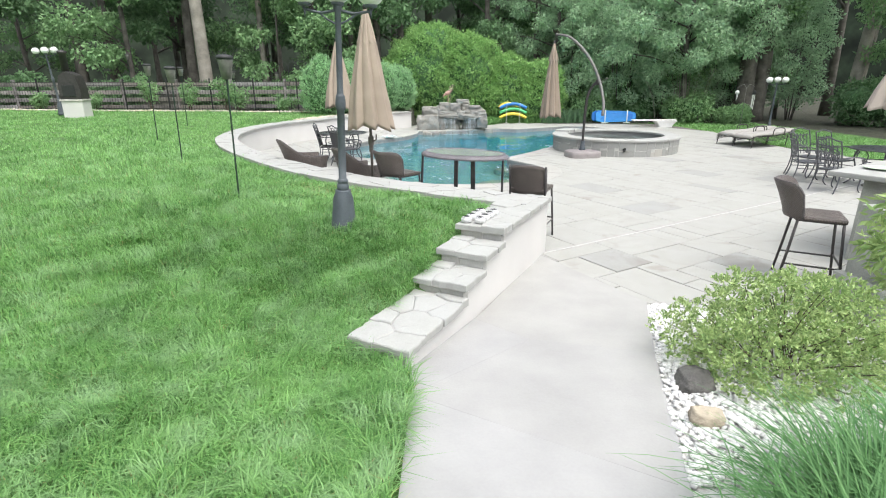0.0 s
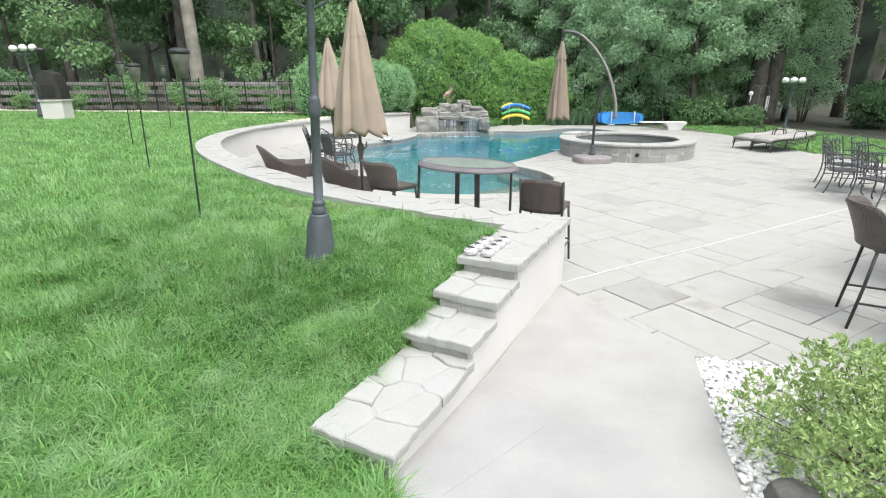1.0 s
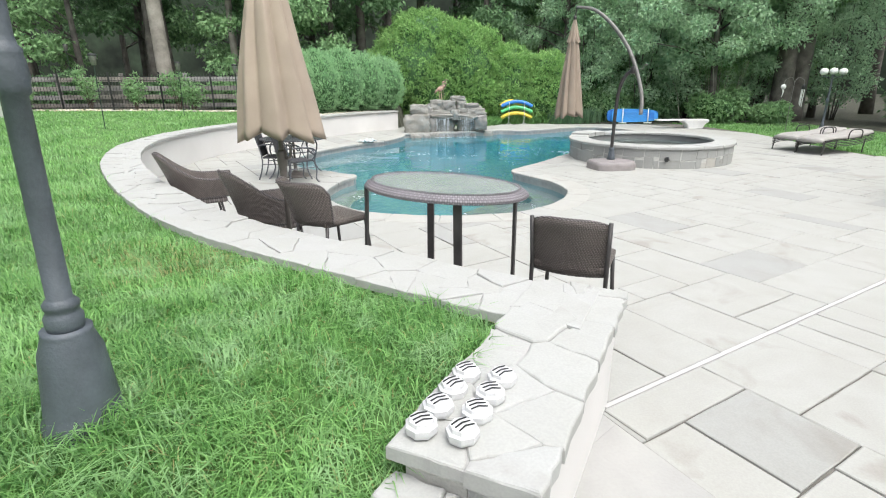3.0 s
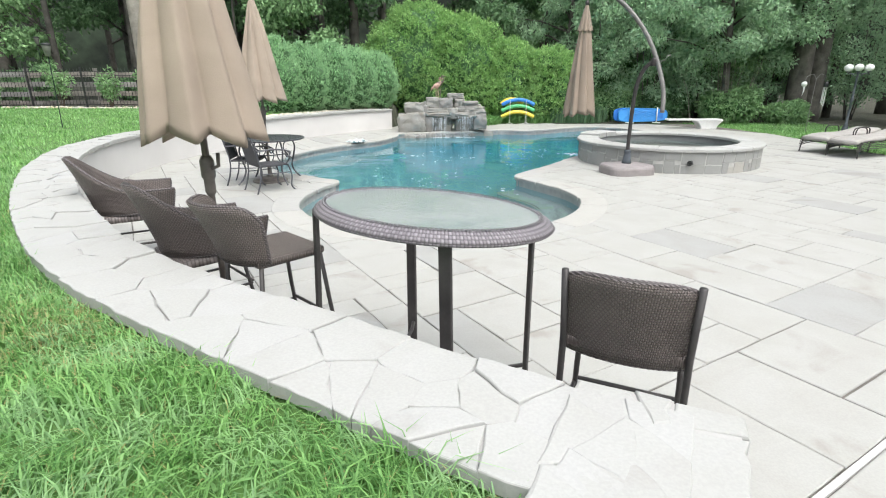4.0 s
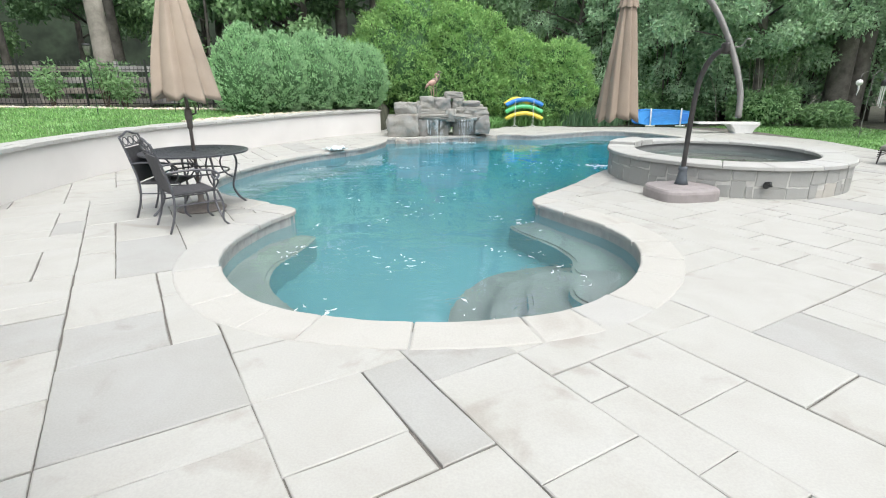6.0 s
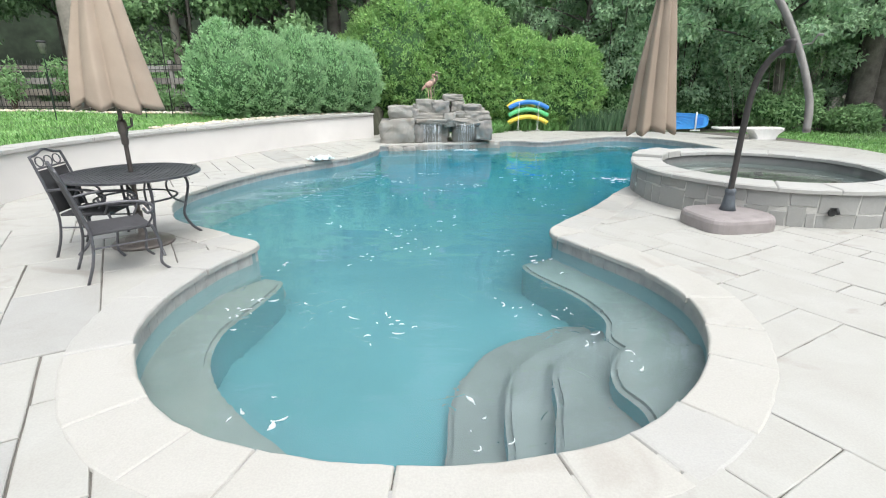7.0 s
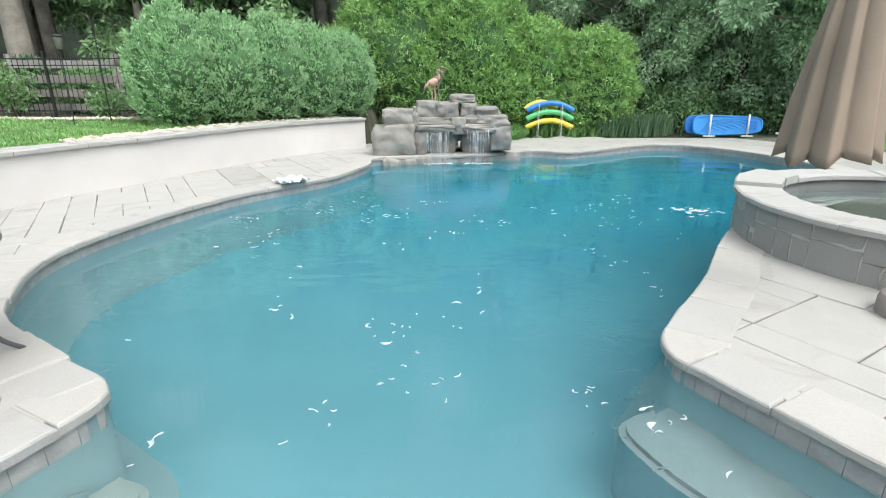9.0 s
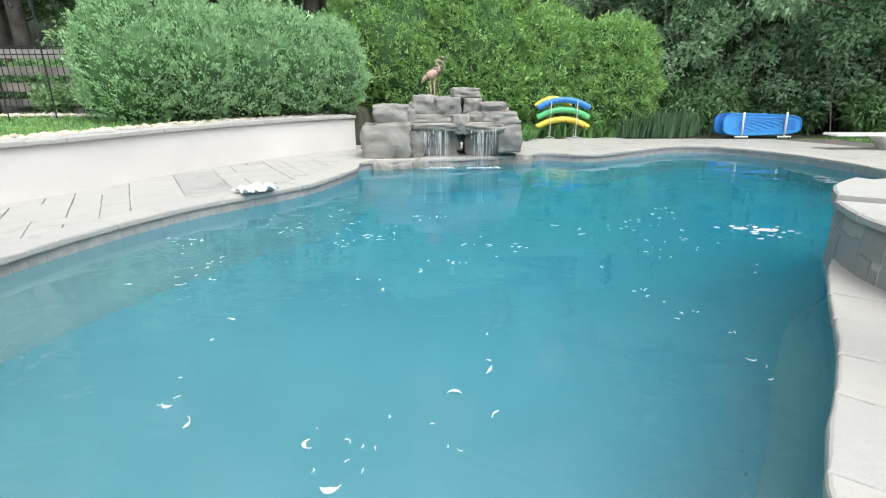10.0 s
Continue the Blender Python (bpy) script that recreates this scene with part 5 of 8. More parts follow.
# ---- furniture ----
def bar_chair(arms, seat_z=0.75, top=1.08, half=0.95, recline=0.10):
    """Wicker bar chair; origin on the floor under the seat, facing +y."""
    t = thing("bar_chair", pose(0, 0, 0), "brown woven wicker bar chair with tall bronze legs", "chair", "bar chairs")
    bm = bmesh.new()
    box(bm, (0, 0.0, seat_z - 0.02), (0.47, 0.44, 0.05), bevel=0.02)
    bmesh.ops.subdivide_edges(bm, edges=[e for e in bm.edges if e.calc_length() > 0.3], cuts=3, use_grid_fill=True)
    if arms:
        bmesh.ops.scale(bm, vec=(1.14, 1.2, 1.3), verts=bm.verts, space=Matrix.Translation((0, 0, -seat_z)))
    lay_uv(part("seat", bm, M["wicker_coarse" if arms else "wicker"], t, smooth=True), lambda i, c: (c.x + 1, c.y + 1))
    # shell of the back, wrapped round the seat
    bm = bmesh.new()
    half = 1.95 if arms else half
    barrel = half > 1.2 and not arms
    cols, rows = 22, 9
    outer, inner = [], []
    for i in range(cols + 1):
        a = -half + 2 * half * i / cols
        f = abs(a) / half
        if arms:
            hi = seat_z + (top - seat_z) * (1 - 0.58 * smooth((f - 0.12) / 0.75))
            rx, ry = 0.285, 0.30
        else:
            hi = top - 0.05 * f ** 3 if not barrel else top - 0.10 * f ** 8
            rx, ry = (0.29, 0.14) if not barrel else (0.27, 0.21)
        ro, ri = [], []
        for k in range(rows + 1):
            g = k / rows
            lo = seat_z + (0.02 if arms else -0.02 if barrel else -0.06)
            z = lo + (hi - lo) * g
            flare = 1 + (0.12 if arms else 0.13 if barrel else 0.03) * g
            back = recline * g ** 1.3 * math.cos(a) if math.cos(a) > 0 else 0
            x, y = math.sin(a) * rx * flare, -math.cos(a) * ry * flare - back + (-0.10 if not arms else 0.02)
            if arms and y > 0:
                y *= 2.8
            ro.append(bm.verts.new((x, y, z)))
            ri.append(bm.verts.new((x * 0.93, y * 0.93 + 0.012, z)))
        outer.append(ro)
        inner.append(ri)
    for i in range(cols):
        for k in range(rows):
            bm.faces.new((outer[i][k], outer[i + 1][k], outer[i + 1][k + 1], outer[i][k + 1]))
            bm.faces.new((inner[i][k], inner[i][k + 1], inner[i + 1][k + 1], inner[i + 1][k]))
        bm.faces.new((outer[i][rows], outer[i + 1][rows], inner[i + 1][rows], inner[i][rows]))
        bm.faces.new((outer[i][0], inner[i][0], inner[i + 1][0], outer[i + 1][0]))
    for i in (0, cols):
        for k in range(rows):
            q = (outer[i][k], outer[i][k + 1], inner[i][k + 1], inner[i][k])
            bm.faces.new(q if i == 0 else q[::-1])
    edge = [outer[i][rows].co.lerp(inner[i][rows].co, 0.5) for i in range(cols + 1)]
    side0 = [outer[0][k].co.lerp(inner[0][k].co, 0.5) for k in range(rows + 1)]
    side1 = [outer[cols][k].co.lerp(inner[cols][k].co, 0.5) for k in range(rows + 1)]
    low = [outer[i][0].co.lerp(inner[i][0].co, 0.5) for i in range(cols + 1)]
    lay_uv(part("backrest", bm, M["wicker"], t, smooth=True), lambda i, c: (math.atan2(c.x, -c.y - 0.02) * 0.27, c.z))
    bm = bmesh.new()
    tube(bm, side0 + edge[1:-1] + side1[::-1], 0.013, 8)
    tube(bm, low, 0.014, 8)
    part("rolled_edge", bm, M["wicker_rim"], t, smooth=True)
    for sx in (-1, 1):
        for sy in (-1, 1):
            bm = bmesh.new()
            topz = seat_z + (0.30 if (sy < 0 and not arms and not barrel) else 0.0)
            line = [(sx * 0.215, sy * 0.19, seat_z - 0.02), (sx * 0.235, sy * 0.225, seat_z * 0.5), (sx * 0.25, sy * 0.27, 0.0)]
            if topz > seat_z:
                line = [(sx * 0.236, -0.262, topz), (sx * 0.232, -0.220, seat_z)] + line[1:]
            tube(bm, line, [0.014] * (len(line) - 1) + [0.013], 8)
            part("leg", bm, M["bronze"], t, smooth=True)
    for sx in (-1, 1):
        bm = bmesh.new()
        tube(bm, [(sx * 0.243, -0.245, 0.24), (sx * 0.243, 0.245, 0.24)], 0.010, 6)
        part("stretcher", bm, M["bronze"], t)
    bm = bmesh.new()
    tube(bm, [(-0.243, 0.245, 0.26), (0.243, 0.245, 0.26)], 0.011, 6)
    part("footrest", bm, M["bronze"], t)
    bm = bmesh.new()
    tube(bm, [(-0.21, -0.19, seat_z - 0.04), (0.21, -0.19, seat_z - 0.04), (0.21, 0.19, seat_z - 0.04), (-0.21, 0.19, seat_z - 0.04), (-0.21, -0.19, seat_z - 0.04)], 0.013, 6)
    part("seat_frame", bm, M["bronze"], t)
    return t


side_chair = bar_chair(False, 0.72, 1.03)
side_chair.matrix_world = pose(1.205, 6.70, 0, 0, 0, -25)
barrel_chair = bar_chair(False, 0.74, 1.07, 1.25, 0.11)
barrel_chair["label"] = "brown wicker bar chair with a rounded barrel back"
barrel_chair.matrix_world = pose(-0.63, 7.74, 0, 0, 0, -44)
arm_chair = bar_chair(True, 0.52, 1.05, recline=0.13)
arm_chair["label"] = "brown woven wicker armchair with flared arms and bronze legs"
arm_chair.matrix_world = pose(-1.38, 8.38, 0, 0, 0, -46)
copy_thing(arm_chair, pose(-2.60, 9.55, 0, 0, 0, -60))
stool = copy_thing(barrel_chair, pose(3.88, 5.10, 0, 0, 0, -118))
stool["label"] = "brown wicker bar chair drawn up to the stone counter"


def bar_table():
    """Oval bar table: wicker rim, frosted glass, four flat legs, curved braces."""
    t = thing("bar_table", pose(0.325, 7.31, 0, 0, 0, -34), "oval bar table with wicker rim and frosted glass top", "table")
    H, R, S = 1.085, 0.685, 0.448
    bm = bmesh.new()
    prof = [(R - 0.078, H - 0.004), (R - 0.072, H + 0.004), (R - 0.055, H), (R - 0.018, H - 0.022), (R, H - 0.044), (R - 0.010, H - 0.055), (R - 0.05, H - 0.05), (R - 0.078, H - 0.03)]
    segs, rings = 72, []
    for r, z in prof:
        rings.append([bm.verts.new((r * math.cos(2 * math.pi * i / segs), (r - R + S) * math.sin(2 * math.pi * i / segs), z)) for i in range(segs)])
    for q in range(len(prof)):
        a, b = rings[q], rings[(q + 1) % len(prof)]
        for i in range(segs):
            bm.faces.new((a[i], a[(i + 1) % segs], b[(i + 1) % segs], b[i]))
    bmesh.ops.recalc_face_normals(bm, faces=bm.faces)
    run = [0.0]
    for (r0, z0), (r1, z1) in zip(prof, prof[1:]):
        run.append(run[-1] + math.hypot(r1 - r0, z1 - z0))
    rim = part("rim", bm, M["rim_weave"], t, "dark woven wicker rim", smooth=True)
    lay_uv(rim, lambda i, c: (i % segs / segs * 3.84, run[min(i // segs, len(run) - 1)]))
    # braided strands over the rim
    bm = bmesh.new()
    for k in range(150):
        a = 2 * math.pi * k / 150
        line = []
        for j in range(5):
            f = j / 4
            b = a + 0.06 * f
            r = R - 0.076 + 0.018 * f
            z = H + 0.004 + 0.006 * math.sin(math.pi * f)
            line.append((r * math.cos(b), (r - R + S) * math.sin(b), z))
        tube(bm, line, 0.0026, 5)
    part("braid", bm, M["braid"], rim)
    bm = bmesh.new()
    lathe(bm, [(1.0, H - 0.008), (1.002, H - 0.002), (1.0, H)], 72)
    bmesh.ops.scale(bm, vec=(R - 0.075, S - 0.075, 1), verts=bm.verts)
    part("glass_top", bm, M["frost"], t, "frosted pale green glass").visible_shadow = False
    legs = ((0.504, 0.219), (-0.318, 0.292), (-0.550, -0.240), (0.318, -0.292))
    for k in range(4):
        c, s = legs[k]
        bm = bmesh.new()
        box(bm, (c, s, (H - 0.05) / 2), (0.065, 0.02, H - 0.05) if k % 2 else (0.024, 0.03, H - 0.05), None, 0.005)
        for v in bm.verts:
            v.co += V3((c, s, 0)).normalized() * (0.0, 0.05, 0.05, 0.05)[k] * (1 - v.co.z / H)
        part("leg", bm, M["bronze"], t)
    mids = []
    for k in (0, 2):
        p0, p1 = (V3((*legs[1], 0.22)), V3((*legs[2], 0.22))) if k == 0 else (V3((*legs[3], 0.22)), V3((*legs[0], 0.22)))
        mid = (p0 + p1) / 2 * 0.3
        mid.z = 0.14
        line = [p0.lerp(mid, f) * (1 - f) + mid.lerp(p1, f) * f for f in [i / 10 for i in range(11)]]
        mids.append(line[5])
        bm = bmesh.new()
        tube(bm, line, 0.012, 6)
        part("curved_brace", bm, M["bronze"], t, smooth=True)
    bm = bmesh.new()
    tube(bm, mids, 0.012, 6)
    part("cross_bar", bm, M["bronze"], t)
    return t


m, n, l, b = node_material("frosted_glass")
b.inputs["Roughness"].default_value, b.inputs["IOR"].default_value = 0.14, 1.6
b.inputs["Transmission Weight"].default_value = 0.55
film = n.new("ShaderNodeTexNoise")
film.inputs["Scale"].default_value, film.inputs["Detail"].default_value, film.inputs["Distortion"].default_value = 3.2, 6, 0.8
l.new(n.new("ShaderNodeNewGeometry").outputs["Position"], film.inputs["Vector"])
fr = n.new("ShaderNodeMapRange")
fr.inputs[1].default_value, fr.inputs[2].default_value = 0.35, 0.65
l.new(film.outputs[0], fr.inputs[0])
fm_ = n.new("ShaderNodeMix")
fm_.data_type = "RGBA"
fm_.inputs[6].default_value, fm_.inputs[7].default_value = (0.400, 0.464, 0.456, 1), (0.528, 0.568, 0.560, 1)
l.new(fr.outputs[0], fm_.inputs[0])
l.new(fm_.outputs[2], b.inputs["Base Color"])
no = n.new("ShaderNodeTexNoise")
no.inputs["Scale"].default_value = 22
no.inputs["Detail"].default_value = 4
no.inputs["Distortion"].default_value = 1.5
l.new(n.new("ShaderNodeNewGeometry").outputs["Position"], no.inputs["Vector"])
bp = n.new("ShaderNodeBump")
bp.inputs["Strength"].default_value, bp.inputs["Distance"].default_value = 0.5, 0.006
l.new(no.outputs[0], bp.inputs["Height"])
l.new(bp.outputs[0], b.inputs["Normal"])
M["frost"] = m
bar_table()


def closed_umbrella(name, x, y, z_hem, z_top, r_hem, pole_bottom, label, turn=0.0, seed=0, pole=True, canvas="canvas", base=None, lean=(0, 0)):
    """A folded parasol: pleated canvas with a scalloped hem and a vent tier, pole, finial."""
    t = thing(name, pose(x, y, 0, 0, 0, turn), label, "umbrella")
    q = random.Random(seed)
    H = z_top - z_hem
    segs, rows, ribs = 128, 26, 8
    ph = [q.uniform(-0.35, 0.35) for _ in range(ribs)]
    bm = bmesh.new()
    rings = []
    for k in range(rows + 1):
        f = k / rows
        ring = []
        for i in range(segs):
            a = 2 * math.pi * i / segs
            u = a * ribs / (2 * math.pi)
            rib = int(u) % ribs
            w = u - int(u)
            crest = 0.70 + 0.12 * ph[rib]
            pleat = (w / crest) ** 0.75 if w < crest else ((1 - w) / (1 - crest)) ** 1.1
            swirl = 0.25 * f
            r0 = 0.035 + (r_hem - 0.035) * f ** 0.85
            r = r0 * (0.76 + 0.24 * pleat + 0.05 * math.sin(3 * a + seed) * f)
            r *= 1 + 0.03 * math.sin(7 * f + rib)
            drop = 0.065 * pleat ** 1.2 * smooth((f - 0.75) / 0.25) + 0.03 * math.sin(2 * a + seed) * f
            ring.append(bm.verts.new((r * math.cos(a + swirl), r * math.sin(a + swirl), z_top - H * f - drop)))
        rings.append(ring)
    for a, b in zip(rings, rings[1:]):
        for i in range(segs):
            bm.faces.new((a[i], a[(i + 1) % segs], b[(i + 1) % segs], b[i]))
    inner = [bm.verts.new((v.co.x * 0.8, v.co.y * 0.8, v.co.z + 0.03)) for v in rings[-1]]
    up = [bm.verts.new((v.co.x * 0.45, v.co.y * 0.45, v.co.z + 0.5)) for v in rings[-1]]
    for a, b in ((rings[-1], inner), (inner, up)):
        for i in range(segs):
            bm.faces.new((a[i], a[(i + 1) % segs], b[(i + 1) % segs], b[i]))
    can = part("canopy", bm, M[canvas], t, smooth=True)
    bm = bmesh.new()
    rings = []
    for k in range(6):
        f = k / 5
        ring = []
        for i in range(96):
            a = 2 * math.pi * i / 96
            pl = abs(math.sin(4 * a))
            r = 0.03 + 0.105 * f * (0.75 + 0.35 * pl)
            ring.append(bm.verts.new((r * math.cos(a), r * math.sin(a), z_top + 0.02 - 0.42 * f - 0.03 * pl * f)))
        rings.append(ring)
    for a, b in zip(rings, rings[1:]):
        for i in range(96):
            bm.faces.new((a[i], a[(i + 1) % 96], b[(i + 1) % 96], b[i]))
    part("vent_tier", bm, M[canvas], can, smooth=True)
    if pole:
        bm = bmesh.new()
        tube(bm, [(0, 0, pole_bottom), (0, 0, z_top + 0.02)], 0.022, 12)
        p = part("pole", bm, M["pole"], t, smooth=True)
        bm = bmesh.new()
        zc = z_hem - 0.28
        lathe(bm, [(0.026, zc - 0.12), (0.034, zc - 0.10), (0.034, zc - 0.02), (0.044, zc), (0.044, zc + 0.10), (0.030, zc + 0.13)], 16)
        tube(bm, [(0.03, -0.03, zc + 0.05), (0.07, -0.05, zc + 0.07), (0.075, -0.05, zc + 0.15)], 0.012, 8)
        part("crank", bm, M["pole"], p, smooth=True)
    bm = bmesh.new()
    lathe(bm, [(0.01, z_top + 0.0), (0.03, z_top + 0.03), (0.036, z_top + 0.06), (0.025, z_top + 0.09), (0.004, z_top + 0.105)], 14)
    part("finial", bm, M["bronze"], t, smooth=True)
    if base:
        bm = bmesh.new()
        lathe(bm, [(base + 0.03, 0.0), (base + 0.03, 0.022), (base + 0.01, 0.035), (base * 0.66, 0.05), (base * 0.64, 0.068), (base * 0.58, 0.078), (0.07, 0.085), (0.05, 0.10), (0.038, 0.13), (0.034, 0.34), (0.03, 0.35)], 36)
        part("base", bm, M["pole"], t, smooth=True)
    return t


closed_umbrella("patio_umbrella", -1.09, 8.02, 1.40, 3.0, 0.375, 0.03, "closed tan patio umbrella on a round base behind bar chairs", 20, 3, base=0.27)
closed_umbrella("patio_umbrella", -2.68, 13.86, 1.43, 2.98, 0.41, 0.03, "closed tan patio umbrella through the round dining table", 55, 5, base=0.27)
hang = closed_umbrella("cantilever_umbrella", 2.96, 15.0, 1.10, 2.98, 0.32, 0, "closed tan cantilever umbrella hanging from a curved arm", 10, 8, pole=False, canvas="canvas_darker")


def cantilever(t):
    """Curved arm, leaning mast, crank and weighted base of the cantilever umbrella (parts of it)."""
    def pt(x, y, z):
        return tuple(hang.matrix_world.inverted() @ V3((x, y, z)))
    arc = spline([(2.98, 15.02, 3.24), (3.30, 14.85, 3.17), (3.62, 14.64, 2.88), (3.90, 14.42, 2.45), (4.07, 14.22, 1.98), (4.15, 14.02, 1.5), (4.13, 13.92, 1.16)], 6)
    bm = bmesh.new()
    tube(bm, [pt(*p) for p in arc], [0.026 + 0.012 * min(1, i / 10) for i in range(len(arc))], 10)
    arm = part("arm", bm, M["arm_metal"], t, smooth=True)
    bm = bmesh.new()
    tube(bm, [pt(2.99, 15.02, 3.24), pt(2.97, 15.0, 3.12), pt(2.96, 15.0, 2.95)], 0.012, 8)
    part("hanger", bm, M["bronze"], t)
    bm = bmesh.new()
    tube(bm, [pt(*p) for p in spline([(3.82, 14.55, 0.10), (3.82, 14.53, 0.6), (3.815, 14.50, 1.15), (3.84, 14.47, 1.62), (3.92, 14.38, 1.9), (4.04, 14.25, 2.02)], 4)], 0.035, 10)
    part("mast", bm, M["bronze"], t, smooth=True)
    bm = bmesh.new()
    tube(bm, [pt(4.07, 14.22, 2.0), pt(4.17, 14.18, 2.02), pt(4.21, 14.17, 2.1)], 0.008, 6)
    tube(bm, [pt(4.21, 14.17, 2.1), pt(4.26, 14.17, 2.1)], 0.012, 6)
    part("crank_handle", bm, M["arm_metal"], arm)
    bm = bmesh.new()
    box(bm, pt(4.03, 14.27, 2.0), (0.11, 0.12, 0.14), bevel=0.03)
    part("hub", bm, M["bronze"], t, smooth=True)
    bm = bmesh.new()
    poly = []
    cx, cy = 3.84, 14.55
    for i in range(32):
        a = 2 * math.pi * i / 32
        c, s = math.cos(a), math.sin(a)
        poly.append((0.46 * math.copysign(abs(c) ** 0.55, c), 0.40 * math.copysign(abs(s) ** 0.55, s)))
    rings = []
    ca, sa = math.cos(0.2), math.sin(0.2)
    for k, z in ((1.0, 0.0), (1.0, 0.11), (0.975, 0.145), (0.93, 0.165), (0.5, 0.185), (0.2, 0.19)):
        rings.append([bm.verts.new(pt(cx + (x * ca - y * sa) * k, cy + (x * sa + y * ca) * k, z)) for x, y in poly])
    for a, b in zip(rings, rings[1:]):
        for i in range(32):
            bm.faces.new((a[i], a[(i + 1) % 32], b[(i + 1) % 32], b[i]))
    bm.faces.new(rings[-1])
    base = part("base", bm, M["resin"], t, "taupe resin weight", smooth=False)
    bm = bmesh.new()
    lathe(bm, [(0.095, 0.185), (0.075, 0.25), (0.058, 0.36), (0.055, 0.38), (0.062, 0.39), (0.062, 0.43), (0.045, 0.45)], 20)
    bmesh.ops.translate(bm, vec=V3(pt(cx - 0.01, cy, 0)), verts=bm.verts)
    part("socket", bm, M["lamp_iron"], base, smooth=True)


M["arm_metal"] = mat("grey_powder_coat", (0.17, 0.165, 0.155), 0.5, 0.15, 10, 80, 0.1, metal=0.2)
cantilever(hang)
hang.matrix_world = pose(3.06, 15.0, 0, 0, 0, 10)


def dining_table(x, y, label):
    """Round cast-aluminium table with a lattice top and curved legs."""
    t = thing("dining_table", pose(x, y, 0), label, "table", "cast patio sets")
    H, R = 0.76, 0.64
    bm = bmesh.new()
    segs = 56
    for r0, r1 in ((R - 0.05, R), (0.07, 0.12), (R * 0.5, R * 0.5 + 0.03)):
        rr = [[bm.verts.new((r * math.cos(2 * math.pi * i / segs), r * math.sin(2 * math.pi * i / segs), z)) for i in range(segs)] for r, z in ((r0, H), (r1, H - 0.002), (r1, H - 0.022), (r0, H - 0.018))]
        for k in range(4):
            a, b = rr[k], rr[(k + 1) % 4]
            for i in range(segs):
                bm.faces.new((a[i], b[i], b[(i + 1) % segs], a[(i + 1) % segs]))
    part("rim", bm, M["castalu"], t)
    bm = bmesh.new()
    for q in (-1, 1):
        for i in range(38):
            o = -R + 0.05 + (2 * R - 0.1) * (i + 0.5) / 38
            h = math.sqrt(max(0.0, (R - 0.03) ** 2 - o * o))
            a = radians(45 * q)
            d, nn = V3((math.cos(a), math.sin(a), 0)), V3((-math.sin(a), math.cos(a), 0))
            c = nn * o + V3((0, 0, H - 0.008 - 0.003 * q))
            box(bm, c, (2 * h, 0.0235, 0.006), Matrix.Rotation(a, 3, "Z"))
    part("lattice_top", bm, M["castalu"], t)
    for k in range(4):
        a = radians(45 + 90 * k)
        c, s = math.cos(a), math.sin(a)
        bm = bmesh.new()
        line = [(r * c, r * s, z) for r, z in ((0.46, H - 0.03), (0.52, 0.58), (0.48, 0.40), (0.44, 0.24), (0.50, 0.10), (0.58, 0.02), (0.60, 0.0))]
        tube(bm, [tuple(p) for p in spline(line, 4)], 0.015, 8)
        tube(bm, [tuple(p) for p in spline([(r * c, r * s, z) for r, z in ((0.40, H - 0.03), (0.30, 0.6), (0.34, 0.45), (0.46, 0.36))], 4)], 0.011, 6)
        part("leg", bm, M["castalu"], t, smooth=True)
    bm = bmesh.new()
    tube(bm, [(0.38 * math.cos(b), 0.38 * math.sin(b), 0.50) for b in [2 * math.pi * i / 24 for i in range(25)]], 0.011, 6)
    part("apron_ring", bm, M["castalu"], t, smooth=True)
    return t


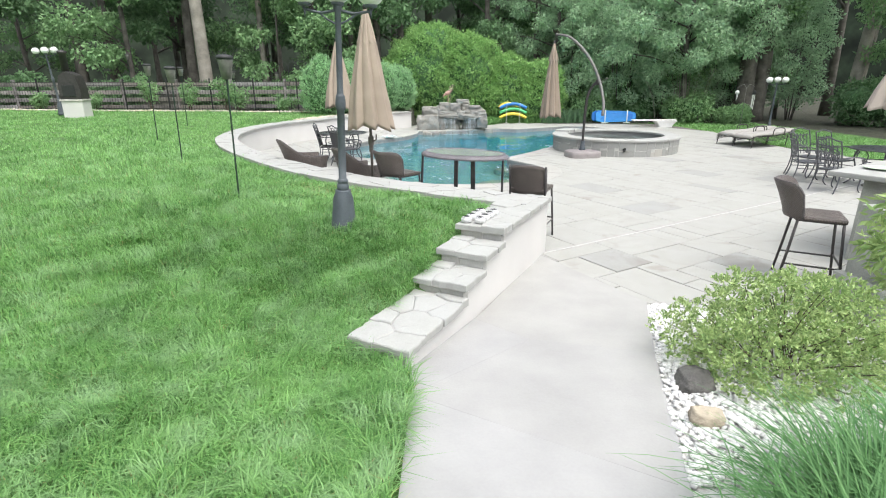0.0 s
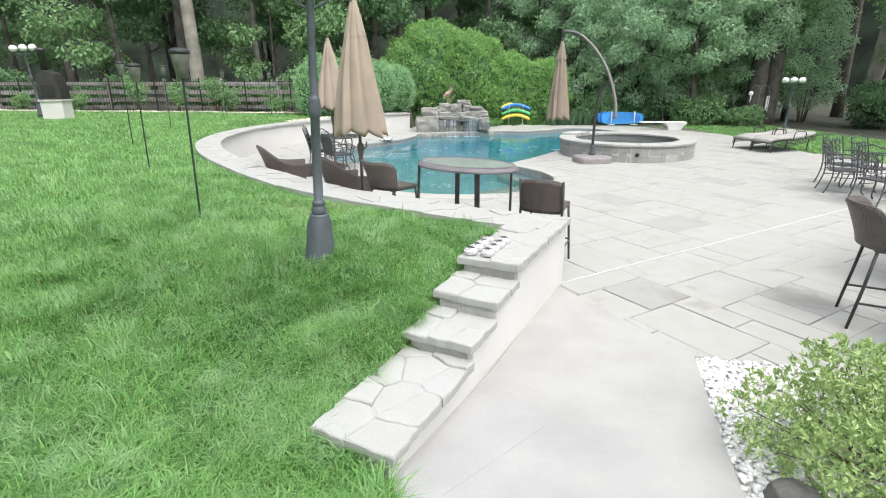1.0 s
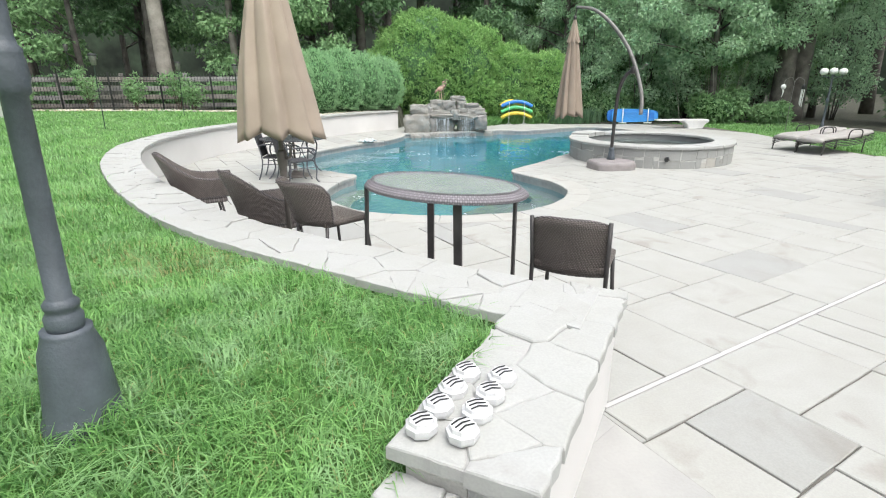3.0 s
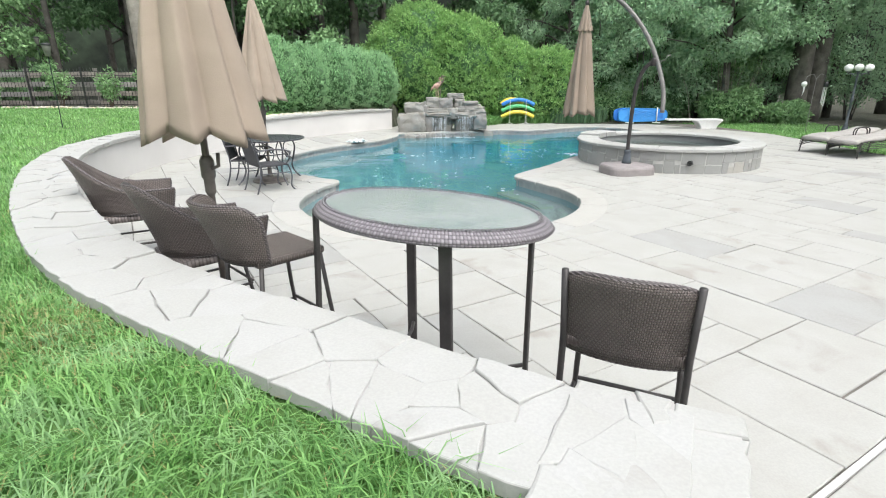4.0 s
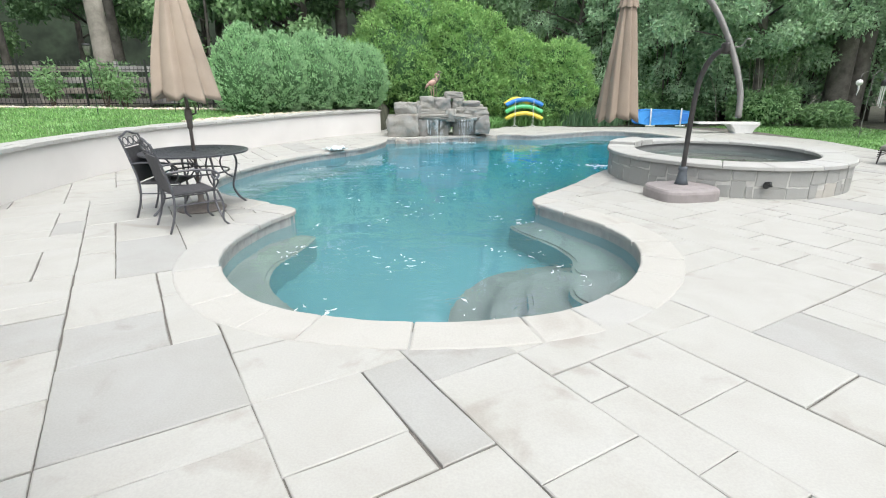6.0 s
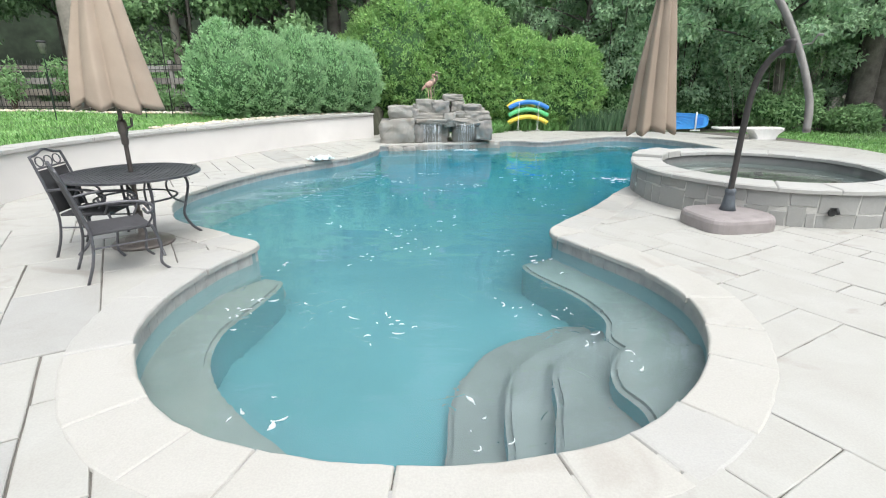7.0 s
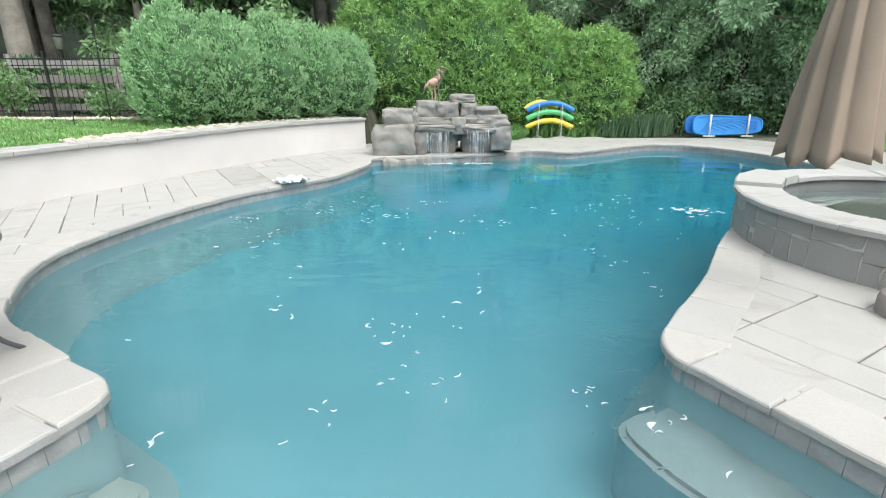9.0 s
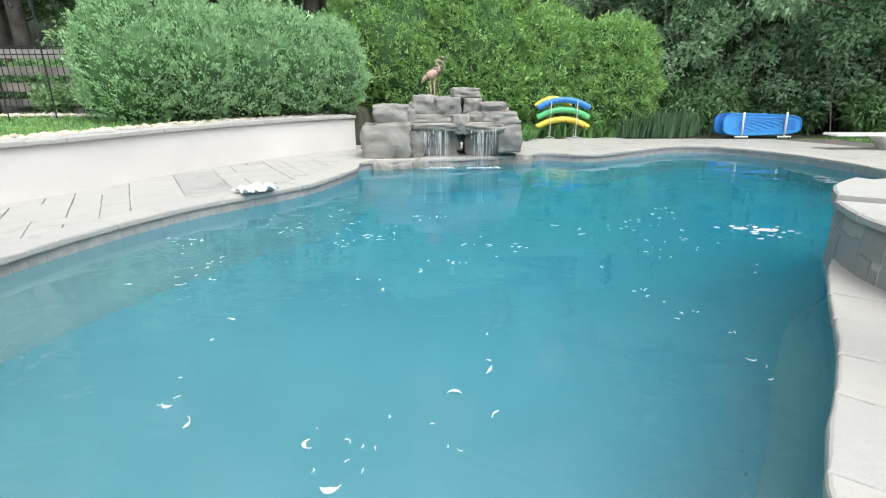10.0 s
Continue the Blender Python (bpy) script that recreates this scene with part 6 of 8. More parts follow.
def cast_chair(ornate):
    """Cast-aluminium armchair, facing +y: sling back, or a fretwork back."""
    t = thing("patio_chair", pose(0, 0, 0), "dark cast aluminium patio armchair with scrolled arms", "chair", "cast patio chairs")
    bm = bmesh.new()
    box(bm, (0, 0.02, 0.42), (0.46, 0.46, 0.03), bevel=0.012)
    part("seat", bm, M["castalu"] if ornate else M["sling"], t)
    for sx in (-1, 1):
        bm = bmesh.new()
        tube(bm, [tuple(p) for p in spline([(sx * 0.25, 0.24, 0.43), (sx * 0.255, 0.29, 0.25), (sx * 0.26, 0.27, 0.08), (sx * 0.265, 0.33, 0.0)], 5)], 0.013, 7)
        part("leg", bm, M["castalu"], t, smooth=True)
        bm = bmesh.new()
        tube(bm, [tuple(p) for p in spline([(sx * 0.23, -0.36, 0.98), (sx * 0.24, -0.29, 0.75), (sx * 0.24, -0.22, 0.43), (sx * 0.25, -0.24, 0.2), (sx * 0.255, -0.31, 0.0)], 5)], 0.013, 7)
        part("back_leg", bm, M["castalu"], t, smooth=True)
        bm = bmesh.new()
        tube(bm, [tuple(p) for p in spline([(sx * 0.24, -0.26, 0.66), (sx * 0.29, -0.05, 0.68), (sx * 0.30, 0.18, 0.66), (sx * 0.30, 0.27, 0.60), (sx * 0.30, 0.22, 0.55), (sx * 0.295, 0.19, 0.60)], 5)], 0.013, 7)
        tube(bm, [tuple(p) for p in spline([(sx * 0.295, 0.20, 0.64), (sx * 0.28, 0.26, 0.53), (sx * 0.25, 0.21, 0.43)], 4)], 0.010, 6)
        part("arm", bm, M["castalu"], t, smooth=True)
        bm = bmesh.new()
        tube(bm, [(sx * 0.25, -0.22, 0.30), (sx * 0.255, 0.27, 0.30)], 0.008, 6)
        part("stretcher", bm, M["castalu"], t)

    def bk(x, z):
        f = (z - 0.43) / 0.55
        return (x, -0.22 - 0.14 * f, z)
    bm = bmesh.new()
    if ornate:
        for k in range(5):
            x = -0.18 + 0.09 * k
            tube(bm, [bk(x, 0.46), bk(x * 0.9, 0.90)], 0.007, 5)
        for cx in (-0.11, 0.0, 0.11):
            for cz in (0.58, 0.70, 0.82):
                tube(bm, [bk(cx + 0.052 * math.cos(a), cz + 0.055 * math.sin(a)) for a in [2 * math.pi * i / 12 for i in range(13)]], 0.007, 5)
        part("fretwork_back", bm, M["castalu"], t)
    else:
        vs = [[bm.verts.new((*bk(x, z)[:1], bk(x, z)[1] + dy, z)) for x in (-0.225, 0, 0.225) for dy in (0,)] for z in (0.44, 0.62, 0.84) for dy in (0,)]
        for a, b in zip(vs, vs[1:]):
            for i in (0, 1):
                bm.faces.new((a[i], a[i + 1], b[i + 1], b[i]))
        r = bmesh.ops.solidify(bm, geom=bm.faces[:], thickness=0.012)
        part("sling_back", bm, M["sling"], t)
        bm = bmesh.new()
        for cx in (-0.13, 0.0, 0.13):
            tube(bm, [bk(cx + 0.055 * math.cos(a), 0.915 + 0.045 * math.sin(a)) for a in [2 * math.pi * i / 12 for i in range(13)]], 0.007, 5)
        part("scroll_crest", bm, M["castalu"], t)
    bm = bmesh.new()
    tube(bm, [tuple(p) for p in spline([bk(-0.23, 0.97), bk(-0.13, 0.985), bk(0, 1.02), bk(0.13, 0.985), bk(0.23, 0.97)], 5)], 0.013, 7)
    tube(bm, [bk(-0.235, 0.86), bk(0.235, 0.86)], 0.009, 6)
    part("top_rail", bm, M["castalu"], t, smooth=True)
    return t


dining_table(-2.67, 13.86, "round dark cast aluminium patio table with lattice top")
sling = cast_chair(False)
sling.matrix_world = pose(-2.44, 13.06, 0, 0, 0, -48)
copy_thing(sling, pose(-2.98, 13.66, 0, 0, 0, -85))
dining_table(8.75, 10.1, "round dark cast aluminium table set by the house")
fret = cast_chair(True)
fret["label"] = "dark cast aluminium armchair with ornate fretwork back"
fret.matrix_world = pose(7.55, 9.75, 0, 0, 0, -75)
for x, y, r in ((7.65, 10.75, -110), (8.4, 11.0, -160), (8.15, 11.45, -170)):
    copy_thing(fret, pose(x, y, 0, 0, 0, r))
closed_umbrella("patio_umbrella", 8.75, 10.1, 1.55, 3.0, 0.55, 0.03, "closed faded patio umbrella over the far cast table", 40, 9, base=0.27, canvas="canvas_pale")


# stone counter with a plate
def counter():
    t = thing("bar_counter", pose(5.25, 5.85, 0, 0, 0, 31), "stone-faced outdoor bar counter with pale stone top", "counter")
    bm = bmesh.new()
    box(bm, (0.35, -0.15, 0.49), (1.5, 0.62, 0.98), bevel=0.01)
    body = part("body", bm, M["stucco_grey"], t)
    bm = bmesh.new()
    box(bm, (0.30, -0.02, 1.01), (1.75, 0.98, 0.06), bevel=0.015)
    part("countertop", bm, M["cap"], t)
    # low end wall on a wider footing, beside the planting bed
    back = pose(5.25, 5.85, 0, 0, 0, 31).inverted()
    for name, x0, y1, z0, z1 in (("end_wall", 3.88, 4.60, 0.28, 0.96), ("footing", 3.80, 4.64, -0.15, 0.30)):
        bm = bmesh.new()
        box(bm, ((x0 + 5.4) / 2, (3.1 + y1) / 2, (z0 + z1) / 2), (5.4 - x0, y1 - 3.1, z1 - z0), bevel=0.012)
        bm.transform(back)
        part(name, bm, M["stucco_grey"], t)
    return t


M["stucco_grey"] = mat("grey_green_stone", (0.38, 0.39, 0.355), 0.9, 0.25, 3, 60, 0.4)
counter()
bm = bmesh.new()
lathe(bm, [(0.05, 0.0), (0.11, 0.004), (0.17, 0.022), (0.175, 0.026), (0.165, 0.024), (0.10, 0.010), (0.01, 0.008)], 32)
M["plate"] = mat("pale_green_ceramic", (0.48, 0.62, 0.46), 0.35, 0.06, 10, 60, 0.05)
pl = part("serving_plate", bm, M["plate"], smooth=True)
pl.location = (5.17, 6.0, 1.041)
tagged(pl, "pale green serving plate on the stone counter", "plate")


# loungers
def lounger():
    t = thing("sun_lounger", pose(0, 0, 0), "bronze metal sun lounger with pale striped cushion", "lounger", "sun loungers")
    bm = bmesh.new()
    line = [(0, -0.95, 0.30), (0, -0.6, 0.36), (0, 0.25, 0.37), (0, 0.95, 0.47)]
    c = spline(line, 6)
    rows = []
    for p in c:
        rows.append([bm.verts.new((sx * 0.31, p[1], p[2] + dz)) for sx, dz in ((-1, 0.0), (-1, 0.06), (-0.8, 0.085), (0, 0.09), (0.8, 0.085), (1, 0.06), (1, 0.0))])
    for a, b in zip(rows, rows[1:]):
        for i in range(6):
            bm.faces.new((a[i], a[i + 1], b[i + 1], b[i]))
        bm.faces.new((a[6], a[0], b[0], b[6]))
    bm.faces.new(rows[0])
    bm.faces.new(rows[-1][::-1])
    bm.faces.ensure_lookup_table()
    bmesh.ops.recalc_face_normals(bm, faces=bm.faces)
    cush = part("cushion", bm, M["cushion"], t, smooth=True)
    for sx in (-1, 1):
        bm = bmesh.new()
        for dz in (0.02, -0.02, -0.06, -0.10, -0.14):
            tube(bm, [(sx * 0.33, p[1], p[2] - 0.01 + dz) for p in c], 0.011, 6)
        part("side_rail", bm, M["bronze"], t)
        for y in (-0.85, 0.65):
            bm = bmesh.new()
            tube(bm, [(sx * 0.33, y, 0.36), (sx * 0.34, y - 0.05, 0.0)], 0.015, 7)
            part("leg", bm, M["bronze"], t)
        bm = bmesh.new()
        tube(bm, [tuple(p) for p in spline([(sx * 0.35, -0.05, 0.36), (sx * 0.36, -0.03, 0.56), (sx * 0.36, 0.2, 0.60), (sx * 0.36, 0.42, 0.56), (sx * 0.35, 0.45, 0.38)], 4)], 0.014, 7)
        part("arm", bm, M["bronze"], t, smooth=True)
    bm = bmesh.new()
    for k in range(9):
        p = c[2 * k]
        tube(bm, [(-0.33, p[1], p[2] - 0.02), (0.33, p[1], p[2] - 0.02)], 0.009, 5)
    part("slats", bm, M["bronze"], t)
    return t


M["cushion"] = mat("pale_cushion", (0.36, 0.345, 0.32), 0.9, 0.12, 6, 160, 0.2, coords="object")
lg = lounger()
lg.matrix_world = pose(10.25, 17.60, 0, 0, 0, -69)
copy_thing(lg, pose(10.38, 16.85, 0, 0, 0, -69))

# ---- garden lamps ----
M["globe"] = mat("white_globe", (0.80, 0.80, 0.78), 0.35, 0.03, 4, 40, 0.0)


def lamp_post(x, y, z, turn, label, tilt=0.0):
    """Turned iron post with three white globes on a cross arm."""
    t = thing("street_lamp", pose(x, y, z, 0, tilt, turn), label, "lamp", "globe lamps")
    bm = bmesh.new()
    lathe(bm, [(0.135, -0.05), (0.135, 0.03), (0.125, 0.045), (0.118, 0.10), (0.10, 0.30), (0.082, 0.355), (0.078, 0.37), (0.078, 0.385)], 28)
    part("base", bm, M["lamp_iron"], t, smooth=True)
    bm = bmesh.new()
    slim = 0.84
    lathe(bm, [(r * slim, z) for r, z in [(0.066, 0.38), (0.07, 0.40), (0.072, 0.43), (0.062, 0.445), (0.058, 0.455), (0.064, 0.465), (0.066, 0.48), (0.052, 0.495), (0.046, 0.50),
               (0.043, 1.16), (0.054, 1.17), (0.056, 1.19), (0.060, 1.22), (0.057, 1.26), (0.052, 1.28), (0.054, 1.295), (0.042, 1.305), (0.036, 1.33), (0.032, 2.02), (0.046, 2.04), (0.048, 2.09), (0.034, 2.12)]], 24)
    part("shaft", bm, M["lamp_iron"], t, smooth=True)
    for k, (gx_, gz_) in enumerate(((-0.30, 2.20), (0.0, 2.21), (0.30, 2.20))):
        bm = bmesh.new()
        if gx_:
            tube(bm, [tuple(p) for p in spline([(0, 0, 2.05), (gx_ * 0.5, 0, 2.02), (gx_, 0, 2.05), (gx_, 0, gz_ - 0.11)], 5)], 0.013, 7)
            tube(bm, [tuple(p) for p in spline([(0, 0, 1.92), (gx_ * 0.3, 0, 1.96), (gx_ * 0.6, 0, 2.025)], 4)], 0.009, 6)
            tube(bm, [(gx_, 0, 2.05), (gx_, 0, 1.98)], [0.014, 0.004], 6)
        else:
            tube(bm, [(0, 0, 2.09), (0, 0, gz_ - 0.10)], 0.02, 8)
        lathe(bm, [(0.02, gz_ - 0.135), (0.055, gz_ - 0.125), (0.06, gz_ - 0.105), (0.05, gz_ - 0.10)], 14, (gx_, 0, 0))
        arm = part("arm", bm, M["lamp_iron"], t, smooth=True)
        bm = bmesh.new()
        bmesh.ops.create_uvsphere(bm, u_segments=24, v_segments=14, radius=0.125, matrix=Matrix.Translation((gx_, 0, gz_)) @ Matrix.Diagonal((1, 1, 0.92, 1)))
        part("globe", bm, M["globe"], arm, smooth=True)
    return t


lp = lamp_post(-1.0, 5.10, 0.62, 0, "dark slate iron lamp post with white globes on the lawn", 2.0)
q = copy_thing(lp, pose(-14.15, 19.6, 0.93, 0, -3, 10))
q["label"] = "iron lamp post with three white globes near the fence"
q = copy_thing(lp, pose(13.62, 21.9, -0.16, 0, 0, -8))
q["label"] = "iron lamp post with three white globes by the loungers"


def torch(x, y, h, s, label="grey metal garden lantern on a thin black stake"):
    t = thing("garden_lantern", pose(x, y, float(lawn_z(x, y)), 0, 1.5, 0), label, "lantern", "lawn lanterns")
    bm = bmesh.new()
    tube(bm, [(0, 0, -0.1), (0, 0, h - 0.25 * s)], 0.0105, 8)
    part("stake", bm, M["stake"], t)
    bm = bmesh.new()
    lathe(bm, [(0.035 * s, h - 0.26 * s), (0.05 * s, h - 0.255 * s), (0.082 * s, h - 0.06 * s), (0.084 * s, h - 0.05 * s), (0.05 * s, h - 0.045 * s)], 18)
    part("body", bm, M["lantern"], t, smooth=True)
    bm = bmesh.new()
    lathe(bm, [(0.088 * s, h - 0.05 * s), (0.092 * s, h - 0.035 * s), (0.088 * s, h - 0.015 * s), (0.06 * s, h), (0.01, h + 0.006)], 18)
    part("lid", bm, M["black"], t, smooth=True)
    return t


M["stake"] = mat("dark_green_stake", (0.02, 0.045, 0.03), 0.5, 0.2, 10, 80, 0.1)
for x, y, h in ((-2.44, 6.05, 1.64), (-4.45, 8.78, 1.58), (-6.75, 12.3, 1.72), (-7.9, 16.2, 1.72), (-7.9, 20.2, 1.64), (-14.5, 24.9, 2.4)):
    torch(x, y, h, 1.0)

# ---- fence ----
fence = thing("fence", pose(0, 0, 0.82), "weathered grey board fence with black metal pickets in front", "fence")


def shared(name, me, parent, m):
    ob = new(name, me)
    ob.parent = parent
    ob.matrix_basis = m
    return ob


bm = bmesh.new()
box(bm, (0, 0, 0.66), (0.11, 0.11, 1.36), bevel=0.012)
post = finish("post", bm, M["fence_wood"])
bm = bmesh.new()
box(bm, (0, 0, 0), (2.40, 0.025, 0.17), bevel=0.006)
board = finish("board", bm, M["fence_wood"])
for i in range(8):
    x = -24.0 + 2.42 * i
    shared("post", post, fence, pose(x, 23.9, 0, 0, rnd.uniform(-1.5, 1.5), 0))
    for z in (0.16, 0.47, 0.79, 1.12):
        shared("board", board, fence, pose(x + 1.21, 23.84, z + rnd.uniform(-0.015, 0.015), 0, rnd.uniform(-0.5, 0.5), 0))
bm = bmesh.new()
tube(bm, [(0, 0, 0), (0, 0, 1.30), (0, 0, 1.34)], [0.008, 0.008, 0.001], 5)
picket = finish("picket", bm, M["black"])
bm = bmesh.new()
box(bm, (0, 0, 0.68), (0.05, 0.05, 1.38), bevel=0.006)
mpost = finish("metal_post", bm, M["black"])
x = -19.6
k = 0
while x < -5.9:
    if k % 16 == 0:
        shared("metal_post", mpost, fence, pose(x, 23.35, 0))
    else:
        shared("picket", picket, fence, pose(x, 23.35, 0))
    x += 0.118
    k += 1
bm = bmesh.new()
for z in (0.12, 1.08, 1.22):
    box(bm, (-12.75, 23.35, z), (13.7, 0.025, 0.022))
part("metal_rail", bm, M["black"], fence)


# pebble edging along the bed, and against the wall's top
def pebbles(name, pts, size, material, label):
    V, F = [], []
    ico = bmesh.new()
    bmesh.ops.create_icosphere(ico, subdivisions=1, radius=1.0)
    base = np.array([v.co[:] for v in ico.verts])
    faces = [tuple(v.index for v in f.verts) for f in ico.faces]
    ico.free()
    for x, y, z in pts:
        s = size * rnd.uniform(0.6, 1.35)
        a = rnd.uniform(0, 6.28)
        sc = np.array((s * rnd.uniform(0.9, 1.5), s * rnd.uniform(0.75, 1.1), s * rnd.uniform(0.5, 0.8)))
        p = base * sc * nr.uniform(0.86, 1.12, (len(base), 1))
        c, q = math.cos(a), math.sin(a)
        p = np.stack([p[:, 0] * c - p[:, 1] * q + x, p[:, 0] * q + p[:, 1] * c + y, p[:, 2] + z], 1)
        k = len(V)
        V += [tuple(v) for v in p.tolist()]
        F += [tuple(i + k for i in f) for f in faces]
    ob = raw(name, V, F, material, smooth=True)
    return tagged(ob, label, "pebbles", kind="stuff")


pts = []
for i in range(900):
    x = rnd.uniform(-19.5, -5.6)
    y = 22.65 + rnd.uniform(-0.12, 0.12) + 0.15 * math.sin(x)
    pts.append((x, y, float(lawn_z(x, y)) + 0.03))
for i in range(500):
    u = rnd.uniform(strip_len * 0.72, strip_len * 0.99)
    x, y = wall_at(u, WALL_W + rnd.uniform(0.08, 0.5))
    pts.append((x, y, float(lawn_z(x, y)) + 0.035))
pebbles("pebble_edging", pts, 0.05, M["cream_pebble"], "cream pebbles edging the planting beds")

# plants in front of the fence
for x, h, r in ((-12.7, 1.5, 0.5), (-11.0, 1.2, 0.35), (-9.4, 1.3, 0.55), (-8.9, 0.9, 0.5), (-6.9, 0.55, 0.6), (-15.2, 0.7, 0.4), (-17.5, 0.8, 0.4)):
    z = 0.83
    t = thing("bed_plant", pose(x, 23.05, z), "leggy green garden plant in the bed along the fence", "plant", "bed plants")
    bm = bmesh.new()
    tips = []
    for k in range(7):
        a = k * 0.9 + x
        e = V3((math.cos(a) * r * rnd.uniform(0.3, 0.9), math.sin(a) * r * 0.5, h * rnd.uniform(0.5, 1.0)))
        tube(bm, [(0.03 * math.cos(a), 0.03 * math.sin(a), -0.05), tuple(e * 0.5 + V3((0, 0, 0.1))), tuple(e)], [0.012, 0.009, 0.004], 5)
        tips += [(e.x, e.y, e.z, 0.2, 0.17, 0.18), (e.x * 0.6, e.y * 0.6, e.z * 0.62, 0.16, 0.14, 0.2)]
    part("stems", bm, M["twig"], t)
    p, nn = lumps(tips, 700, 0.1)
    new("leaves", leaf_mesh("leaves", p, nn, 0.12, 0.05, M["forest_b"], 0.6, 0.1)).parent = t


# ---- outdoor oven on a plinth ----
ov = thing("outdoor_oven", pose(-13.2, 19.1, 0.84, 0, 0, 12), "dark metal outdoor oven with flue on a white plinth", "oven")
bm = bmesh.new()
box(bm, (0, 0, 0.27), (0.66, 0.70, 0.60), bevel=0.015)
part("plinth", bm, M["stucco"], ov, "off-white rendered plinth")
bm = bmesh.new()
box(bm, (0, 0, 0.60), (0.74, 0.78, 0.06), bevel=0.01)
part("slab", bm, M["block"], ov)
bm = bmesh.new()
prof = [(-0.34, 0.63), (0.34, 0.63), (0.34, 1.02), (0.24, 1.45), (-0.05, 1.58), (-0.28, 1.42), (-0.34, 1.05)]
f0 = [bm.verts.new((x, -0.33, z)) for x, z in prof]
f1 = [bm.verts.new((x, 0.33, z)) for x, z in prof]
bm.faces.new(f0)
bm.faces.new(f1[::-1])
for i in range(len(prof)):
    j = (i + 1) % len(prof)
    bm.faces.new((f0[j], f0[i], f1[i], f1[j]))
bmesh.ops.bevel(bm, geom=bm.edges[:], offset=0.02, segments=2, affect="EDGES")
part("firebox", bm, M["bronze"], ov)
bm = bmesh.new()
box(bm, (-0.02, -0.345, 0.92), (0.40, 0.03, 0.38), bevel=0.012)
part("door", bm, M["black"], ov)
bm = bmesh.new()
lathe(bm, [(0.11, 1.5), (0.11, 2.15), (0.15, 2.17), (0.15, 2.24), (0.02, 2.28)], 18, (-0.12, 0, 0))
part("flue", bm, M["bronze"], ov, smooth=True)

# ---- across the pool ----
def plastic(name, col):
    return mat(name, col, 0.38, 0.06, 6, 60, 0.04)


M["blue"], M["green"], M["yellow"], M["white"] = plastic("blue_plastic", (0.03, 0.20, 0.62)), plastic("green_foam", (0.10, 0.50, 0.20)), plastic("yellow_foam", (0.78, 0.60, 0.08)), plastic("white_plastic", (0.74, 0.74, 0.72))
M["sky_blue"] = plastic("sky_blue_plastic", (0.05, 0.30, 0.72))
rack = thing("float_rack", pose(3.50, 26.45, 0), "thin white wire rack for pool floats on the deck", "rack")
for x in (-0.33, 0.33):
    bm = bmesh.new()
    tube(bm, [tuple(p) for p in spline([(x - 0.12, -0.05, 0.0), (x, -0.10, 0.05), (x + 0.12, -0.05, 0.0)], 4)], 0.010, 6)
    tube(bm, [(x, -0.10, 0.04), (x, -0.10, 0.92)], 0.010, 6)
    tube(bm, [(x, 0.12, 0.0), (x, 0.12, 0.92)], 0.010, 6)
    for z in (0.22, 0.46, 0.72):
        tube(bm, [(x, -0.10, z), (x, 0.12, z)], 0.008, 6)
    part("upright", bm, M["white"], rack)


def noodle(z, col, label, dy=0.0, x0=-0.66, x1=0.66, sag=0.20, r=0.075):
    bm = bmesh.new()
    n = 64
    pts_ = []
    rr = []
    for i in range(n + 1):
        f = i / n
        pts_.append((x0 + (x1 - x0) * f, dy, z + sag * (1 - (2 * f - 1) ** 2) - 0.05))
        rr.append(r * (1 + 0.07 * math.sin(f * 2 * math.pi * 24)))
    tube(bm, pts_, rr, 12)
    ob = part("pool_float", bm, M[col], smooth=True)
    ob.location = (3.50, 26.45, 0)
    tagged(ob, label, "pool float", "stacked pool floats")


noodle(0.32, "yellow", "yellow ribbed foam pool float on the wire rack")
noodle(0.56, "green", "green ribbed foam pool float on the wire rack")
noodle(0.80, "blue", "blue ribbed foam pool float on the wire rack")
noodle(0.82, "yellow", "pale yellow foam pool float behind the blue one", 0.17, -0.68, 0.2)


def kayak_board(x, y, col, label):
    """A moulded floating board standing on edge: rounded outline, raised rim, ribs."""
    t = thing("floating_board", pose(x, y, 0.32, -8, 0, 0), label, "pool float", "floating boards")
    bm = bmesh.new()
    rings = []
    for k, d in ((1.0, 0.0), (1.0, 0.05), (0.96, 0.07), (0.90, 0.07), (0.87, 0.045)):
        ring = []
        for i in range(56):
            a = 2 * math.pi * i / 56
            c, s = math.cos(a), math.sin(a)
            u = 1.02 * math.copysign(abs(c) ** 0.45, c)
            w = 0.275 * math.copysign(abs(s) ** 0.5, s) * (1 - 0.10 * (u / 1.02))
            ring.append(bm.verts.new((u - (1 - k) * 0.35 * u, -d, w * (1 - (1 - k) * 1.2))))
        rings.append(ring)
    for a, b in zip(rings, rings[1:]):
        for i in range(56):
            bm.faces.new((a[i], a[(i + 1) % 56], b[(i + 1) % 56], b[i]))
    bm.faces.new(rings[0][::-1])
    bm.faces.new(rings[-1])
    part("hull", bm, M[col], t, smooth=False)
    bm = bmesh.new()
    for k in range(7):
        a = -0.62 + 0.17 * k
        tube(bm, [tuple(p) for p in spline([(-0.75 + 0.04 * k, -0.05, -0.15 + 0.05 * k), (a, -0.052, -0.02 + 0.03 * k), (a + 0.45, -0.05, -0.17 + 0.03 * k)], 5)], 0.014, 6)
    part("ribs", bm, M["sky_blue"], t, smooth=True)
    bm = bmesh.new()
    box(bm, (0.70, -0.05, 0.0), (0.30, 0.03, 0.26), bevel=0.012)
    part("seat_pad", bm, M["blue"], t)


